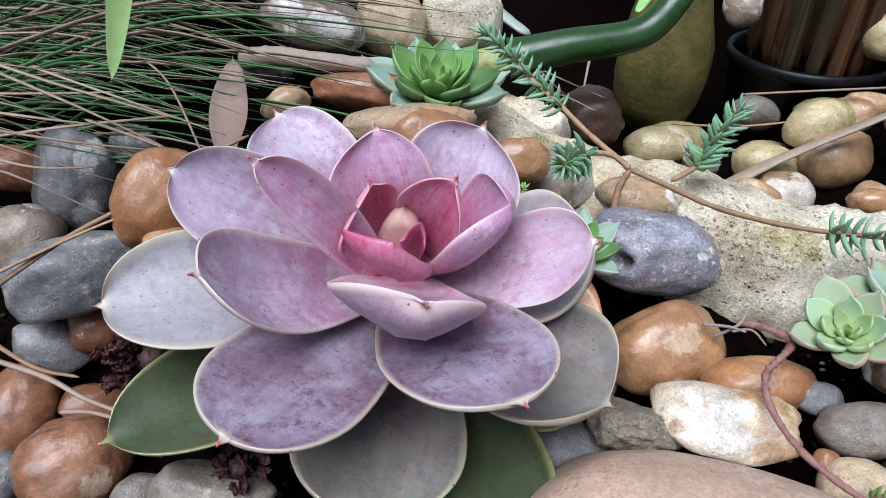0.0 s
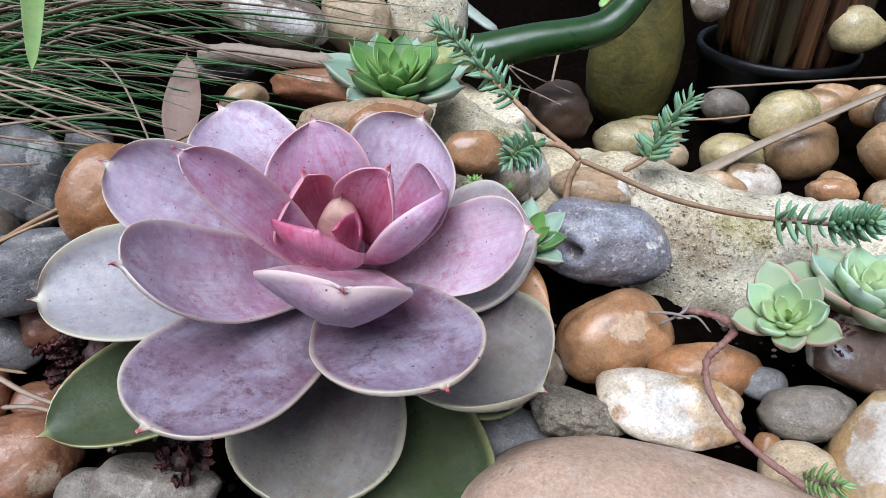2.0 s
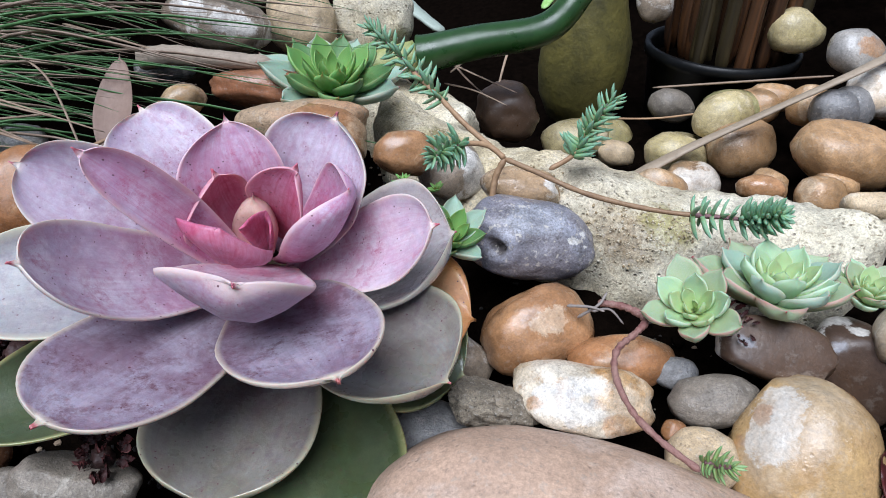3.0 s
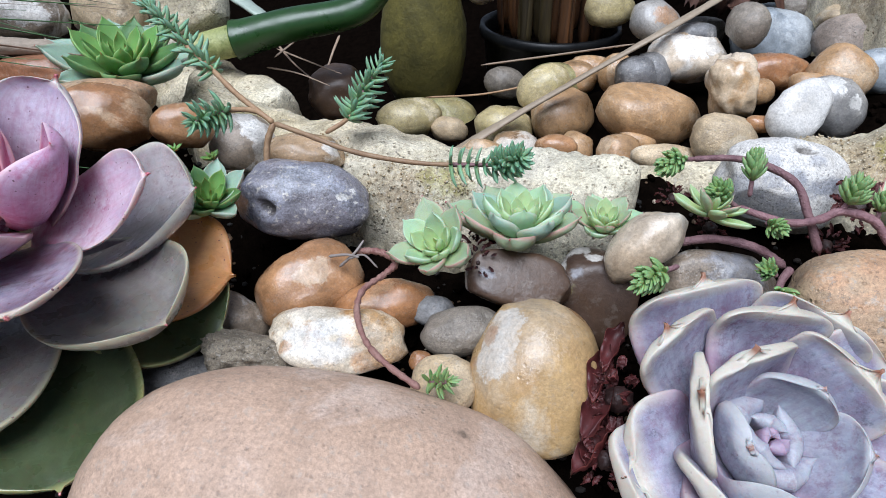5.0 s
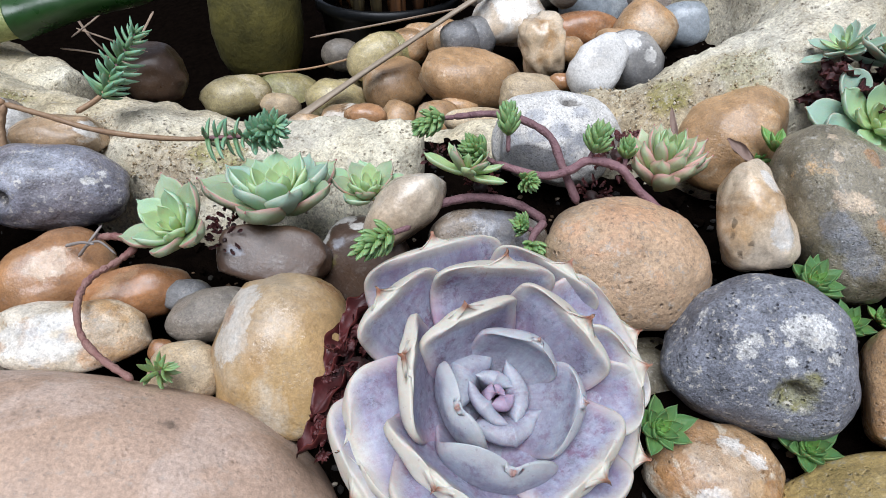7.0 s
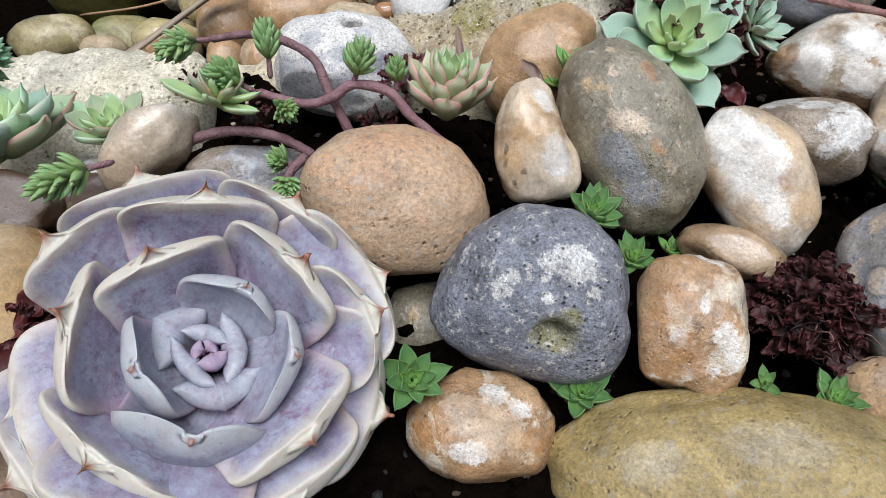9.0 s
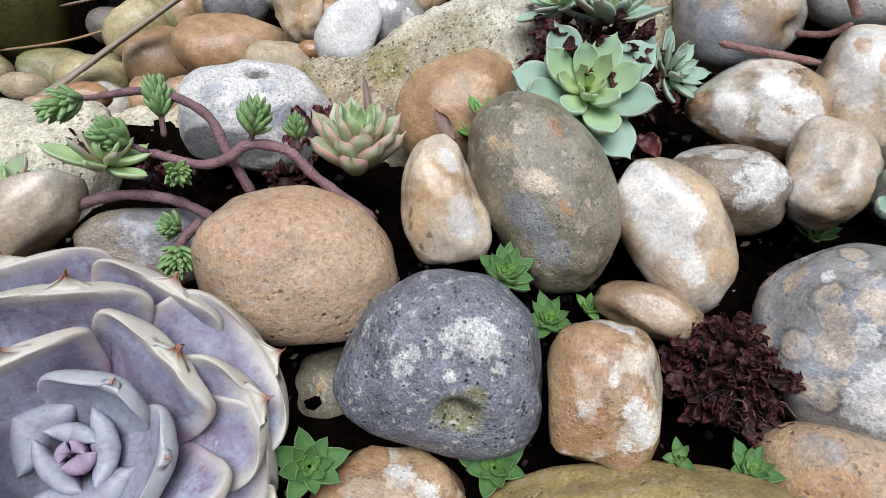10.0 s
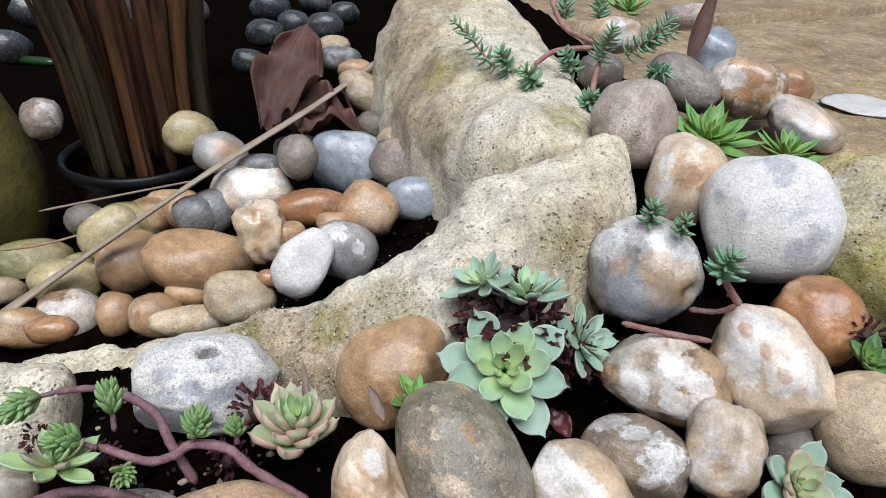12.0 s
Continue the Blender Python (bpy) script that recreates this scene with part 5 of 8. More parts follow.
stone("cobble", "chalky white cobble with grey smudges", (0.4418, 0.1041, 0.1166), (64.2, -23.0, -47.2), (0.0238, 0.0243, 0.0205), "whiteblue", 64, worn=0.4, box=2.5, taper=(-0.08, 0.0), marks=[('slate', 0.27, 0.76, 0.58, 0.22), ('slate', 0.30, 0.49, 0.81, 0.14), ('slate', -0.32, 0.11, 0.94, 0.11), ('slate', 0.29, -0.58, 0.77, 0.2), ('slate', -0.60, 0.42, 0.68, 0.12), ('slate', 0.54, -0.37, 0.76, 0.15)])
stone("stone", "orange-tan lumpy stone in the gravel bed", (0.4280, 0.0670, 0.0981), (58.5, 14.9, -73.3), (0.0146, 0.0149, 0.0126), "orange", 65, lumps=0.12)
stone("stone", "pinkish brown flint with cream streaks", (0.4341, 0.1395, 0.1196), (68.1, -2.7, -49.4), (0.0158, 0.0200, 0.0152), "cream", 66, marks=[('chalk', -0.50, 0.24, 0.84, 0.22), ('chalk', -0.46, -0.21, 0.86, 0.2), ('rust', -0.01, 0.18, 0.98, 0.3), ('chalk', 0.20, 0.70, 0.68, 0.15), ('crust', -0.08, -0.39, 0.92, 0.25), ('rust', 0.62, 0.02, 0.78, 0.3)], worn=1.2)
stone("stone", "round grey-brown pebble in the gravel bed", (0.4298, 0.1689, 0.1338), (71.7, -7.2, -42.8), (0.0174, 0.0201, 0.0168), "pinkgrey", 67)
stone("stone", "grey smooth pebble in the gravel bed", (0.4800, 0.1927, 0.1400), (74.7, 19.9, -53.7), (0.0188, 0.0122, 0.0136), "grey", 68)
stone("stone", "brown and cream lumpy flint", (0.5133, 0.1813, 0.1368), (75.6, 10.9, -56.2), (0.0186, 0.0147, 0.0149), "patchy", 69, lumps=0.14, marks=[('rust', 0.27, 0.08, 0.96, 0.44), ('chalk', -0.41, 0.18, 0.9, 0.34)], worn=1.2)
stone("stone", "pale pinkish oblong flint", (0.5243, 0.1528, 0.1259), (73.3, 15.8, -63.1), (0.0201, 0.0103, 0.0144), "white", 70, worn=1.2)
stone("cobble", "sandy grey cobble in the gravel bed", (0.4088, 0.0332, 0.0884), (49.4, -24.8, -51.4), (0.0141, 0.0166, 0.0130), "beige", 71, lumps=0.05, worn=0.25)
stone("stone", "pale grey wedge of stone", (0.5324, 0.2225, 0.1424), (78.0, -6.8, -48.8), (0.0120, 0.0151, 0.0108), "slate", 72, box=3.0)
stone("stone", "pink-white stone in the back", (0.5034, 0.2734, 0.1450), (78.8, -4.7, -41.1), (0.0176, 0.0108, 0.0110), "white", 73, worn=1.2)
stone("stone", "blue-grey stone in the back", (0.4635, 0.2344, 0.1365), (75.7, -5.2, -40.1), (0.0120, 0.0102, 0.0089), "grey", 74)
stone("stone", "grey pebble in the back corner", (0.5698, 0.2790, 0.1506), (80.7, -5.3, -46.9), (0.0152, 0.0087, 0.0092), "pinkgrey", 75)
stone("stone", "brownish stone below its neighbours", (0.3980, 0.0418, 0.0744), (45.9, -22.6, -47.1), (0.0105, 0.0105, 0.0084), "grey", 76)
stone("stone", "small tan stone by the paving", (0.5357, 0.1749, 0.1370), (76.3, -9.2, -54.1), (0.0115, 0.0092, 0.0082), "tan", 77)

# ---- pebbles in the dry channel behind the edging rock ----
stone("pebble", "algae-stained tan pebble in the dry channel", (0.1291, 0.3446, 0.0266), (66.7, -4.7, -2.4), (0.0214, 0.0129, 0.0150), "palemoss", 78, sub=3, group='pebbles of the channel')
stone("pebble", "greenish tan pebble in the dry channel", (0.1636, 0.3996, -0.0002), (61.4, 15.0, 1.2), (0.0234, 0.0161, 0.0175), "green", 79, sub=3, group='pebbles of the channel')
stone("pebble", "greenish ochre pebble in the dry channel", (0.1950, 0.3408, 0.0163), (59.6, 13.9, -2.1), (0.0165, 0.0139, 0.0136), "palemoss", 80, sub=3, group='pebbles of the channel')
stone("stone", "orange-tan pebble in the dry channel", (0.2215, 0.3199, 0.0314), (60.7, -5.8, 5.1), (0.0197, 0.0178, 0.0169), "sand", 81, sub=3, group='pebbles of the channel')
stone("stone", "smooth tan-brown oblong stone", (0.2529, 0.2731, 0.0492), (58.9, 12.6, -11.3), (0.0278, 0.0174, 0.0198), "sand", 82, sub=3, group='pebbles of the channel')
stone("pebble", "grey-green pebble in the dry channel", (0.2011, 0.3818, 0.0315), (64.2, 11.6, -1.1), (0.0148, 0.0116, 0.0118), "grey", 83, sub=3, group='pebbles of the channel')
stone("pebble", "ochre-green pebble in the dry channel", (0.2266, 0.3436, 0.0447), (63.6, 10.2, -4.1), (0.0211, 0.0112, 0.0139), "green", 84, sub=3, group='pebbles of the channel')
stone("pebble", "brown pebble in the dry channel", (0.2530, 0.3209, 0.0566), (64.0, 8.2, -7.3), (0.0109, 0.0115, 0.0101), "sand", 85, sub=3, group='pebbles of the channel')
stone("pebble", "dark grey pebble in the dry channel", (0.2662, 0.3046, 0.0606), (63.6, 7.3, -9.4), (0.0118, 0.0131, 0.0112), "darkgrey", 86, sub=3, group='pebbles of the channel')
stone("stone", "white and grey flint", (0.2900, 0.3082, 0.0679), (65.2, 0.7, -10.0), (0.0236, 0.0147, 0.0167), "white", 87, sub=3, group='pebbles of the channel', flats=[(0.1, 0.4, 0.8, 0.7)], marks=[('chalk', 0.03, 0.52, 0.85, 0.58)], worn=1.2)
stone("stone", "pale crystalline lump in the dry channel", (0.2812, 0.2456, 0.0748), (60.3, -16.1, -1.1), (0.0124, 0.0151, 0.0123), "cream", 88, group='pebbles of the channel', box=3, lumps=0.2, rugged=0.12, worn=1.2)
stone("stone", "glossy orange-brown stone in the dry channel", (0.3088, 0.2608, 0.0748), (63.2, 3.5, -16.6), (0.0203, 0.0104, 0.0131), "orange", 89, sub=3, group='pebbles of the channel')
stone("stone", "pinkish tan dimpled stone", (0.3313, 0.2369, 0.0801), (61.1, 18.9, -30.6), (0.0146, 0.0151, 0.0134), "sand", 90, sub=3, group='pebbles of the channel')
stone("stone", "blue-grey stone with a white edge", (0.3588, 0.2424, 0.0785), (63.8, -0.7, -24.8), (0.0153, 0.0124, 0.0124), "slate", 91, sub=3, group='pebbles of the channel')
stone("stone", "blue-grey blocky stone in the dry channel", (0.3495, 0.3205, 0.0705), (67.2, 1.5, -19.2), (0.0229, 0.0195, 0.0169), "slate", 92, sub=3, group='pebbles of the channel', box=3.0)
stone("stone", "grey-brown rounded stone in the dry channel", (0.3707, 0.2764, 0.0822), (66.8, 4.0, -26.2), (0.0211, 0.0147, 0.0159), "pinkgrey", 93, sub=3, group='pebbles of the channel')
stone("stone", "blue-grey and white flint", (0.3107, 0.2128, 0.0754), (58.1, 15.5, -27.5), (0.0155, 0.0139, 0.0118), "banded", 94, sub=3, group='pebbles of the channel', marks=[('chalk', -0.47, 0.38, 0.8, 0.42), ('chalk', 0.31, 0.13, 0.94, 0.25)], worn=1.2)
stone("stone", "pale grey flat-faced flint", (0.2892, 0.2073, 0.0767), (53.6, 28.2, -32.7), (0.0123, 0.0162, 0.0099), "whiteblue", 95, sub=3, group='pebbles of the channel', flats=[(0.2, 0.2, 0.9, 0.6)], worn=1.2)
stone("stone", "cream-white stone in the dry channel", (0.2621, 0.2159, 0.0609), (55.8, 8.3, -12.5), (0.0155, 0.0120, 0.0122), "beige", 96, sub=3, group='pebbles of the channel', worn=0.25)
stone("pebble", "grey pebble in the dry channel", (0.3125, 0.2926, 0.0901), (67.7, 3.1, -15.3), (0.0110, 0.0123, 0.0105), "grey", 97, sub=3, group='pebbles of the channel')
stone("pebble", "grey rounded pebble in the dry channel", (0.3784, 0.3414, 0.0829), (70.3, 0.1, -21.6), (0.0132, 0.0099, 0.0103), "grey", 98, sub=3, group='pebbles of the channel')
stone("pebble", "pale flat pebble in the dry channel", (0.3766, 0.2977, 0.0914), (69.2, -8.0, -20.9), (0.0160, 0.0066, 0.0093), "beige", 99, sub=3, group='pebbles of the channel', worn=0.25)
stone("pebble", "brown-grey pebble in the dry channel", (0.3863, 0.2707, 0.0981), (69.3, -1.7, -26.7), (0.0094, 0.0113, 0.0093), "grey", 100, sub=3, group='pebbles of the channel')
stone("stone", "ochre-brown stone on the rim of the pot", (0.2682, 0.3807, 0.0795), (70.4, 5.6, -7.0), (0.0170, 0.0135, 0.0136), "palemoss", 101, sub=3, group='pebbles of the channel')
stone("stone", "dark blue flint with an orange patch", (0.2787, 0.3333, 0.0820), (67.2, 19.2, -15.2), (0.0156, 0.0124, 0.0125), "banded", 102, sub=3, group='pebbles of the channel', marks=[('rust', 0.15, 0.32, 0.94, 0.47)], worn=1.2)
stone("pebble", "dark grey pebble in the dry channel", (0.2959, 0.3145, 0.0782), (67.1, 4.5, -12.4), (0.0135, 0.0077, 0.0092), "darkgrey", 103, sub=3, group='pebbles of the channel')
stone("stone", "tan oblong pebble in the dry channel", (0.3813, 0.3636, 0.0975), (70.2, 30.5, -31.2), (0.0210, 0.0120, 0.0143), "beige", 104, sub=3, group='pebbles of the channel', worn=0.25)
stone("pebble", "dark grey pebble in the back", (0.3813, 0.4188, 0.1064), (75.9, 0.3, -18.5), (0.0156, 0.0098, 0.0111), "darkgrey", 105, sub=3, group='pebbles of the channel')
stone("pebble", "brown pebble in the back", (0.3860, 0.3992, 0.1035), (75.0, 0.1, -19.8), (0.0128, 0.0080, 0.0091), "sand", 106, sub=3, group='pebbles of the channel')
stone("stone", "cream-flecked tan stone in the dry channel", (0.1869, 0.2985, 0.0195), (56.6, 15.8, -2.2), (0.0160, 0.0137, 0.0133), "patchy", 107, sub=3, group='pebbles of the channel', worn=1.2)
stone("pebble", "orange-brown pebble in the dry channel", (0.2095, 0.2634, 0.0361), (55.9, 14.1, -4.8), (0.0093, 0.0115, 0.0093), "sand", 108, sub=3, group='pebbles of the channel')
stone("pebble", "brown-grey pebble in the dry channel", (0.2274, 0.2473, 0.0401), (55.1, 12.5, -7.4), (0.0128, 0.0107, 0.0106), "sand", 109, sub=3, group='pebbles of the channel')
stone("pebble", "grey-tan flat pebble in the dry channel", (0.2413, 0.2262, 0.0476), (54.7, 7.0, -6.8), (0.0178, 0.0071, 0.0102), "beige", 110, sub=3, group='pebbles of the channel', worn=0.25)
stone("pebble", "brown pebble in the dry channel", (0.1668, 0.2914, 0.0213), (56.1, 18.0, -0.0), (0.0170, 0.0108, 0.0122), "sand", 111, sub=3, group='pebbles of the channel')
stone("pebble", "speckled grey pebble beside the pot", (0.1882, 0.4105, 0.0898), (72.8, 8.4, 3.2), (0.0116, 0.0123, 0.0107), "patchgrey", 112, sub=3, group='pebbles of the channel', worn=1.2)
stone("pebble", "pale pebble in the dry channel", (0.1530, 0.3352, 0.0209), (59.7, 17.3, 2.5), (0.0124, 0.0080, 0.0090), "beige", 113, sub=3, group='pebbles of the channel', worn=0.25)
stone("pebble", "tan pebble under the straw", (0.1864, 0.3247, 0.0237), (59.3, 14.8, -1.1), (0.0187, 0.0141, 0.0146), "palemoss", 114, sub=3, group='pebbles of the channel')
stone("pebble", "small tan pebble in the dry channel", (0.2760, 0.2130, 0.0693), (57.2, 6.5, -14.4), (0.0065, 0.0040, 0.0046), "tan", 115, sub=3, group='pebbles of the channel')
stone("pebble", "brown pebble in the dry channel", (0.2918, 0.2421, 0.0726), (61.0, 4.9, -15.1), (0.0082, 0.0071, 0.0069), "sand", 116, sub=3, group='pebbles of the channel')
stone("pebble", "tan pebble in the dry channel", (0.1871, 0.2343, 0.0546), (64.4, -2.5, -16.8), (0.0104, 0.0060, 0.0071), "tan", 117, sub=3, group='pebbles of the channel')
stone("pebble", "dark grey pebble in the dry channel", (0.2567, 0.3027, 0.0612), (70.9, -4.2, -23.6), (0.0125, 0.0112, 0.0106), "darkgrey", 118, sub=3, group='pebbles of the channel')
stone("pebble", "green-tan pebble in the dry channel", (0.2132, 0.3345, 0.0442), (67.9, -20.4, -9.0), (0.0177, 0.0141, 0.0142), "palemoss", 119, sub=3, group='pebbles of the channel')
stone("pebble", "brown pebble by the pot", (0.2465, 0.3467, 0.0504), (71.1, -2.9, -20.1), (0.0146, 0.0087, 0.0102), "sand", 120, sub=3, group='pebbles of the channel')
stone("pebble", "grey pebble by the back", (0.3301, 0.3654, 0.0642), (74.7, -4.8, -28.7), (0.0153, 0.0115, 0.0119), "grey", 121, sub=3, group='pebbles of the channel')
stone("pebble", "pale grey pebble in the dry channel", (0.3929, 0.3794, 0.0676), (76.4, -5.7, -34.0), (0.0180, 0.0096, 0.0118), "slate", 122, sub=3, group='pebbles of the channel')
stone("pebble", "brown pebble behind the straw", (0.2351, 0.3430, 0.0466), (69.2, -12.5, -29.7), (0.0148, 0.0112, 0.0116), "sand", 123, sub=3, group='pebbles of the channel')
stone("pebble", "small tan pebble in the dry channel", (0.2425, 0.2607, 0.0403), (56.7, 10.6, -8.8), (0.0113, 0.0068, 0.0079), "sand", 124, sub=3, group='pebbles of the channel')
stone("pebble", "brown pebble in the gap", (0.3122, 0.2344, 0.0782), (61.8, 2.8, -18.5), (0.0082, 0.0060, 0.0063), "sand", 125, sub=3, group='pebbles of the channel')
stone("pebble", "cream pebble in the back", (0.3880, 0.4538, 0.1066), (76.8, 0.3, -18.0), (0.0131, 0.0096, 0.0101), "beige", 126, sub=3, group='pebbles of the channel', worn=0.25)

# ---- edging rocks and paving ----
edging_rock("edging_rock", "pale weathered limestone rock along the bed", [(0.0196, 0.2816, 0.0815, 0.02, 0.04), (0.0474, 0.2515, 0.0773, 0.028, 0.045), (0.08, 0.2216, 0.0783, 0.031, 0.045), (0.1111, 0.2026, 0.0765, 0.031, 0.045), (0.141, 0.1894, 0.0755, 0.028, 0.045), (0.1702, 0.178, 0.0752, 0.025, 0.04), (0.1977, 0.1709, 0.0749, 0.022, 0.04)], "limestone", 3, grains=2400, marks=[('pale', 0.0982, 0.2078, 0.0801, 0.0159), ('pale', 0.1532, 0.1827, 0.0785, 0.0131), ('moss', 0.124, 0.1801, 0.0751, 0.0096), ('grime_shade', 0.1043, 0.176, 0.0724, 0.0126), ('grime_shade', 0.0777, 0.2028, 0.0758, 0.0089), ('moss', 0.0426, 0.2474, 0.0755, 0.0075)])
edging_rock("edging_rock", "pale gritty limestone rock rising along the bed", [(0.1773, 0.2178, 0.0536, 0.014, 0.03), (0.2099, 0.1978, 0.0597, 0.014, 0.03), (0.2491, 0.1696, 0.0745, 0.016, 0.035), (0.2785, 0.1508, 0.0897, 0.02, 0.04), (0.3054, 0.1431, 0.1036, 0.024, 0.045), (0.3337, 0.1428, 0.1177, 0.029, 0.05), (0.3606, 0.1489, 0.1266, 0.032, 0.055), (0.389, 0.1521, 0.1286, 0.026, 0.05), (0.4152, 0.1648, 0.1291, 0.018, 0.05)], "limestone", 11, grains=2600, marks=[('pale', 0.3343, 0.1324, 0.1205, 0.0211), ('pale', 0.3103, 0.1353, 0.1115, 0.017), ('pale', 0.3581, 0.1382, 0.1283, 0.0161), ('grime_shade', 0.2678, 0.1434, 0.0838, 0.0144), ('grime_shade', 0.2796, 0.1308, 0.0843, 0.0141), ('grime_shade', 0.2572, 0.1554, 0.0835, 0.0147), ('grime_shade', 0.2884, 0.1322, 0.0934, 0.0094), ('moss', 0.3006, 0.1319, 0.1026, 0.0094), ('moss', 0.2531, 0.1637, 0.0827, 0.008), ('moss', 0.2801, 0.1426, 0.0924, 0.0077), ('moss', 0.3608, 0.1227, 0.1173, 0.0098), ('grime_shade', 0.3699, 0.1252, 0.1185, 0.01), ('pale', 0.294, 0.1333, 0.0995, 0.0045)])
# Brown staining on the left flank also carries its shade, painted into the colour.
edging_rock("edging_rock", "grey-yellow limestone rock by the paving", [(0.3929, 0.1685, 0.1286, 0.03, 0.05), (0.4015, 0.2029, 0.1357, 0.042, 0.06), (0.4138, 0.2506, 0.1437, 0.052, 0.07), (0.4289, 0.3073, 0.1519, 0.058, 0.08), (0.4433, 0.3758, 0.1672, 0.062, 0.09)], "limestone", 23, grains=0, marks=[('grime_shade', 0.372, 0.2812, 0.1266, 0.0264), ('grime_shade', 0.3857, 0.3363, 0.141, 0.0295), ('grime_shade', 0.3655, 0.2399, 0.1189, 0.0172), ('pale', 0.4206, 0.2603, 0.1539, 0.0206), ('pale', 0.3827, 0.217, 0.1377, 0.0155), ('moss', 0.4067, 0.1853, 0.1391, 0.0123), ('moss', 0.3855, 0.2682, 0.1376, 0.0118), ('grime_shade', 0.4133, 0.3556, 0.1525, 0.0268)])
edging_rock("edging_rock", "yellowish limestone rock behind the green leaf", [(-0.0486, 0.4161, 0.0748, 0.03, 0.05), (0.0116, 0.3334, 0.0729, 0.03, 0.05), (0.0564, 0.2818, 0.0716, 0.024, 0.04)], "limestone", 31)

def paving_slab(label, x0, y0, x1, y1, z, seed):
    """A worn sandstone flag with a riven top and rounded arrises."""
    nx, ny = 60, 60
    verts, faces = [], []
    for j in range(ny + 1):
        for i in range(nx + 1):
            x, y = x0 + (x1 - x0) * i / nx, y0 + (y1 - y0) * j / ny
            e = min(i, nx - i, j, ny - j)
            v = Vector((x * 14, y * 14, seed))
            verts.append((x, y, z + 0.003 * noise.noise(v) + 0.0012 * noise.noise(v * 5) - (0.03 if e == 0 else 0.002 if e == 1 else 0)))
    for j in range(ny):
        for i in range(nx):
            k = j * (nx + 1) + i
            faces.append((k, k + 1, k + nx + 2, k + nx + 1))
    return tagged(mesh_object("paving_slab", verts, faces, M["slab"]), label, "paving", "paving slabs", "structure")


slab_a = paving_slab("worn yellow-brown sandstone paving slab", 0.0, 0.0, 0.75, 0.385, 0.0, 1.0)
slab_a.matrix_basis = pose(0.500, 0.020, 0.117, 0, 0, -3)
slab_b = paving_slab("sandstone paving slab behind an open joint", 0.0, 0.0, 0.8, 0.4, 0.0, 5.0)
slab_b.matrix_basis = pose(0.56, 0.412, 0.119, 0, 0, -3)
lichen = stone("lichen_patch", "white lichen crust on the paving", (0.616, 0.178, 0.1175), (0, 0, -35), (0.022, 0.021, 0.0009), "whiteblue", 77, sub=3, lumps=0.35, group="lichen", category="lichen")

stone("rock", "yellow mossy limestone lump by the paving", (0.4708, 0.0874, 0.1053), (61.3, -30.9, -48.7), (0.0261, 0.0337, 0.0238), "mossrock", 127, sub=5, box=2.8, lumps=0.18, group='edging rocks', category='rock', marks=[('pale', 0.03, 0.46, 0.89, 0.44), ('chalk', -0.04, 0.64, 0.77, 0.19), ('pale', 0.49, 0.43, 0.75, 0.37), ('moss', 0.16, -0.3, 0.94, 0.44), ('grime_shade', -0.63, -0.07, 0.77, 0.37), ('dirt_shade', -0.68, 0.07, 0.73, 0.22), ('moss', -0.36, 0.21, 0.91, 0.29)])
stone("stone", "dark purple-grey glossy flint", (0.0873, 0.3444, 0.0449), (69.0, 4.6, 0.2), (0.0198, 0.0171, 0.0166), "flintdark", 128, lumps=0.15, group='pebbles of the channel', worn=1.2)

# ---- large pink rosette ----
PINK_AXIS = (0.0999, -0.2996, 0.9488)
pink = thing("echeveria", (-0.0127, 0.1498, 0.0666), "large pink and lilac echeveria rosette with pale leaf rims", "succulent")
PINK_SHAPE = dict(ridge=0.0005, peak=0.66, blunt=2.3, thick=0.045, mucro=0.0022, spike=0.0010, rimw=0.0055, wave=0.04, least=0.2)
big_leaf(pink, "leaf", (-0.0154, 0.1459, 0.0710), (-0.0814, 0.0934, 0.0751), 0.036, "oldgreen", PINK_AXIS, label="dark green lower leaf", cup=0.7, curl=0.3, peak=0.5, nu=30, nk=26, thick=0.09)
big_leaf(pink, "leaf", (-0.0119, 0.1474, 0.0616), (0.0129, 0.0713, 0.0583), 0.046, "oldgreen", PINK_AXIS, label="dark green lower leaf", cup=0.4, curl=0.1, nu=30, nk=26, thick=0.09)
big_leaf(pink, "leaf", (-0.0091, 0.1482, 0.0657), (0.0455, 0.1212, 0.0599), 0.044, "oldgreen", PINK_AXIS, label="grey-green glossy lower leaf", cup=0.5, curl=0.2, nu=30, nk=26, thick=0.09)
big_leaf(pink, "leaf", (-0.0077, 0.1458, 0.0764), (0.0491, 0.1352, 0.0699), 0.044, "oldorange", PINK_AXIS, label="withered orange lower leaf", cup=0.5, curl=0.3, wave=0.05, nu=30, nk=26, thick=0.09)
big_leaf(pink, "leaf", (-0.0077, 0.1469, 0.0758), (0.0429, 0.1399, 0.0994), 0.048, "wetpale", PINK_AXIS, label="pale glossy lower leaf", cup=0.7, curl=0.4, nu=30, nk=26, thick=0.09)
big_leaf(pink, "leaf", (-0.0131, 0.1460, 0.0655), (-0.0170, 0.0743, 0.0709), 0.044, "oldgrey", PINK_AXIS, label="grey-green lower leaf", cup=0.4, curl=0.1, peak=0.68, nu=30, nk=26, thick=0.09)
big_leaf(pink, "leaf", (-0.0086, 0.1436, 0.0769), (0.0391, 0.0959, 0.0856), 0.044, "oldgrey", PINK_AXIS, label="grey-green lower leaf", cup=0.7, curl=0.3, nu=30, nk=26, thick=0.09)
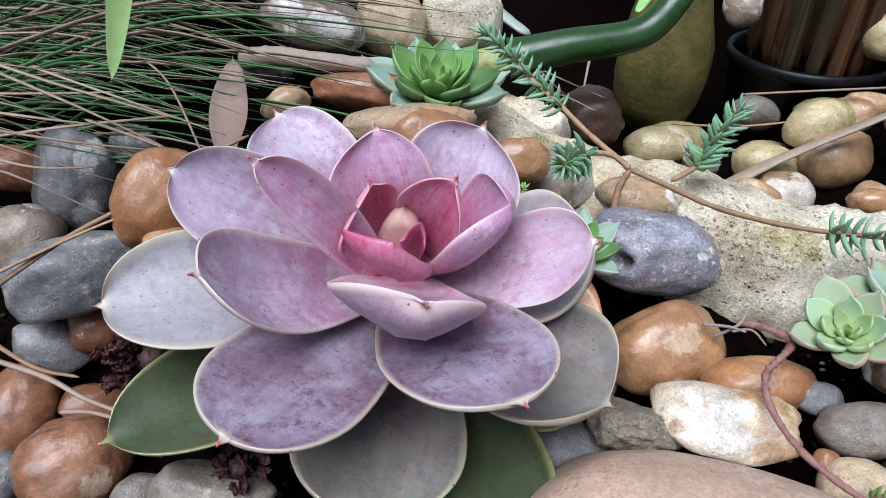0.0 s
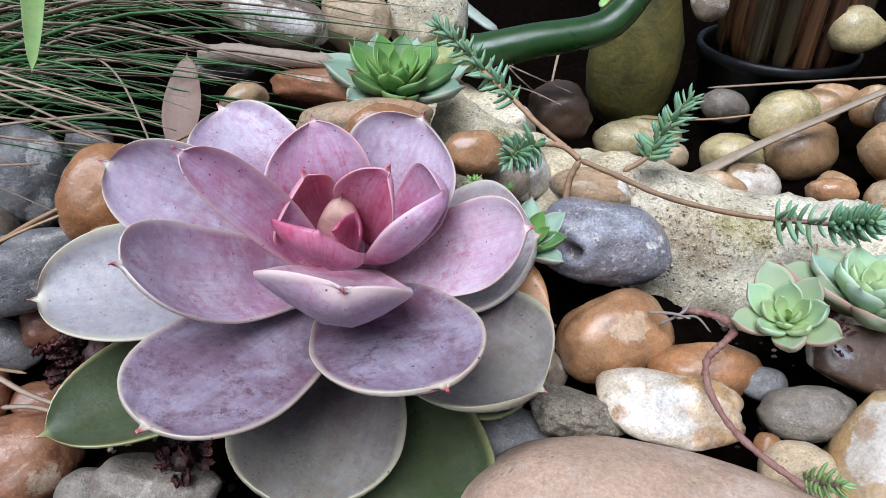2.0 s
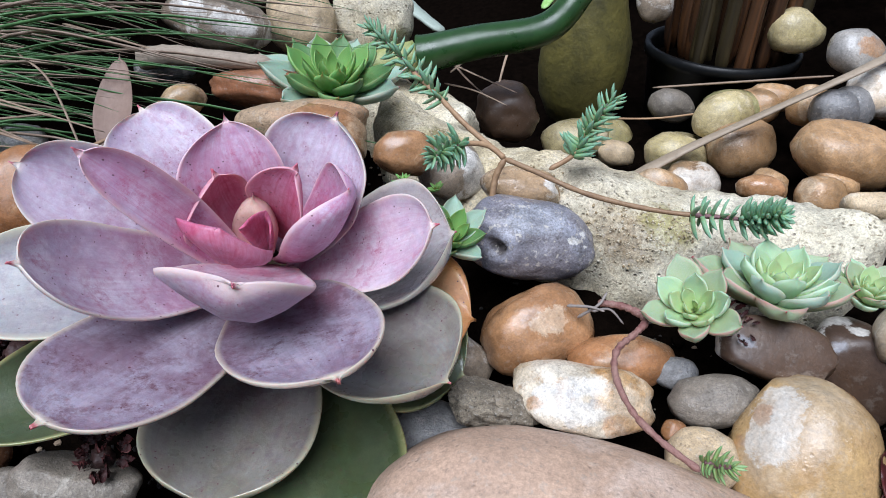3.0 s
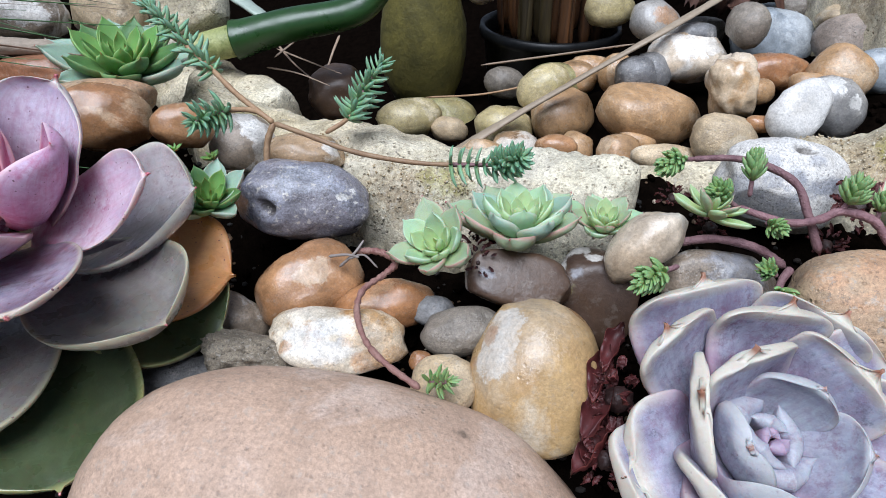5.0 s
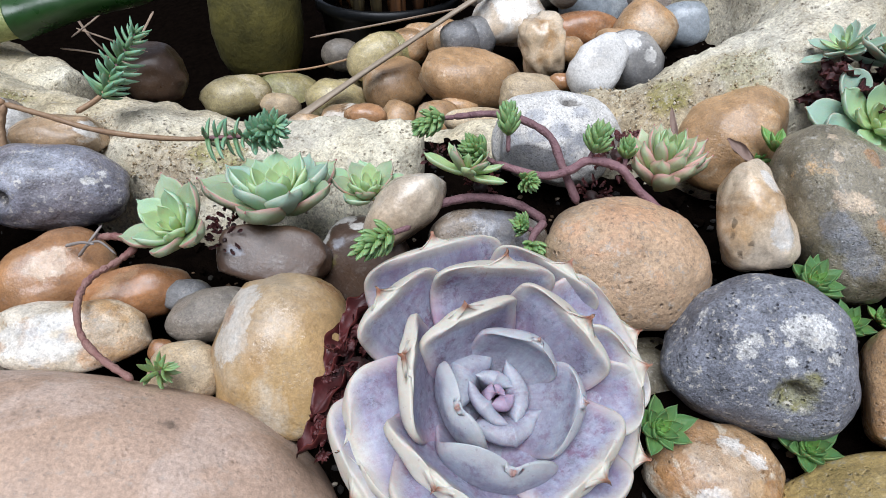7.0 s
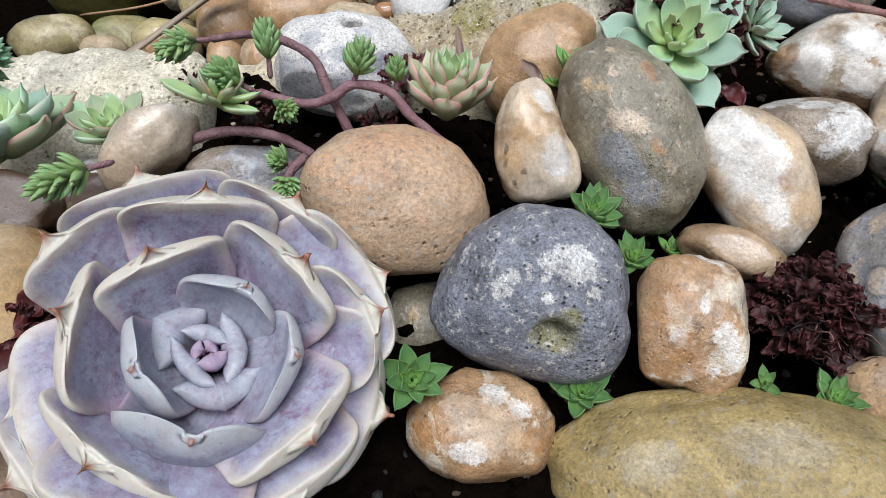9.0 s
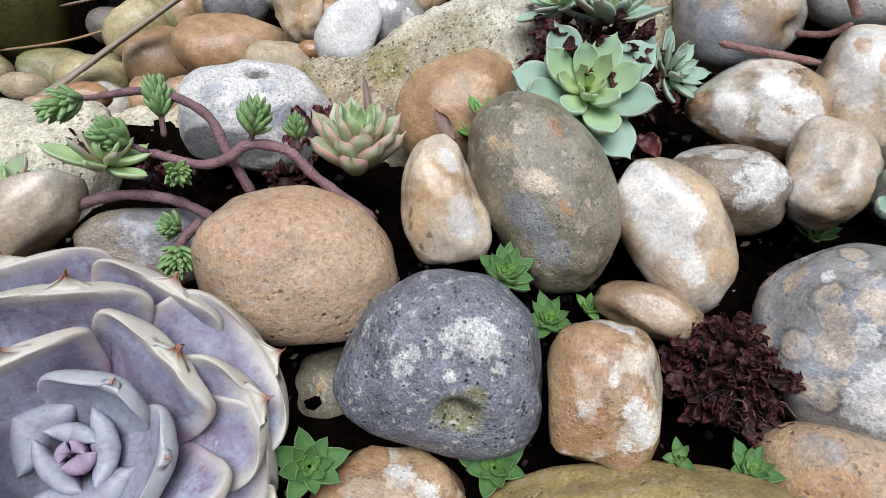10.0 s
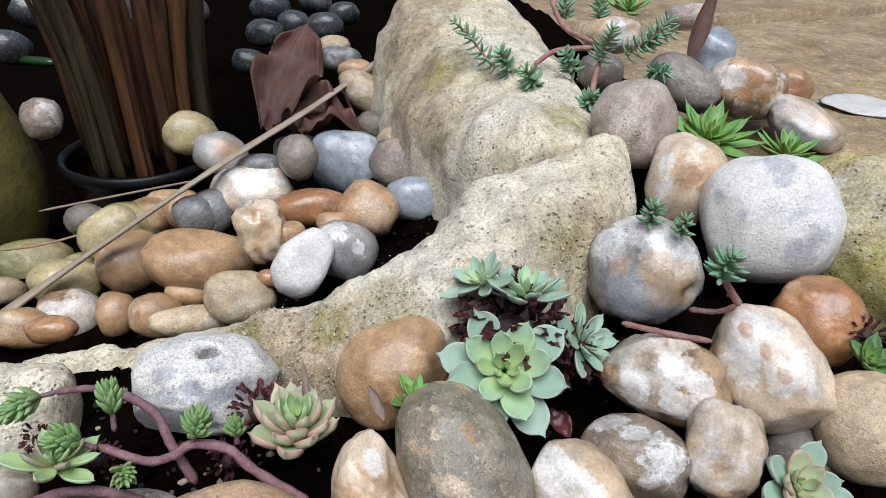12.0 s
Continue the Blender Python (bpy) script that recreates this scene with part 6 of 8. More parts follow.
cup_leaf(pink, (-0.0149, 0.1438, 0.0818), (-0.0619, 0.1036, 0.0974), (-0.0837, 0.1136, 0.1004), (-0.0712, 0.1194, 0.1081), "pinkpale", label="pale lilac-grey lower leaf", **PINK_SHAPE | {"cup": 0.2})
cup_leaf(pink, (-0.0130, 0.1411, 0.0829), (-0.0172, 0.0855, 0.0937), (-0.0419, 0.0727, 0.1025), (-0.0497, 0.0857, 0.1042), "pinkdark", **PINK_SHAPE | {"cup": 0.1})
cup_leaf(pink, (-0.0093, 0.1410, 0.0825), (0.0243, 0.0966, 0.1048), (0.0160, 0.0787, 0.1057), (-0.0099, 0.0876, 0.1013), "pinkdark", **PINK_SHAPE | {"cup": 0.1})
cup_leaf(pink, (-0.0146, 0.1441, 0.0861), (-0.0561, 0.1158, 0.1204), (-0.0674, 0.1349, 0.1266), (-0.0465, 0.1262, 0.1319), "pink", **PINK_SHAPE | {"cup": 0.25})
cup_leaf(pink, (-0.0137, 0.1408, 0.0871), (-0.0378, 0.0954, 0.1121), (-0.0492, 0.0956, 0.1244), (-0.0493, 0.1099, 0.1247), "pink", **PINK_SHAPE | {"cup": 0.4})
cup_leaf(pink, (-0.0135, 0.1456, 0.0886), (-0.0465, 0.1410, 0.1297), (-0.0485, 0.1695, 0.1259), (-0.0242, 0.1534, 0.1273), "pink", **PINK_SHAPE | {"cup": 0.25})
cup_leaf(pink, (-0.0081, 0.1463, 0.0882), (-0.0082, 0.1500, 0.1275), (0.0115, 0.1528, 0.1302), (0.0171, 0.1361, 0.1240), "pink", **PINK_SHAPE | {"cup": 0.3})
cup_leaf(pink, (-0.0067, 0.1428, 0.0859), (0.0284, 0.1327, 0.1161), (0.0375, 0.1214, 0.1144), (0.0233, 0.1164, 0.0984), "pinkrose", **PINK_SHAPE | {"cup": 0.3})
cup_leaf(pink, (-0.0135, 0.1350, 0.0870), (-0.0338, 0.1131, 0.1260), (-0.0402, 0.1161, 0.1393), (-0.0285, 0.1207, 0.1341), "pinkmid", **PINK_SHAPE | {"cup": 0.3, "least": 0.08, "base": 0.45})
cup_leaf(pink, (-0.0116, 0.1444, 0.0954), (-0.0272, 0.1356, 0.1237), (-0.0174, 0.1477, 0.1326), (-0.0028, 0.1417, 0.1217), "pinkmid", **PINK_SHAPE | {"cup": 0.3, "peak": 0.58, "blunt": 2.0})
big_leaf(pink, "leaf", (-0.0061, 0.1403, 0.0925), (0.0158, 0.1246, 0.1230), 0.032, "pinkmid", PINK_AXIS, cup=1.3, curl=0.7, nu=30, nk=26, thick=0.09)
cup_leaf(pink, (-0.0099, 0.1382, 0.0901), (0.0093, 0.1008, 0.1119), (-0.0032, 0.0869, 0.1240), (-0.0237, 0.1010, 0.1179), "pinkrose", **PINK_SHAPE | {"cup": 0.2, "keel": 0.36})
cup_leaf(pink, (-0.0057, 0.1414, 0.0970), (-0.0112, 0.1336, 0.1184), (0.0036, 0.1289, 0.1276), (0.0042, 0.1239, 0.1203), "pinkin", **PINK_SHAPE | {"cup": 0.35, "peak": 0.6, "blunt": 1.9})
cup_leaf(pink, (-0.0125, 0.1370, 0.0975), (-0.0214, 0.1242, 0.1191), (-0.0180, 0.1316, 0.1252), (-0.0133, 0.1358, 0.1139), "pinkin", **PINK_SHAPE | {"cup": 0.45, "peak": 0.62, "blunt": 2.0, "base": 0.6})
fold_leaf(pink, (-0.0115, 0.1097, 0.1093), (-0.0021, 0.1171, 0.1106), (-0.0105, 0.1074, 0.1236), (-0.0232, 0.1158, 0.1218), 0.0022, "pinkin", belly=0.0025)
fold_leaf(pink, (-0.0085, 0.1330, 0.0960), (-0.0104, 0.1163, 0.1163), (-0.0050, 0.1260, 0.1167), (-0.0044, 0.1229, 0.1103), 0.0014, "pinkin", belly=0.001)
big_leaf(pink, "leaf", (-0.0118, 0.1350, 0.0985), (-0.0096, 0.1329, 0.1171), 0.0125, "heart", PINK_AXIS, cup=0.5, curl=0.35, thick=0.34, puff=0.9, base=0.8, peak=0.45, blunt=1.5, tip=0.12, spike=0.12, nu=18, nk=16)
tube("stem", [(-0.0110, 0.1447, 0.0828), (-0.0125, 0.1492, 0.0685), (-0.0150, 0.1567, 0.0448)], 0.007, 0.009, "stembrown", pink)

# ---- large lavender rosette ----
LAV_AXIS = (0.0200, -0.4999, 0.8658)
lavender = thing("echeveria", (0.1813, 0.0745, 0.0309), "lavender-blue echeveria rosette with thick wavy cream rims", "succulent")
LAV_SHAPE = dict(ridge=0.0006, peak=0.74, blunt=2.9, cup=0.10, thick=0.10, rim=0.8, square=0.72, puff=0.55, mucro=0.0036, spike=0.0042, pinch=1.9, recurve=0.28, rimw=0.0055, wave=0.085, least=0.25, most=0.009)
LAV_INNER = dict(ridge=0.0007, peak=0.66, blunt=2.0, cup=0.2, thick=0.12, rim=0.8, puff=0.55, mucro=0.0012, spike=0.0016, pinch=1.6, recurve=0.2, rimw=0.0045, wave=0.07, least=0.2, most=0.006, base=0.6)
cup_leaf(lavender, (0.1819, 0.0649, 0.0471), (0.1619, 0.0317, 0.0457), (0.1434, 0.0415, 0.0570), (0.1473, 0.0638, 0.0645), "lav", **LAV_SHAPE)
cup_leaf(lavender, (0.1819, 0.0649, 0.0471), (0.1853, 0.0247, 0.0532), (0.1636, 0.0205, 0.0616), (0.1529, 0.0415, 0.0637), "lav", **LAV_SHAPE)
cup_leaf(lavender, (0.1819, 0.0649, 0.0471), (0.2069, 0.0361, 0.0540), (0.1911, 0.0193, 0.0527), (0.1699, 0.0282, 0.0503), "lav", **LAV_SHAPE)
cup_leaf(lavender, (0.1839, 0.0634, 0.0468), (0.2159, 0.0440, 0.0627), (0.2154, 0.0350, 0.0507), (0.1982, 0.0263, 0.0467), "lav", **LAV_SHAPE)
cup_leaf(lavender, (0.1844, 0.0650, 0.0477), (0.2122, 0.0701, 0.0801), (0.2240, 0.0599, 0.0687), (0.2192, 0.0451, 0.0585), "lav", **LAV_SHAPE)
cup_leaf(lavender, (0.1794, 0.0644, 0.0475), (0.1594, 0.0370, 0.0560), (0.1434, 0.0514, 0.0624), (0.1516, 0.0655, 0.0721), "lav", **LAV_SHAPE)
cup_leaf(lavender, (0.1837, 0.0662, 0.0484), (0.1909, 0.0860, 0.0780), (0.2075, 0.0716, 0.0865), (0.2136, 0.0654, 0.0725), "lav", **LAV_SHAPE)
cup_leaf(lavender, (0.1803, 0.0663, 0.0486), (0.1530, 0.0699, 0.0779), (0.1589, 0.0732, 0.0880), (0.1752, 0.0785, 0.0846), "lav", **LAV_SHAPE)
cup_leaf(lavender, (0.1816, 0.0668, 0.0488), (0.1585, 0.0875, 0.0799), (0.1773, 0.0890, 0.0894), (0.1958, 0.0895, 0.0813), "lav", **LAV_SHAPE)
cup_leaf(lavender, (0.1844, 0.0656, 0.0453), (0.2058, 0.0577, 0.0776), (0.2182, 0.0467, 0.0706), (0.2073, 0.0391, 0.0567), "lav", **LAV_SHAPE | {"cup": 0.3})
cup_leaf(lavender, (0.1828, 0.0627, 0.0557), (0.1714, 0.0737, 0.0806), (0.1903, 0.0709, 0.0932), (0.2019, 0.0701, 0.0788), "lav", **LAV_SHAPE | {"cup": 0.05})
cup_leaf(lavender, (0.1843, 0.0635, 0.0515), (0.1907, 0.0715, 0.0774), (0.2051, 0.0551, 0.0825), (0.2068, 0.0480, 0.0681), "lav", **LAV_SHAPE | {"cup": 0.12})
cup_leaf(lavender, (0.1833, 0.0608, 0.0499), (0.2067, 0.0441, 0.0618), (0.1977, 0.0268, 0.0616), (0.1802, 0.0308, 0.0559), "lav", **LAV_SHAPE)
cup_leaf(lavender, (0.1801, 0.0613, 0.0503), (0.1748, 0.0306, 0.0534), (0.1602, 0.0325, 0.0673), (0.1555, 0.0522, 0.0675), "lav", **LAV_SHAPE)
cup_leaf(lavender, (0.1797, 0.0635, 0.0516), (0.1618, 0.0466, 0.0629), (0.1603, 0.0562, 0.0830), (0.1678, 0.0697, 0.0801), "lav", **LAV_SHAPE | {"cup": 0.1})
cup_leaf(lavender, (0.1813, 0.0647, 0.0523), (0.1656, 0.0612, 0.0754), (0.1772, 0.0630, 0.0870), (0.1915, 0.0666, 0.0795), "lav", **LAV_SHAPE)
cup_leaf(lavender, (0.1814, 0.0586, 0.0533), (0.1897, 0.0356, 0.0568), (0.1773, 0.0321, 0.0662), (0.1641, 0.0463, 0.0636), "lavin", **LAV_INNER | {"cup": 0.45})
cup_leaf(lavender, (0.1843, 0.0597, 0.0539), (0.1983, 0.0553, 0.0694), (0.1989, 0.0418, 0.0696), (0.1868, 0.0401, 0.0560), "lavin", **LAV_INNER | {"cup": 0.2})
cup_leaf(lavender, (0.1796, 0.0602, 0.0543), (0.1752, 0.0439, 0.0589), (0.1698, 0.0470, 0.0725), (0.1709, 0.0609, 0.0727), "lavin", **LAV_INNER | {"cup": 0.3})
cup_leaf(lavender, (0.1841, 0.0619, 0.0552), (0.1792, 0.0649, 0.0716), (0.1931, 0.0558, 0.0778), (0.1947, 0.0550, 0.0620), "lavin", **LAV_INNER)
fold_leaf(lavender, (0.1822, 0.0597, 0.0522), (0.1928, 0.0498, 0.0615), (0.1833, 0.0421, 0.0577), (0.1740, 0.0503, 0.0622), 0.0056, "lavin")
fold_leaf(lavender, (0.1807, 0.0626, 0.0540), (0.1731, 0.0524, 0.0630), (0.1728, 0.0633, 0.0700), (0.1860, 0.0630, 0.0688), 0.007, "lavin")
fold_leaf(lavender, (0.1840, 0.0609, 0.0529), (0.1863, 0.0614, 0.0686), (0.1908, 0.0522, 0.0641), (0.1838, 0.0469, 0.0603), 0.0052, "lavin")
fold_leaf(lavender, (0.1804, 0.0604, 0.0527), (0.1838, 0.0468, 0.0607), (0.1765, 0.0505, 0.0639), (0.1768, 0.0587, 0.0677), 0.0044, "lavin")
fold_leaf(lavender, (0.1828, 0.0630, 0.0541), (0.1776, 0.0585, 0.0676), (0.1844, 0.0581, 0.0683), (0.1867, 0.0538, 0.0647), 0.0042, "lavin")
fold_leaf(lavender, (0.1825, 0.0597, 0.0522), (0.1865, 0.0531, 0.0645), (0.1836, 0.0492, 0.0635), (0.1797, 0.0522, 0.0641), 0.004, "lavheart")
fold_leaf(lavender, (0.1801, 0.0615, 0.0533), (0.1799, 0.0524, 0.0642), (0.1794, 0.0542, 0.0662), (0.1819, 0.0561, 0.0663), 0.0034, "lavheart")
fold_leaf(lavender, (0.1839, 0.0622, 0.0536), (0.1819, 0.0564, 0.0660), (0.1839, 0.0549, 0.0660), (0.1842, 0.0531, 0.0640), 0.0034, "lavheart")
tube("stem", [(0.1817, 0.0645, 0.0483), (0.1814, 0.0720, 0.0353), (0.1809, 0.0845, 0.0136)], 0.006, 0.008, "stembrown", lavender)

# ---- small rosettes ----
rosette("sempervivum", "bright green rosette with blue-green outer leaves", (-0.0032, 0.2550, 0.0927), (0.1005, -0.1556, 0.9827), 0.0300, 30, ['fresh', 'fresh', 'deep', 'bluegreen'], 1, width=0.54, tip=0.1, peak=0.55, blunt=1.8, thick=0.15)
rosette("echeveria_offset", "mint green rosette leaning out of the soil", (0.1130, 0.1286, 0.0751), (-0.4143, -0.2828, 0.8651), 0.0150, 17, ['mintin', 'mintin', 'mint', 'redmint'], 2, open_=0.74, width=0.6, thick=0.2, tip=0.1, blunt=2.1, peak=0.58, cup=0.55)
rosette("echeveria_offset", "mint green rosette with pink leaf tips by the edging rock", (0.1408, 0.1366, 0.0726), (0.0180, 0.0881, 0.9959), 0.0206, 28, ['mintin', 'mintin', 'mint', 'bluegreen', 'redmint'], 3, width=0.62, tip=0.1, open_=0.84, cup=0.7, thick=0.17, blunt=2.2, peak=0.6)
rosette("echeveria_offset", "small lime-mint rosette by the edging rock", (0.1693, 0.1361, 0.0725), (-0.0201, -0.0951, 0.9953), 0.0128, 20, ['mintin', 'mintin', 'redmint', 'mint'], 4, width=0.62, open_=0.8, blunt=2.1, peak=0.58)
rosette("echeveria_offset", "yellow-green rosette half hidden by sedum shoots", (0.1972, 0.1215, 0.0848), (0.3405, 0.0768, 0.9371), 0.0117, 16, ['mintin', 'redmint', 'mintin'], 5, width=0.42, thick=0.2, blunt=1.7)
rosette("echeveria_offset", "green rosette with pink leaf edges", (0.2589, 0.1103, 0.0769), (0.0239, -0.1213, 0.9923), 0.0158, 26, ['mintin', 'mauvemint', 'mauvemint', 'mauvemint'], 6, width=0.46, open_=0.56, thick=0.24, tip=0.12, blunt=1.7, peak=0.6, cup=0.6, tall=1.5, size_in=0.4)
rosette("echeveria_offset", "blue-green open rosette amid dry dark leaves", (0.3200, 0.0939, 0.0938), (-0.3323, -0.5151, 0.7901), 0.0190, 21, ['mintin', 'mint', 'bluegreen'], 7, width=0.56, open_=1.02, thick=0.17, blunt=2.4, peak=0.66)
rosette("echeveria_offset", "blue-green rosette leaning sideways", (0.3484, 0.0939, 0.0954), (0.3315, -0.6574, 0.6767), 0.0130, 20, ['bluegreen'], 8, width=0.42)
rosette("echeveria_offset", "blue-green rosette behind dry leaves", (0.3343, 0.1067, 0.1087), (0.1647, 0.1700, 0.9716), 0.0143, 20, ['mint', 'bluegreen'], 9, width=0.4)
rosette("echeveria_offset", "pale green rosette against the edging rock", (0.3252, 0.1173, 0.1104), (-0.5048, 0.1760, 0.8451), 0.0112, 16, ['mint', 'bluegreen'], 10, width=0.42)
rosette("sempervivum", "small dark green rosette between cobbles", (0.2789, 0.0616, 0.0679), (-0.0709, -0.3344, 0.9398), 0.0083, 22, ['fresh', 'deep', 'deep'], 11, width=0.62, open_=0.68, cup=1.1, thick=0.16, tip=0.1, peak=0.42, blunt=1.35)
rosette("sempervivum", "small fresh green rosette between cobbles", (0.2871, 0.0524, 0.0576), (-0.1639, -0.2949, 0.9414), 0.0071, 18, ['fresh', 'deep', 'deep'], 12, width=0.62, open_=0.68, cup=1.1, thick=0.16, tip=0.1, peak=0.42, blunt=1.35)
rosette("sempervivum", "tiny green rosette between cobbles", (0.3003, 0.0530, 0.0558), (0.1171, -0.1474, 0.9821), 0.0051, 14, ['fresh'], 13, width=0.62, open_=0.8, cup=1.1, thick=0.16, tip=0.1, peak=0.42, blunt=1.35)
rosette("sempervivum", "small dark green rosette by the lavender echeveria", (0.2229, 0.0440, 0.0478), (-0.0316, -0.5030, 0.8637), 0.0086, 20, ['fresh', 'deep', 'deep'], 14, width=0.62, open_=0.68, cup=1.1, thick=0.16, tip=0.1, peak=0.42, blunt=1.35)
rosette("sempervivum", "small green rosette in the soil", (0.2618, 0.0312, 0.0398), (-0.1639, -0.2949, 0.9414), 0.0083, 20, ['fresh', 'deep', 'deep'], 15, width=0.62, open_=0.68, cup=1.1, thick=0.16, tip=0.1, peak=0.42, blunt=1.35)
rosette("sempervivum", "small green rosette in the soil", (0.3065, 0.0025, 0.0508), (-0.1213, -0.1966, 0.9730), 0.0068, 18, ['fresh', 'deep', 'deep'], 16, width=0.62, open_=0.68, cup=1.1, thick=0.16, tip=0.1, peak=0.42, blunt=1.35)
rosette("sempervivum", "tiny green rosette under the dried head", (0.2935, 0.0105, 0.0535), (-0.3833, -0.2803, 0.8801), 0.0044, 10, ['deep'], 17, width=0.62, open_=0.8, cup=1.1, thick=0.16, tip=0.1, peak=0.42, blunt=1.35)
rosette("sempervivum", "tiny green rosette behind the olive cobble", (0.2932, 0.1081, 0.0803), (0.1603, -0.0844, 0.9834), 0.0056, 10, ['fresh'], 18, width=0.62, open_=0.8, cup=1.1, thick=0.16, tip=0.1, peak=0.42, blunt=1.35)
rosette("sempervivum", "tiny dark green rosette between stones", (0.3685, 0.0443, 0.0651), (-0.0957, -0.1381, 0.9858), 0.0063, 12, ['deep'], 19, width=0.62, open_=0.8, cup=1.1, thick=0.16, tip=0.1, peak=0.42, blunt=1.35)
rosette("sempervivum", "bright green pointed rosette by the paving", (0.4577, 0.1528, 0.1265), (-0.0499, -0.2510, 0.9667), 0.0223, 26, ['fresh', 'fresh'], 20, width=0.34, tip=0.16, peak=0.45, blunt=1.4)
rosette("sempervivum", "bright green low rosette by the paving", (0.4834, 0.1311, 0.1240), (0.0634, -0.0284, 0.9976), 0.0159, 18, ['fresh'], 21, width=0.34, peak=0.45, blunt=1.4)
rosette("echeveria_offset", "blue-green rosette with pink leaf edges", (0.3752, 0.0308, 0.0825), (-0.1992, -0.4396, 0.8758), 0.0131, 16, ['redmint', 'mauvemint', 'bluegreen'], 22, width=0.58, thick=0.2, open_=0.8)
rosette("sempervivum", "small green rosette at the edge of the bed", (0.4230, 0.0463, 0.0975), (-0.2001, -0.3267, 0.9237), 0.0087, 14, ['fresh', 'deep', 'deep'], 23, width=0.62, open_=0.68, cup=1.1, thick=0.16, tip=0.1, peak=0.42, blunt=1.35)
rosette("sempervivum", "small green rosette behind the olive cobble", (0.2934, 0.1012, 0.0878), (0.2327, -0.1440, 0.9618), 0.0078, 12, ['fresh'], 24, width=0.62, open_=0.8, cup=1.1, thick=0.16, tip=0.1, peak=0.42, blunt=1.35)
rosette("sempervivum", "bright green rosette in the back corner", (0.5324, 0.2963, 0.1528), (-0.0772, -0.0817, 0.9937), 0.0157, 14, ['fresh'], 25, width=0.42, peak=0.45, blunt=1.4)
rosette("sempervivum", "bluish green rosette beside the pink one", (0.0410, 0.1573, 0.0819), (0.1444, -0.3057, 0.9411), 0.0150, 18, ['fresh', 'fresh', 'deep', 'bluegreen'], 26, width=0.6, peak=0.5, blunt=1.8, open_=0.75, cup=1.0)
rosette("sempervivum", "tiny lime rosette in the soil", (0.0389, 0.1870, 0.0849), (0.0115, 0.0569, 0.9983), 0.0036, 10, ['fresh'], 27, width=0.62, open_=0.8, cup=1.1, thick=0.16, tip=0.1, peak=0.42, blunt=1.35)
rosette("sempervivum", "tiny lime tuft behind the rosette", (0.0271, 0.1864, 0.0895), (0.0000, 0.0697, 0.9976), 0.0038, 10, ['fresh'], 28, width=0.4, peak=0.45, blunt=1.4)

# ---- sedum shoots ----
sedum_a = thing("sedum", (0.0585, 0.1816, 0.0842), "blue-green sedum trailing over the edging rock", "sedum", "sedum plants")
tube("stem", [(0.0581, 0.1817, 0.0826), (0.0594, 0.1850, 0.0909), (0.0625, 0.1865, 0.0974)], 0.0013, 0.0011, "stembrown", sedum_a, "", knots=0.15)
tube("stem", [(0.0625, 0.1865, 0.0974), (0.0733, 0.1820, 0.0942), (0.0900, 0.1750, 0.0893), (0.1129, 0.1681, 0.0864), (0.1378, 0.1610, 0.0872)], 0.001, 0.0008, "stembrown", sedum_a, "", knots=0.15)
tube("stem", [(0.0625, 0.1865, 0.0974), (0.0569, 0.1891, 0.1011), (0.0500, 0.1880, 0.1027), (0.0446, 0.1865, 0.1026)], 0.0011, 0.0008, "stembrown", sedum_a, "", knots=0.15)
tube("stem", [(0.0586, 0.1891, 0.0999), (0.0491, 0.1987, 0.1052), (0.0400, 0.2110, 0.1109), (0.0304, 0.2229, 0.1160)], 0.0011, 0.0008, "stembrown", sedum_a, "", knots=0.15)
tube("stem", [(0.0800, 0.1932, 0.0891), (0.0888, 0.1966, 0.0930), (0.0951, 0.2019, 0.1004)], 0.001, 0.0008, "stembrown", sedum_a, "")
sprig(sedum_a, [(0.0473, 0.1872, 0.1027), (0.0418, 0.1824, 0.1031), (0.0382, 0.1764, 0.1040)], 0.0078, "needle", 1, turns=12, spread=1.2)
sprig(sedum_a, [(0.0415, 0.2088, 0.1100), (0.0315, 0.2227, 0.1160), (0.0217, 0.2356, 0.1223), (0.0150, 0.2434, 0.1259)], 0.0072, "needle", 2, turns=20)
sprig(sedum_a, [(0.0892, 0.1965, 0.0930), (0.0951, 0.2019, 0.1004), (0.1037, 0.2070, 0.1099)], 0.0082, "needle", 3, turns=15)
sprig(sedum_a, [(0.1228, 0.1641, 0.0872), (0.1301, 0.1626, 0.0872), (0.1365, 0.1594, 0.0881)], 0.008, "needle", 4, turns=6, spread=2.0)
sprig(sedum_a, [(0.1376, 0.1601, 0.0877), (0.1418, 0.1563, 0.0906), (0.1442, 0.1523, 0.0943)], 0.0072, "needle", 5, turns=18, spread=1.1, width=0.3)
sedum_b = thing("sedum", (0.2296, 0.1116, 0.0739), "lime-green sedum with creeping mauve stems", "sedum", "sedum plants")
tube("stem", [(0.1991, 0.1410, 0.0944), (0.2093, 0.1350, 0.0968), (0.2170, 0.1283, 0.0969), (0.2236, 0.1207, 0.0938), (0.2258, 0.1146, 0.0865), (0.2296, 0.1087, 0.0754)], 0.001, 0.0014, "stem", sedum_b, "", knots=0.12)
tube("stem", [(0.2076, 0.1243, 0.0851), (0.2187, 0.1138, 0.0846), (0.2258, 0.1098, 0.0874), (0.2309, 0.1084, 0.0906), (0.2392, 0.1043, 0.0891), (0.2448, 0.0998, 0.0823), (0.2572, 0.0920, 0.0709)], 0.0012, 0.0014, "stem", sedum_b, "", knots=0.12)
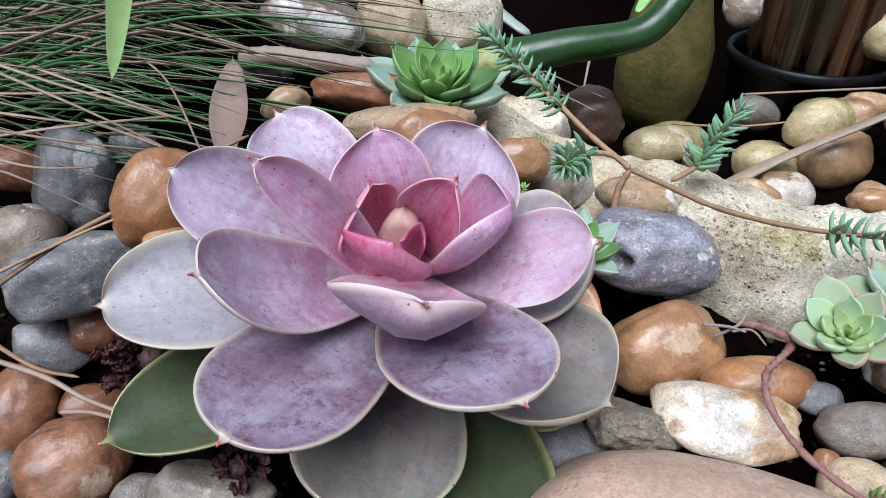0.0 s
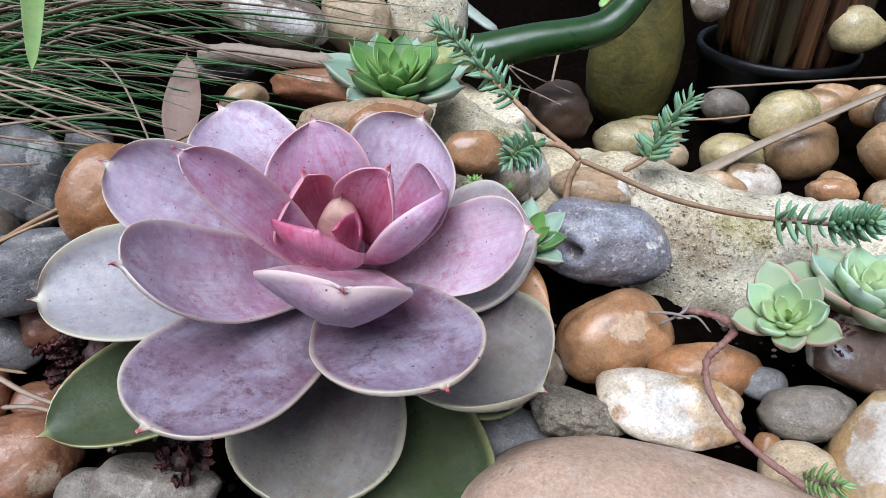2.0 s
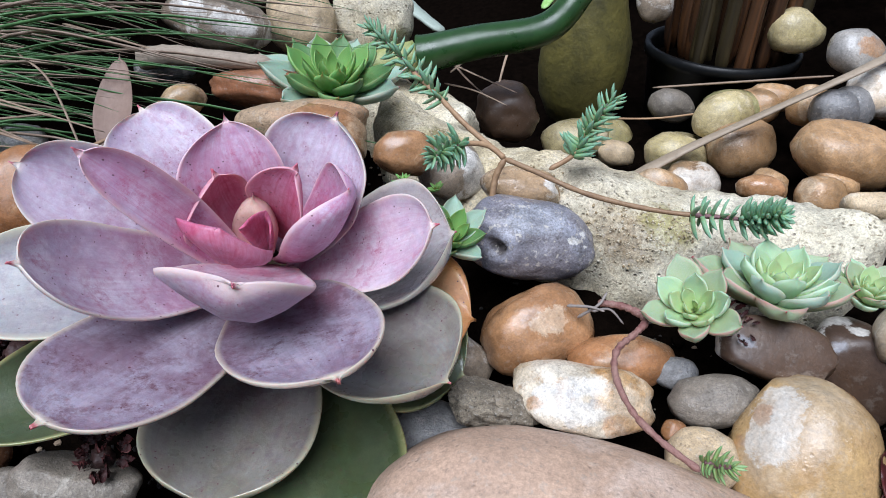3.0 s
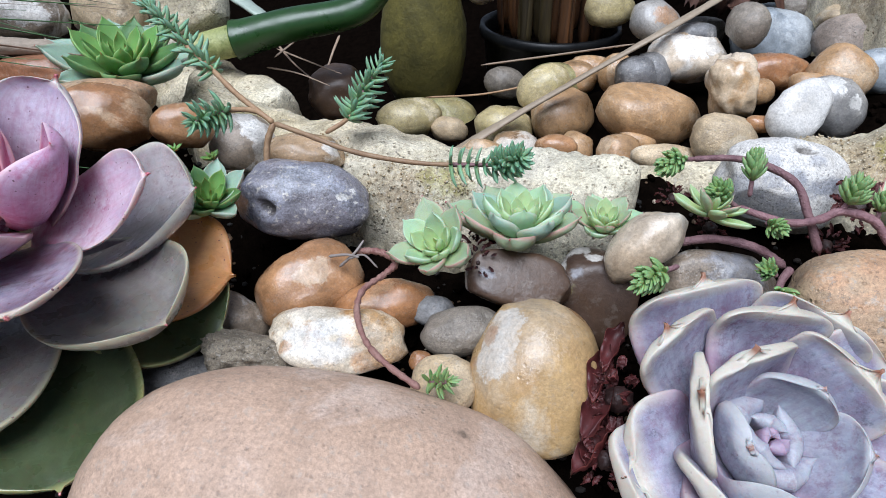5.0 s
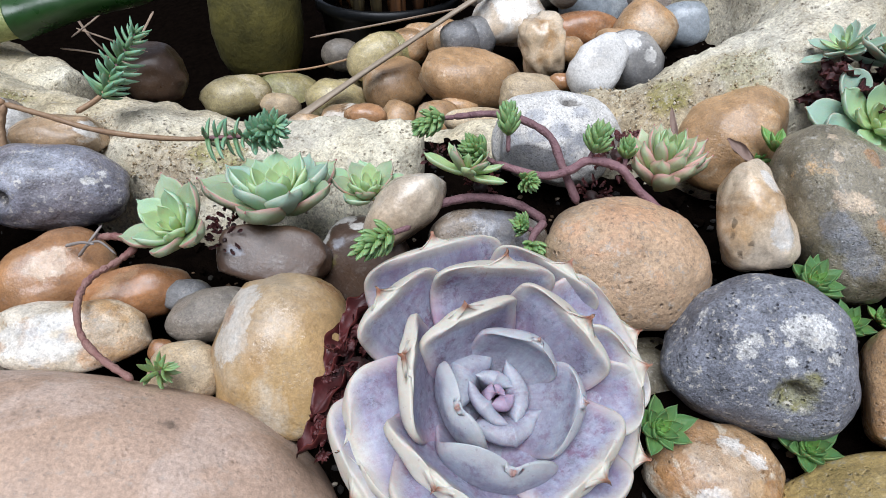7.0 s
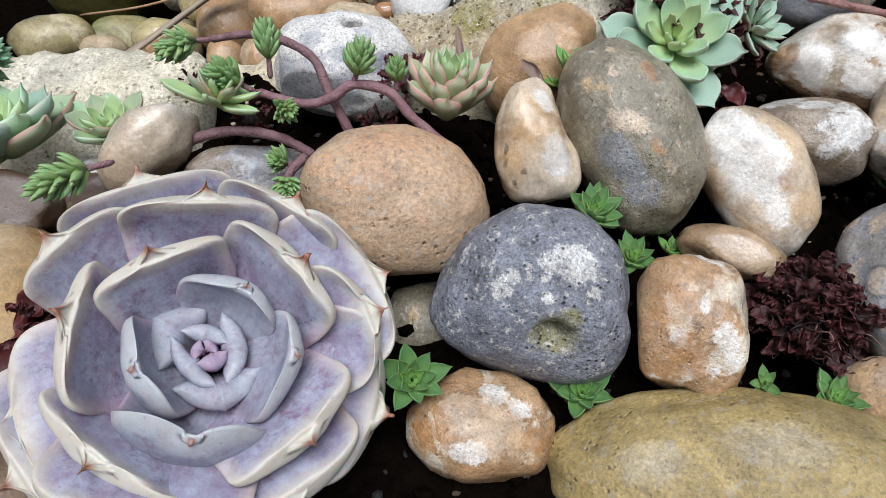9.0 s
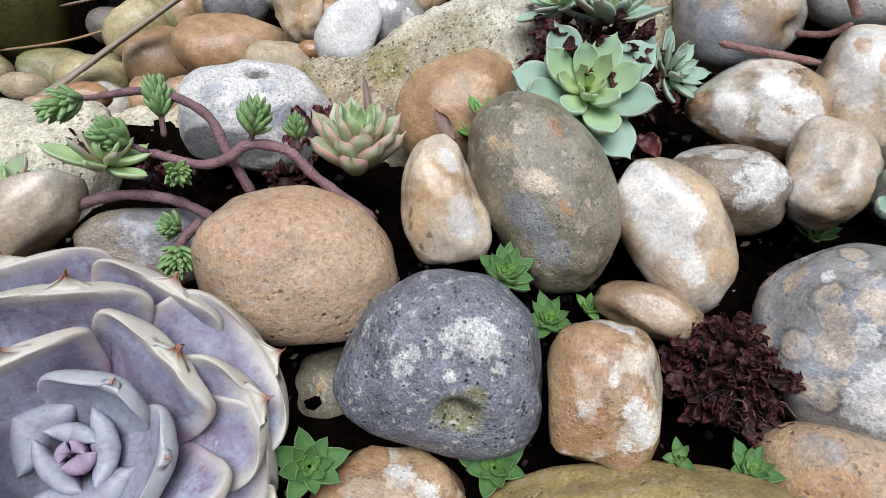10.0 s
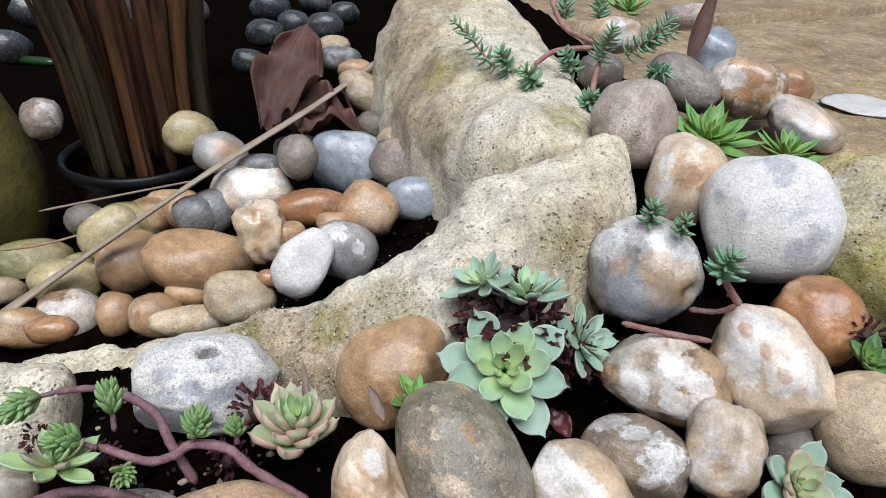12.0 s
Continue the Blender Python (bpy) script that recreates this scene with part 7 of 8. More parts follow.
tube("stem", [(0.1701, 0.1208, 0.0653), (0.1782, 0.1216, 0.0711), (0.1859, 0.1211, 0.0751), (0.1986, 0.1183, 0.0778), (0.2104, 0.1127, 0.0767), (0.2189, 0.1081, 0.0715)], 0.0014, 0.0014, "stem", sedum_b, "", knots=0.12)
tube("stem", [(0.2155, 0.1022, 0.0758), (0.2109, 0.0991, 0.0745), (0.2082, 0.0960, 0.0726)], 0.0014, 0.001, "stem", sedum_b, "")
sprig(sedum_b, [(0.1997, 0.1407, 0.0944), (0.1940, 0.1398, 0.0950), (0.1875, 0.1372, 0.0946)], 0.0058, "needlelime", 6, turns=13, width=0.36, spread=0.56, start=0.42)
sprig(sedum_b, [(0.2076, 0.1232, 0.0855), (0.2027, 0.1244, 0.0890), (0.1993, 0.1238, 0.0927)], 0.0062, "needlelime", 7, turns=13, width=0.36, spread=0.56, start=0.42)
sprig(sedum_b, [(0.2123, 0.1254, 0.0876), (0.2131, 0.1280, 0.0943), (0.2135, 0.1296, 0.0996)], 0.0058, "needlelime", 8, turns=12, width=0.36, spread=0.37, start=0.42)
sprig(sedum_b, [(0.2310, 0.1085, 0.0907), (0.2325, 0.1084, 0.0948), (0.2337, 0.1087, 0.0991)], 0.0061, "needlelime", 9, turns=10, width=0.36, spread=0.50, start=0.42)
sprig(sedum_b, [(0.2127, 0.1152, 0.0843), (0.2130, 0.1126, 0.0847), (0.2132, 0.1091, 0.0857)], 0.0047, "needlelime", 10, turns=8, width=0.36, spread=0.56, start=0.42)
sprig(sedum_b, [(0.2103, 0.0994, 0.0745), (0.2086, 0.0950, 0.0734), (0.2073, 0.0910, 0.0729)], 0.0053, "needlelime", 11, turns=10, width=0.36, spread=0.62, start=0.42)
sprig(sedum_b, [(0.2117, 0.1021, 0.0736), (0.2095, 0.1029, 0.0747), (0.2079, 0.1023, 0.0763)], 0.0047, "needlelime", 12, turns=8, width=0.36, spread=0.62, start=0.42)
sprig(sedum_b, [(0.1724, 0.0943, 0.0881), (0.1653, 0.0913, 0.0888), (0.1584, 0.0877, 0.0888)], 0.0057, "needlelime", 13, turns=11, width=0.36, spread=0.56, start=0.42)
sprig(sedum_b, [(0.2421, 0.1060, 0.0878), (0.2422, 0.1065, 0.0918), (0.2421, 0.1065, 0.0950)], 0.0047, "needlelime", 14, turns=8, width=0.36, spread=0.37, start=0.42)
sedum_c = thing("sedum", (0.4343, 0.2047, 0.1409), "dark green sedum by the paving", "sedum", "sedum plants")
tube("stem", [(0.4314, 0.2015, 0.1339), (0.4400, 0.2105, 0.1442), (0.4459, 0.2137, 0.1537)], 0.0016, 0.001, "stemred", sedum_c, "")
tube("stem", [(0.4440, 0.2585, 0.1698), (0.4442, 0.2441, 0.1584), (0.4453, 0.2221, 0.1559)], 0.0014, 0.0012, "stemred", sedum_c, "")
tube("stem", [(0.4447, 0.2208, 0.1536), (0.4284, 0.2283, 0.1518), (0.4142, 0.2260, 0.1468)], 0.0014, 0.0012, "stemred", sedum_c, "")
sprig(sedum_c, [(0.4426, 0.2130, 0.1501), (0.4444, 0.2110, 0.1584), (0.4446, 0.2089, 0.1652)], 0.0068, "needle", 20, turns=9, spread=1.1, stem='stemred')
sprig(sedum_c, [(0.4553, 0.2081, 0.1529), (0.4626, 0.2025, 0.1602), (0.4741, 0.1989, 0.1640)], 0.0068, "needle", 21, turns=9, spread=1.1, stem='stemred')
sprig(sedum_c, [(0.4631, 0.2056, 0.1555), (0.4667, 0.2019, 0.1626), (0.4729, 0.2026, 0.1685)], 0.0068, "needle", 22, turns=9, spread=1.1, stem='stemred')
sprig(sedum_c, [(0.4014, 0.2439, 0.1436), (0.3978, 0.2588, 0.1530), (0.3945, 0.2713, 0.1591)], 0.0068, "needle", 23, turns=9, spread=1.1, stem='stemred')
sprig(sedum_c, [(0.4064, 0.2333, 0.1416), (0.4016, 0.2332, 0.1475), (0.3982, 0.2321, 0.1528)], 0.0068, "needle", 24, turns=9, spread=1.1, stem='stemred')
sprig(sedum_c, [(0.4092, 0.2175, 0.1400), (0.4059, 0.2166, 0.1438), (0.4024, 0.2158, 0.1477)], 0.0068, "needle", 25, turns=9, spread=1.1, stem='stemred')
sprig(sedum_c, [(0.4338, 0.2200, 0.1437), (0.4297, 0.2188, 0.1485), (0.4254, 0.2177, 0.1531)], 0.0068, "needle", 26, turns=9, spread=1.1, stem='stemred')
sprig(sedum_c, [(0.4267, 0.1977, 0.1343), (0.4262, 0.1957, 0.1368), (0.4266, 0.1948, 0.1397)], 0.0068, "needle", 27, turns=9, spread=1.1, stem='stemred')
sprig(sedum_c, [(0.4607, 0.1950, 0.1475), (0.4597, 0.1902, 0.1475), (0.4598, 0.1860, 0.1491)], 0.0068, "needle", 28, turns=9, spread=1.1, stem='stemred')
sprig(sedum_c, [(0.4487, 0.2510, 0.1625), (0.4496, 0.2531, 0.1663), (0.4505, 0.2552, 0.1701)], 0.0068, "needle", 29, turns=9, spread=1.1, stem='stemred')
sprig(sedum_c, [(0.4714, 0.2512, 0.1611), (0.4732, 0.2537, 0.1664), (0.4750, 0.2563, 0.1716)], 0.0068, "needle", 30, turns=9, spread=1.1, stem='stemred')
sedum_d = thing("sedum", (0.3852, 0.0694, 0.1163), "small sedum shoot with a red stem", "sedum", "sedum plants")
tube("stem", [(0.3856, 0.0690, 0.1161), (0.3815, 0.0712, 0.1220), (0.3782, 0.0725, 0.1271)], 0.0013, 0.001, "stemred", sedum_d, "")
sprig(sedum_d, [(0.3776, 0.0723, 0.1264), (0.3774, 0.0715, 0.1308), (0.3776, 0.0699, 0.1345)], 0.0062, "needle", 40, turns=9, spread=1.0)
sedum_e = thing("sedum", (0.3855, 0.1084, 0.1256), "tiny sedum shoots between cobbles", "sedum", "sedum plants")
sprig(sedum_e, [(0.3853, 0.1093, 0.1248), (0.3846, 0.1082, 0.1285), (0.3842, 0.1070, 0.1321)], 0.0055, "needle", 41, turns=7, spread=1.0)
sprig(sedum_e, [(0.3909, 0.1003, 0.1237), (0.3900, 0.0991, 0.1271), (0.3890, 0.0979, 0.1304)], 0.0045, "needle", 42, turns=7, spread=1.0)
creeper = thing("creeping_stem", (0.0873, 0.1384, 0.0726), "mauve creeping stem over the flint", "stem", "stems")
tube("stem", [(0.0872, 0.1392, 0.0720), (0.0943, 0.1350, 0.0735), (0.0989, 0.1299, 0.0729), (0.0946, 0.1251, 0.0719), (0.0877, 0.1189, 0.0717), (0.0853, 0.1108, 0.0702), (0.0869, 0.1004, 0.0685), (0.0917, 0.0921, 0.0670), (0.0996, 0.0832, 0.0656)], 0.0011, 0.0008, "stemred", creeper, "", knots=0.28, nk=10, n=12)
sprig(creeper, [(0.1031, 0.0878, 0.0626), (0.1052, 0.0850, 0.0646), (0.1070, 0.0828, 0.0673)], 0.005, "needlelime", 43, turns=7, spread=0.8, name='moss_tuft')
tube("runner", [(0.3562, 0.0854, 0.1073), (0.3665, 0.0766, 0.1062), (0.3783, 0.0691, 0.1045)], 0.001, 0.001, "stemred", creeper, "", knots=0.2)
tube("runner", [(0.3793, 0.0806, 0.1086), (0.3856, 0.0751, 0.1095), (0.3891, 0.0718, 0.1132)], 0.001, 0.0008, "stemred", creeper, "", knots=0.2)

# ---- things behind the edging rock ----

jug = thing("ornament", (0.150, 0.425, 0.012), "olive-green mossy pear-shaped ceramic ornament in the channel", "ornament")
lathe("body", [(0.001, -0.006), (0.022, -0.005), (0.029, 0.012), (0.0315, 0.03), (0.0305, 0.05), (0.026, 0.07), (0.0215, 0.086), (0.018, 0.100), (0.0145, 0.110), (0.008, 0.117), (0.0005, 0.119)], "jug", jug, 48, 0.05)

pot = thing("plant_pot", (0.240, 0.412, -0.002), "black plastic pot with a clump of brown reed stalks", "plant pot")
lathe("body", [(0.001, -0.01), (0.040, -0.01), (0.047, 0.056), (0.0500, 0.0565), (0.0505, 0.060), (0.0500, 0.0635), (0.0475, 0.064), (0.0455, 0.060), (0.0445, 0.050)], "pot", pot, 56)
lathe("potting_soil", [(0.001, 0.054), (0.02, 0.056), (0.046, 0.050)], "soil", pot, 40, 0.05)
rnd = random.Random(5)
# Stalks are many and run on unseen above the view, added height that blocks sky light.
for i in range(44):
    a, r = rnd.uniform(0, 6.28), 0.042 * rnd.random() ** 0.5
    bx, by = r * math.cos(a) * 1.0 + 0.001, r * math.sin(a)
    lx, ly = bx * 1.5 + rnd.uniform(-0.05, 0.03), by * 0.7 + rnd.uniform(-0.015, 0.025)
    h = rnd.uniform(0.34, 0.5)
    p = [(bx + 0.24, by + 0.414, 0.045), (bx + lx * 0.3 + 0.24, by + ly * 0.3 + 0.414, 0.06 + h * 0.3), (bx + lx * 2.0 + 0.24, by + ly * 2.0 + 0.414, 0.06 + h)]
    w = rnd.uniform(0.0028, 0.0056)
    tube("reed_stalk", p, w, w * 0.7, "reed" if i % 4 else "reedgreen", pot, "", 12, 8, 0.5, 0.04, i)

strap_plant = thing("strap_leaf", (0.0187, 0.3234, 0.0836), "thick dark green strap leaf with a pale ribbed base", "leaf")
tube("leaf_base", [(0.0087, 0.3215, 0.0816), (0.0187, 0.3234, 0.0836), (0.0346, 0.3256, 0.0861)], 0.0072, 0.0085, "sheath", strap_plant, "pale yellow ribbed leaf base", nk=16)
tube("leaf_blade", [(0.0337, 0.3258, 0.0861), (0.0406, 0.3254, 0.0875), (0.0634, 0.3246, 0.0929), (0.1004, 0.3279, 0.0984), (0.1175, 0.3330, 0.1139), (0.1260, 0.3447, 0.1301)], 0.0125, 0.0075, "strap", strap_plant, "", nk=18, flat=0.85)
blade("strap_leaf", "pale blue-green broad leaf in the back", [(0.0207, 0.3974, 0.1005), (0.0317, 0.3811, 0.0951), (0.0486, 0.3629, 0.0870)], 0.009, 0.006, "palestrap", "leaf", "leaves in the back", 0.3)
blade("strap_leaf", "lime green narrow leaf in the back", [(0.1111, 0.3645, 0.1232), (0.1080, 0.3503, 0.1123), (0.1014, 0.3396, 0.1059)], 0.006, 0.002, "blade", "leaf", "leaves in the back", 0.3)
blade("driftwood", "grey-brown weathered stick in the back", [(-0.0872, 0.2676, 0.1056), (-0.0733, 0.2668, 0.1078), (-0.0536, 0.2637, 0.1070), (-0.0282, 0.2593, 0.1061)], 0.0055, 0.0035, "bark", "stick", "sticks", 0.9, 3)
dry_leaf("grey-brown dead leaf standing by the grass", (-0.0741, 0.1899, 0.0955), (-0.0781, 0.2324, 0.1201), 0.0145, "greydead", (0.0000, -0.8090, 0.5878), 3, 0.5, 0.2, 0.05)
dry_leaf("curled russet dead leaf by the reed pot", (0.3086, 0.3490, 0.0887), (0.3563, 0.4031, 0.1385), 0.046, "dead", (-0.4063, -0.7583, 0.5099), 4, 0.8, 0.5, 0.34)
dry_leaf("curled russet dead leaf by the reed pot", (0.3211, 0.3552, 0.0941), (0.3604, 0.3361, 0.0970), 0.05, "dead", (-0.1574, -0.2159, 1.3186), 5, 0.7, 0.6, 0.36)
dry_leaf("upright pinkish dead leaf by the paving", (0.4955, 0.2062, 0.1429), (0.5308, 0.2295, 0.1762), 0.011, "dead", (-0.4063, -0.7583, 0.5099), 6, 0.9, 0.3, 0.08)
blade("reed_straw", "long grey-brown dead reed blade lying over the pebbles", [(0.1344, 0.2896, 0.0184), (0.1568, 0.3001, 0.0263), (0.1847, 0.3066, 0.0386), (0.2240, 0.3055, 0.0605), (0.2773, 0.3083, 0.0874), (0.3403, 0.3461, 0.0999), (0.4112, 0.3971, 0.1145)], 0.0056, 0.0026, "reedstraw", "straw", "dead straws", 0.35)
blade("reed_straw", "thin dead reed blade beside the pot", [(0.1789, 0.3630, 0.0513), (0.2182, 0.3457, 0.0608), (0.2607, 0.3188, 0.0743)], 0.0018, 0.0015, "straw", "straw", "dead straws", 0.4)
blade("reed_straw", "thin dead stalk on the pebbles", [(0.1428, 0.3659, 0.0307), (0.1790, 0.3455, 0.0389), (0.2197, 0.3319, 0.0512)], 0.0008, 0.0006, "stembrown", "straw", "dead straws", 0.9)
stone("pebble", "dark wet pebble in the far channel", (0.3486, 0.5049, 0.1095), (78.0, 1.3, -12.6), (0.0154, 0.0116, 0.0120), "wetdark", 129, sub=3, group='pebbles of the channel')
stone("pebble", "dark wet pebble in the far channel", (0.3757, 0.5182, 0.1131), (78.8, 0.6, -14.8), (0.0141, 0.0106, 0.0110), "wetdark", 130, sub=3, group='pebbles of the channel')
stone("pebble", "dark wet pebble in the far channel", (0.3986, 0.5063, 0.1113), (78.5, 0.2, -17.3), (0.0161, 0.0121, 0.0125), "wetdark", 131, sub=3, group='pebbles of the channel')
stone("pebble", "dark wet pebble in the far channel", (0.4255, 0.5327, 0.1155), (79.6, -0.3, -19.0), (0.0140, 0.0105, 0.0109), "wetdark", 132, sub=3, group='pebbles of the channel', worn=1.2)
stone("pebble", "dark wet pebble in the far channel", (0.3256, 0.4679, 0.0978), (75.9, 2.2, -11.2), (0.0128, 0.0096, 0.0100), "wetdark", 133, sub=3, group='pebbles of the channel')
stone("pebble", "dark wet pebble in the far channel", (0.3731, 0.4719, 0.1037), (76.9, 0.8, -15.9), (0.0115, 0.0086, 0.0090), "wetdark", 134, sub=3, group='pebbles of the channel')
stone("pebble", "dark wet pebble in the far channel", (0.3719, 0.5775, 0.1154), (80.0, 0.7, -13.1), (0.0183, 0.0138, 0.0143), "wetdark", 135, sub=3, group='pebbles of the channel', worn=0.25)
stone("pebble", "dark wet pebble in the far channel", (0.4150, 0.5806, 0.1177), (80.4, -0.1, -16.7), (0.0158, 0.0118, 0.0123), "wetdark", 136, sub=3, group='pebbles of the channel')
stone("pebble", "dark wet pebble in the far channel", (0.1552, 0.6561, 0.0799), (78.1, 5.6, 5.3), (0.0200, 0.0150, 0.0156), "wetdark", 137, sub=3, group='pebbles of the channel')
stone("pebble", "dark wet pebble in the far channel", (0.2042, 0.7039, 0.0896), (79.5, 3.7, 1.6), (0.0218, 0.0164, 0.0170), "wetdark", 138, sub=3, group='pebbles of the channel')
stone("pebble", "dark wet pebble in the far channel", (0.2490, 0.6858, 0.0956), (79.7, 2.9, -1.8), (0.0241, 0.0181, 0.0188), "wetdark", 139, sub=3, group='pebbles of the channel')
stone("pebble", "dark wet pebble in the far channel", (0.1755, 0.7486, 0.0938), (80.4, 3.6, 3.6), (0.0225, 0.0169, 0.0176), "wetdark", 140, sub=3, group='pebbles of the channel')
stone("pebble", "dark wet pebble in the far channel", (0.3085, 0.6576, 0.1025), (79.9, 1.9, -6.6), (0.0219, 0.0164, 0.0170), "wetdark", 141, sub=3, group='pebbles of the channel', worn=1.2)
blade("strap_leaf", "green strap leaf lying behind the reeds", [(0.1131, 0.7215, 0.0651), (0.1540, 0.6627, 0.0691), (0.1900, 0.6192, 0.0724)], 0.006, 0.005, "strap", "leaf", "leaves in the back", 0.8)

# ---- grass and straw beside the pink rosette ----
blade("straw", "dry pale brown grass straw over the stones", [(-0.1395, 0.1832, 0.1374), (-0.1115, 0.1803, 0.1283), (-0.0829, 0.1858, 0.1155)], 0.001, 0.00060, "straw", "straw", "dry straws", 0.5, 0)
blade("straw", "dry pale brown grass straw over the stones", [(-0.1395, 0.1682, 0.1168), (-0.1127, 0.1754, 0.1181), (-0.0859, 0.1912, 0.1145)], 0.0011, 0.00066, "straw", "straw", "dry straws", 0.5, 1)
blade("straw", "dry pale brown grass straw over the stones", [(-0.1357, 0.1663, 0.1227), (-0.1115, 0.1709, 0.1154), (-0.0882, 0.1800, 0.1074)], 0.0008, 0.00048, "straw", "straw", "dry straws", 0.5, 2)
blade("straw", "dry pale brown grass straw over the stones", [(-0.1076, 0.1766, 0.1198), (-0.0927, 0.1800, 0.1109), (-0.0773, 0.1821, 0.1019)], 0.001, 0.00060, "straw", "straw", "dry straws", 0.5, 3)
blade("straw", "dry pale brown grass straw over the stones", [(-0.1200, 0.2263, 0.1201), (-0.0953, 0.2300, 0.1167), (-0.0662, 0.2311, 0.1097)], 0.0012, 0.00072, "straw", "straw", "dry straws", 0.5, 4)
blade("straw", "dry pale brown grass straw over the stones", [(-0.1124, 0.2648, 0.1221), (-0.0933, 0.2660, 0.1153), (-0.0733, 0.2671, 0.1082)], 0.0013, 0.00078, "straw", "straw", "dry straws", 0.5, 5)
blade("straw", "dry pale brown grass straw over the stones", [(-0.1470, 0.1859, 0.1241), (-0.1203, 0.1878, 0.1234), (-0.0987, 0.1959, 0.1208)], 0.0009, 0.00054, "straw", "straw", "dry straws", 0.5, 6)
blade("straw", "dry pale brown grass straw over the stones", [(-0.1395, 0.1665, 0.1144), (-0.1216, 0.1664, 0.1092), (-0.1078, 0.1726, 0.1058)], 0.0009, 0.00054, "straw", "straw", "dry straws", 0.5, 7)
blade("straw", "dry pale brown grass straw over the stones", [(-0.1357, 0.1774, 0.1379), (-0.1064, 0.1740, 0.1248), (-0.0843, 0.1758, 0.1102)], 0.0009, 0.00054, "straw", "straw", "dry straws", 0.5, 8)
blade("straw", "dry pale brown grass straw over the stones", [(-0.1229, 0.1857, 0.1324), (-0.0970, 0.1854, 0.1218), (-0.0720, 0.1921, 0.1071)], 0.0008, 0.00048, "straw", "straw", "dry straws", 0.5, 9)
blade("straw", "dry pale brown grass straw over the stones", [(-0.1432, 0.1785, 0.1225), (-0.1190, 0.1784, 0.1189), (-0.1079, 0.1848, 0.1141)], 0.0009, 0.00054, "straw", "straw", "dry straws", 0.5, 10)
blade("straw", "dry pale brown grass straw over the stones", [(-0.1093, 0.2229, 0.1240), (-0.0951, 0.2116, 0.1169), (-0.0776, 0.1854, 0.0980)], 0.0006, 0.00036, "straw", "straw", "dry straws", 0.5, 11)
blade("straw", "dry pale brown grass straw over the stones", [(-0.1809, 0.2482, 0.1333), (-0.1349, 0.2575, 0.1291), (-0.0878, 0.2778, 0.1230)], 0.0012, 0.00072, "straw", "straw", "dry straws", 0.5, 12)
blade("straw", "dry pale brown grass straw over the stones", [(-0.1658, 0.2218, 0.1309), (-0.1375, 0.2270, 0.1297), (-0.1100, 0.2337, 0.1218)], 0.001, 0.00060, "straw", "straw", "dry straws", 0.5, 13)
blade("twig", "thin dry stalk lying over the stones", [(-0.1325, 0.1372, 0.0826), (-0.1085, 0.1501, 0.0952), (-0.0880, 0.1616, 0.1025), (-0.0753, 0.1708, 0.1084), (-0.0614, 0.1829, 0.1115)], 0.001, 0.00070, "stembrown", "twig", "twigs", 0.8, 0)
blade("twig", "thin dry stalk lying over the stones", [(-0.1310, 0.1385, 0.0878), (-0.1036, 0.1510, 0.0965), (-0.0821, 0.1626, 0.1005)], 0.0007, 0.00049, "stembrown", "twig", "twigs", 0.8, 1)
blade("twig", "thin dry stalk lying over the stones", [(-0.1236, 0.1194, 0.0786), (-0.1044, 0.1145, 0.0752), (-0.0929, 0.1099, 0.0723), (-0.0794, 0.1058, 0.0700)], 0.0009, 0.00063, "straw", "twig", "twigs", 0.8, 2)
blade("twig", "thin dry stalk lying over the stones", [(-0.1007, 0.1091, 0.0678), (-0.0925, 0.1091, 0.0678), (-0.0821, 0.1058, 0.0683)], 0.0008, 0.00056, "straw", "twig", "twigs", 0.8, 3)
blade("twig", "thin dry stalk lying over the stones", [(-0.0923, 0.1558, 0.0912), (-0.0875, 0.1504, 0.0889), (-0.0854, 0.1447, 0.0827)], 0.0008, 0.00056, "straw", "twig", "twigs", 0.8, 4)
blade("twig", "thin dry stalk lying over the stones", [(-0.1398, 0.1389, 0.0679), (-0.1203, 0.1301, 0.0626), (-0.1058, 0.1269, 0.0617)], 0.0008, 0.00056, "stembrown", "twig", "twigs", 0.8, 5)
grass_blade = thing("grass_blade", (-0.0497, 0.1177, 0.1919), "pale green broad grass blade with a brown tip", "grass", "grass")
big_leaf(grass_blade, "blade", (-0.0497, 0.1177, 0.1919), (-0.0650, 0.1195, 0.1535), 0.0062, "grassblade", (0.0000, -0.8090, 0.5878), cup=0.5, curl=0.2, thick=0.05, base=0.9, peak=0.35, blunt=1.7)
tube("stalk", [(-0.24, 0.20, 0.05), (-0.21, 0.12, 0.20), (-0.0497, 0.1182, 0.1926)], 0.002, 0.0028, "blade", grass_blade, "", 8, 8, 0.3)


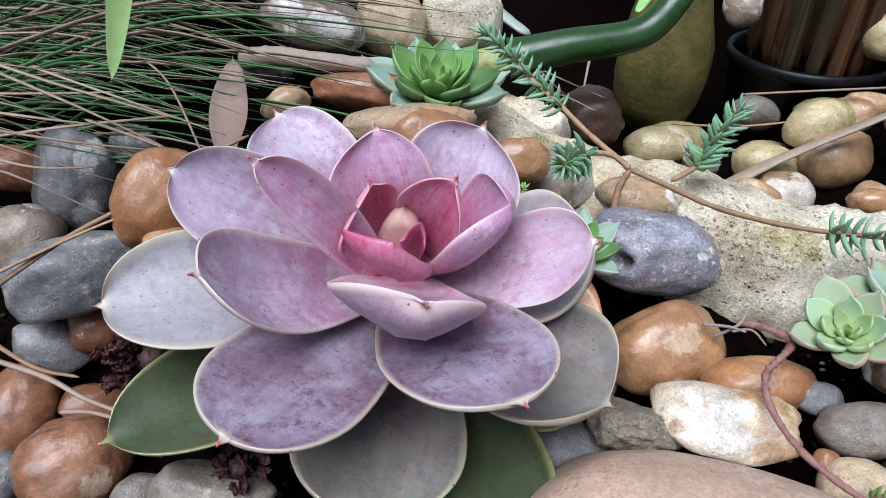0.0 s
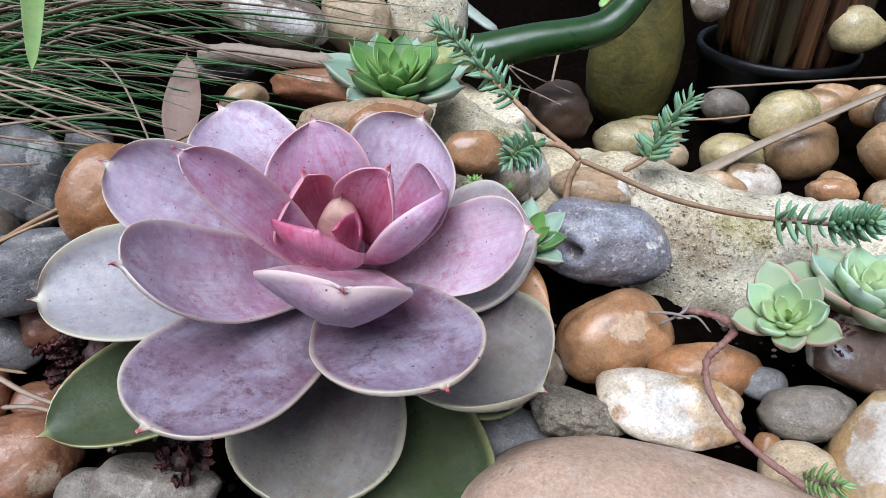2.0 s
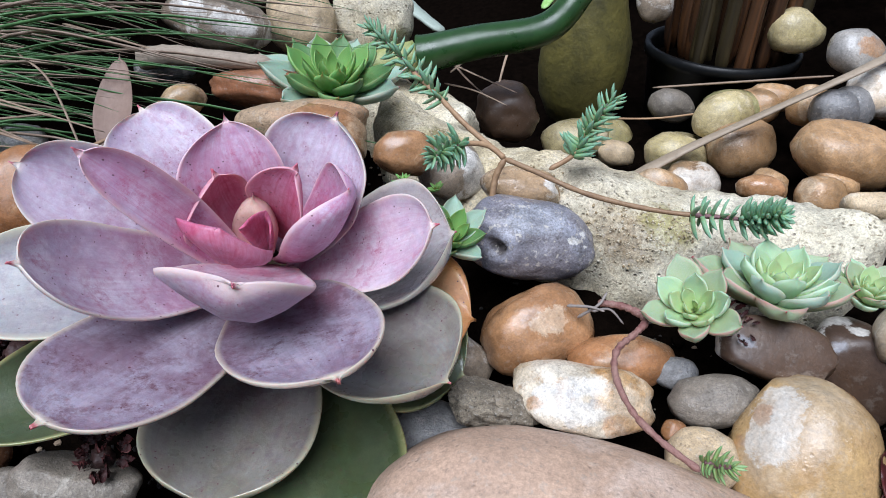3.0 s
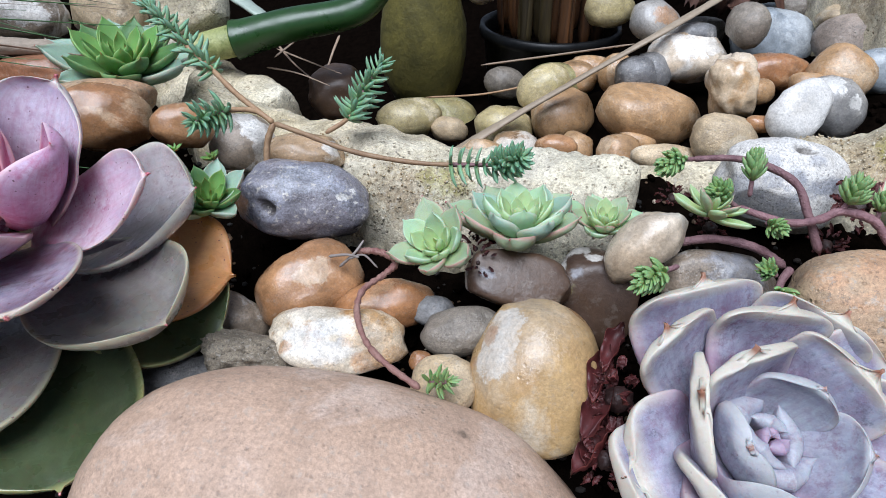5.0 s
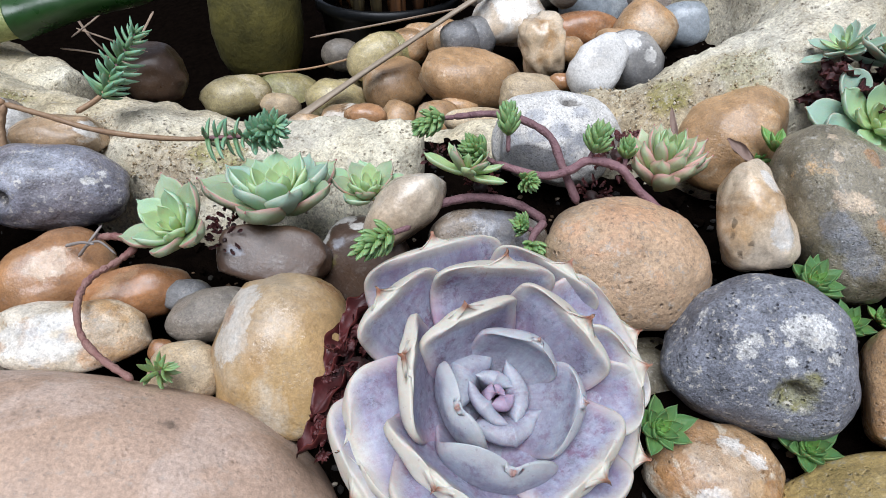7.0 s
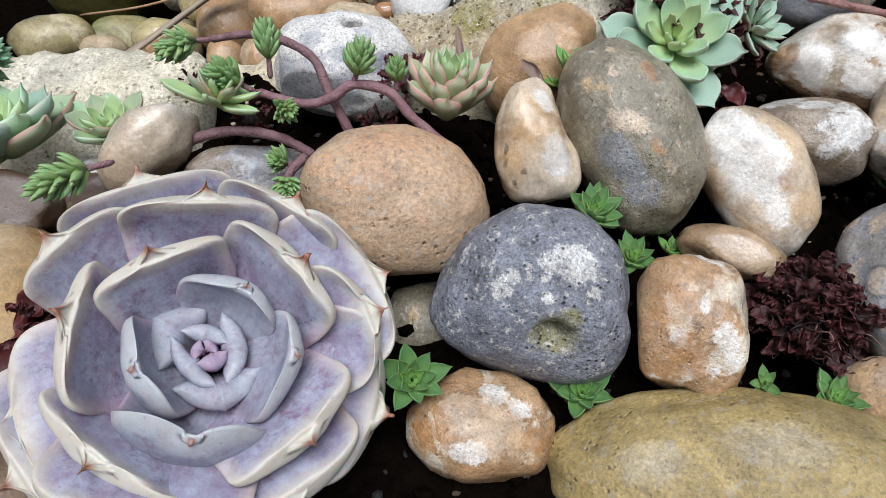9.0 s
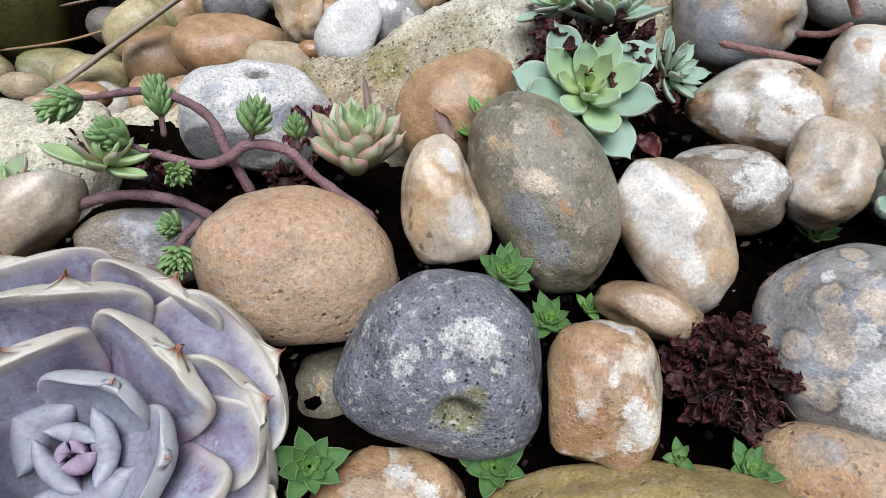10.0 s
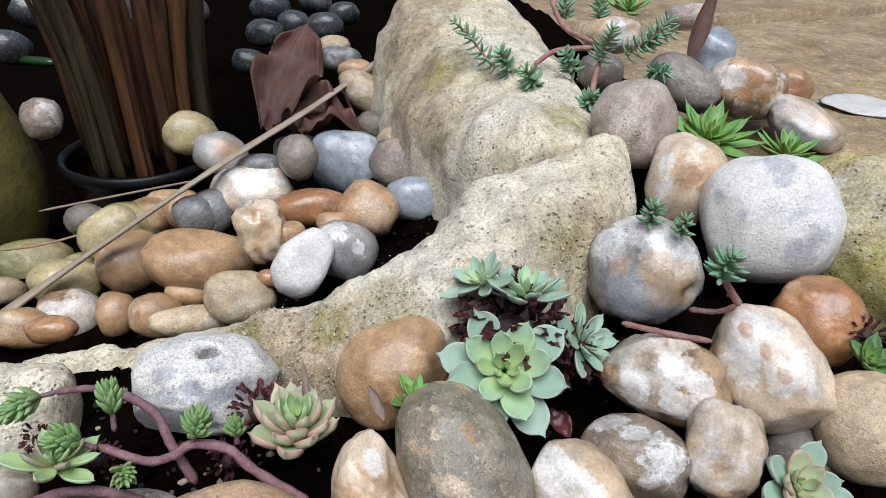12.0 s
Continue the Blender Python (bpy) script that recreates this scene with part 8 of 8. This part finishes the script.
def grass_clump(name, label, mat, count, seed, y0, y1, z0, z1, r):
    rnd = random.Random(seed)
    verts, faces = [], []
    for i in range(count):
        y = rnd.uniform(y0, y1)
        x0 = rnd.uniform(-0.36, -0.16)
        ln = rnd.uniform(0.08, 0.20)
        z = rnd.uniform(z0, z1) + 0.25 * (y - 0.2)
        dy, rise = rnd.uniform(-0.35, 0.25), rnd.uniform(-0.02, 0.02)
        pts = [Vector((x0, y - dy * ln * 0.3, z - 0.01)), Vector((x0 + ln * 0.5, y + dy * ln * 0.2, z + rise * 0.6 + 0.008)), Vector((x0 + ln, y + dy * ln * 0.6, z + rise - 0.004))]
        path = smooth_path(pts, 5)
        side = Vector((dy * 0.4, -0.5, rnd.uniform(0.3, 1))).normalized()
        k = len(verts)
        w = r * rnd.uniform(0.6, 1.4)
        for j, p in enumerate(path):
            t = j / (len(path) - 1)
            ww = w * (1 - t ** 3) + 0.0001
            verts += [p + side * ww, p + Vector((0, 0.3 * ww, 0.6 * ww)), p - side * ww, p - Vector((0, 0.3 * ww, 0.6 * ww)) * 0.4]
        for j in range(len(path) - 1):
            for m in range(4):
                n = (m + 1) % 4
                faces.append((k + j * 4 + m, k + j * 4 + n, k + j * 4 + 4 + n, k + j * 4 + 4 + m))
    return tagged(mesh_object(name, verts, faces, M[mat]), label, "grass", "", "stuff")


grass_clump("grass", "dark green fine grass leaning over the stones", "grass", 420, 3, 0.20, 0.42, 0.085, 0.125, 0.0009)
grass_clump("dead_grass", "matted brown dead grass among the green", "deadgrass", 230, 4, 0.19, 0.40, 0.085, 0.13, 0.0009)

blade("dry_stalk", "split dry stalk under the pink rosette", [(-0.0048, 0.1073, 0.0675), (-0.0100, 0.0990, 0.0618), (-0.0163, 0.0895, 0.0542), (-0.0242, 0.0768, 0.0454)], 0.0018, 0.0028, "straw", "stalk", "twigs", 0.4)

# ---- dried leaves and litter ----
dry_leaf("dry brown leaf wedged between the stones", (0.2826, 0.1114, 0.0887), (0.2819, 0.0964, 0.0873), 0.0045, "greydead", (-0.3630, -0.7033, 0.6112), 40, 1.2, 0.4, 0.2)
dry_leaf("dry brown leaf wedged between the stones", (0.2636, 0.1107, 0.0864), (0.2653, 0.1204, 0.0985), 0.003, "greydead", (-0.3630, -0.7033, 0.6112), 41, 1.2, 0.4, 0.2)
dry_leaf("dry brown leaf wedged between the stones", (0.3055, 0.0972, 0.0891), (0.3148, 0.1085, 0.1012), 0.008, "dryred", (-0.3630, -0.7033, 0.6112), 42, 1.2, 0.4, 0.2)
dry_leaf("dry brown leaf wedged between the stones", (0.3285, 0.0788, 0.0883), (0.3278, 0.0692, 0.0866), 0.008, "dryred", (-0.3630, -0.7033, 0.6112), 43, 1.2, 0.4, 0.2)
dry_leaf("shrivelled dark red leaf hanging under the lavender rosette", (0.1542, 0.0842, 0.0620), (0.1388, 0.0661, 0.0568), 0.011, "dryred", (-0.7537, -0.6765, 0.5782), 20, 1.6, 0.5, 0.3)
dry_leaf("shrivelled dark red leaf hanging under the lavender rosette", (0.1552, 0.0907, 0.0643), (0.1444, 0.0751, 0.0604), 0.01, "dryred", (-0.7537, -0.6765, 0.5782), 21, 1.6, 0.5, 0.3)
dry_leaf("shrivelled dark red leaf hanging under the lavender rosette", (0.1497, 0.0782, 0.0558), (0.1388, 0.0605, 0.0526), 0.012, "dryred", (-0.7537, -0.6765, 0.5782), 22, 1.6, 0.5, 0.3)
dry_leaf("shrivelled dark red leaf hanging under the lavender rosette", (0.1603, 0.0950, 0.0683), (0.1495, 0.0823, 0.0649), 0.009, "dryred", (-0.7537, -0.6765, 0.5782), 23, 1.6, 0.5, 0.3)
dry_leaf("shrivelled dark red leaf hanging under the lavender rosette", (0.1455, 0.0695, 0.0531), (0.1341, 0.0594, 0.0531), 0.009, "dryred", (-0.7537, -0.6765, 0.5782), 24, 1.6, 0.5, 0.3)
blade("straw", "dry straw on the dark soil of the channel", [(0.0521, 0.3420, 0.0705), (0.0668, 0.3565, 0.0774), (0.0790, 0.3780, 0.0847)], 0.0009, 0.0005, "straw", "straw", "dry straws", 0.6, 30)
blade("straw", "dry straw on the dark soil of the channel", [(0.0530, 0.3549, 0.0712), (0.0734, 0.3407, 0.0662), (0.0889, 0.3290, 0.0632)], 0.0009, 0.0005, "straw", "straw", "dry straws", 0.6, 31)
blade("straw", "dry straw on the dark soil of the channel", [(0.0482, 0.3293, 0.0692), (0.0647, 0.3241, 0.0667), (0.0821, 0.3183, 0.0603)], 0.0009, 0.0005, "straw", "straw", "dry straws", 0.6, 32)
blade("straw", "dry straw on the dark soil of the channel", [(0.0904, 0.3830, 0.0690), (0.0844, 0.3616, 0.0637), (0.0784, 0.3388, 0.0564)], 0.0009, 0.0005, "straw", "straw", "dry straws", 0.6, 33)
blade("straw", "dry straw on the dark soil of the channel", [(0.0481, 0.3815, 0.0720), (0.0603, 0.3494, 0.0658), (0.0727, 0.3301, 0.0600)], 0.0009, 0.0005, "straw", "straw", "dry straws", 0.6, 34)
blade("twig", "thin grey dry rootlet beside the creeping stem", [(0.0811, 0.1381, 0.0670), (0.0865, 0.1369, 0.0730), (0.0896, 0.1400, 0.0752)], 0.0006, 0.00036, "rootlet", "twig", "twigs", 0.9, 0)
blade("twig", "thin grey dry rootlet beside the creeping stem", [(0.0844, 0.1357, 0.0716), (0.0891, 0.1338, 0.0738), (0.0930, 0.1307, 0.0706)], 0.0005, 0.00030, "rootlet", "twig", "twigs", 0.9, 1)
blade("twig", "thin grey dry rootlet beside the creeping stem", [(0.0780, 0.1407, 0.0697), (0.0837, 0.1366, 0.0726), (0.0876, 0.1337, 0.0732)], 0.0006, 0.00036, "rootlet", "twig", "twigs", 0.9, 2)
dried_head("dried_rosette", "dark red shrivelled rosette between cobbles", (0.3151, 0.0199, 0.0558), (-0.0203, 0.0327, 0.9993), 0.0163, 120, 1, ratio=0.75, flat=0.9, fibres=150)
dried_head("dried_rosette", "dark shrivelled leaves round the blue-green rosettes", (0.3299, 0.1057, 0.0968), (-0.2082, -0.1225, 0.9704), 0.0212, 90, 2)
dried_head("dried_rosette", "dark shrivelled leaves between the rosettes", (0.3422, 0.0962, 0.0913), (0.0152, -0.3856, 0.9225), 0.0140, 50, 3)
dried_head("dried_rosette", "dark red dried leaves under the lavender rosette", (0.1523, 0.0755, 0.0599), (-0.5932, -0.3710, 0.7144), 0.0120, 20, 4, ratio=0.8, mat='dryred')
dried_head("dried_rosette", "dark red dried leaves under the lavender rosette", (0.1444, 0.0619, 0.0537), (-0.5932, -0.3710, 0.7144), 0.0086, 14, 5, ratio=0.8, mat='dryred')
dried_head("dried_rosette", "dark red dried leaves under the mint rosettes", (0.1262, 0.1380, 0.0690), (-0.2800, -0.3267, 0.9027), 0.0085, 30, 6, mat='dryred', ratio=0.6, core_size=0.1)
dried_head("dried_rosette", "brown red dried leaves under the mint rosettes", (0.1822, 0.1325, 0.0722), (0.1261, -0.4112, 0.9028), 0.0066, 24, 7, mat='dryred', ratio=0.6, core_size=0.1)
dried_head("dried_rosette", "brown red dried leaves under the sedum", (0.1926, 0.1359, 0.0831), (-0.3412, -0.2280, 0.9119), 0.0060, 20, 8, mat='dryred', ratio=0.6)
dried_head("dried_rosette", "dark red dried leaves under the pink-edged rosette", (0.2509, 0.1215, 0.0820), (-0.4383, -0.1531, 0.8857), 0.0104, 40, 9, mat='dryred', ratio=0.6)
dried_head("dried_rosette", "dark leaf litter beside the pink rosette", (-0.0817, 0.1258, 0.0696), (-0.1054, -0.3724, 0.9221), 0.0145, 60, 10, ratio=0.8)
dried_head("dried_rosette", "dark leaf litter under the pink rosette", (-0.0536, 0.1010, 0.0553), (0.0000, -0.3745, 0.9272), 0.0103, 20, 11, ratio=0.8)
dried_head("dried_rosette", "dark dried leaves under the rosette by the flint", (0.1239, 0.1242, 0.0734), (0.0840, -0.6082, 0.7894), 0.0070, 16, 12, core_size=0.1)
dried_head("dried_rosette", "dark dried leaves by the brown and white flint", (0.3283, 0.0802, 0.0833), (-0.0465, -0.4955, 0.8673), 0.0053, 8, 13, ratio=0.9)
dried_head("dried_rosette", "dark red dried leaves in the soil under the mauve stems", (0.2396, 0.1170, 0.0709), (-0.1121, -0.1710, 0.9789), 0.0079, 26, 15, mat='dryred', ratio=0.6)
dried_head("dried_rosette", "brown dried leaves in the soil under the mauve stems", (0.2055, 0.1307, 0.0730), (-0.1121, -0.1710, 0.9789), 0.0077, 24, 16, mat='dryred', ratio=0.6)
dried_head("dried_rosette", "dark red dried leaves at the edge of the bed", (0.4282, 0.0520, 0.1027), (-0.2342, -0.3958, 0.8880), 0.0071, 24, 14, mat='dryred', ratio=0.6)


def scatter(name, label, count, seed, size, mat, lift=0.0):
    rnd = random.Random(seed)
    n, fs = ball(1)
    verts, faces = [], []
    for i in range(count):
        x, y = rnd.uniform(-0.2, 0.5), rnd.uniform(-0.03, 0.26)
        s = size * rnd.uniform(0.4, 1.5)
        c = np.array((x, y, soil_z(x, y) + lift + s * 0.4))
        q = n * np.array((rnd.uniform(0.6, 1.3), rnd.uniform(0.6, 1.3), rnd.uniform(0.5, 0.9))) * s
        k = len(verts)
        verts += [tuple(c + v * rnd.uniform(0.75, 1.2)) for v in q]
        faces += [tuple(k + j for j in f) for f in fs]
    return tagged(mesh_object(name, verts, faces, M[mat], None, "", False), label, "grit", "", "stuff")


scatter("grit", "brown grit and crumbs on the soil", 4500, 8, 0.0010, "grit")
scatter("soil_crumbs", "soil crumbs between the stones, darkened in colour for shade", 2500, 9, 0.0020, "soil")
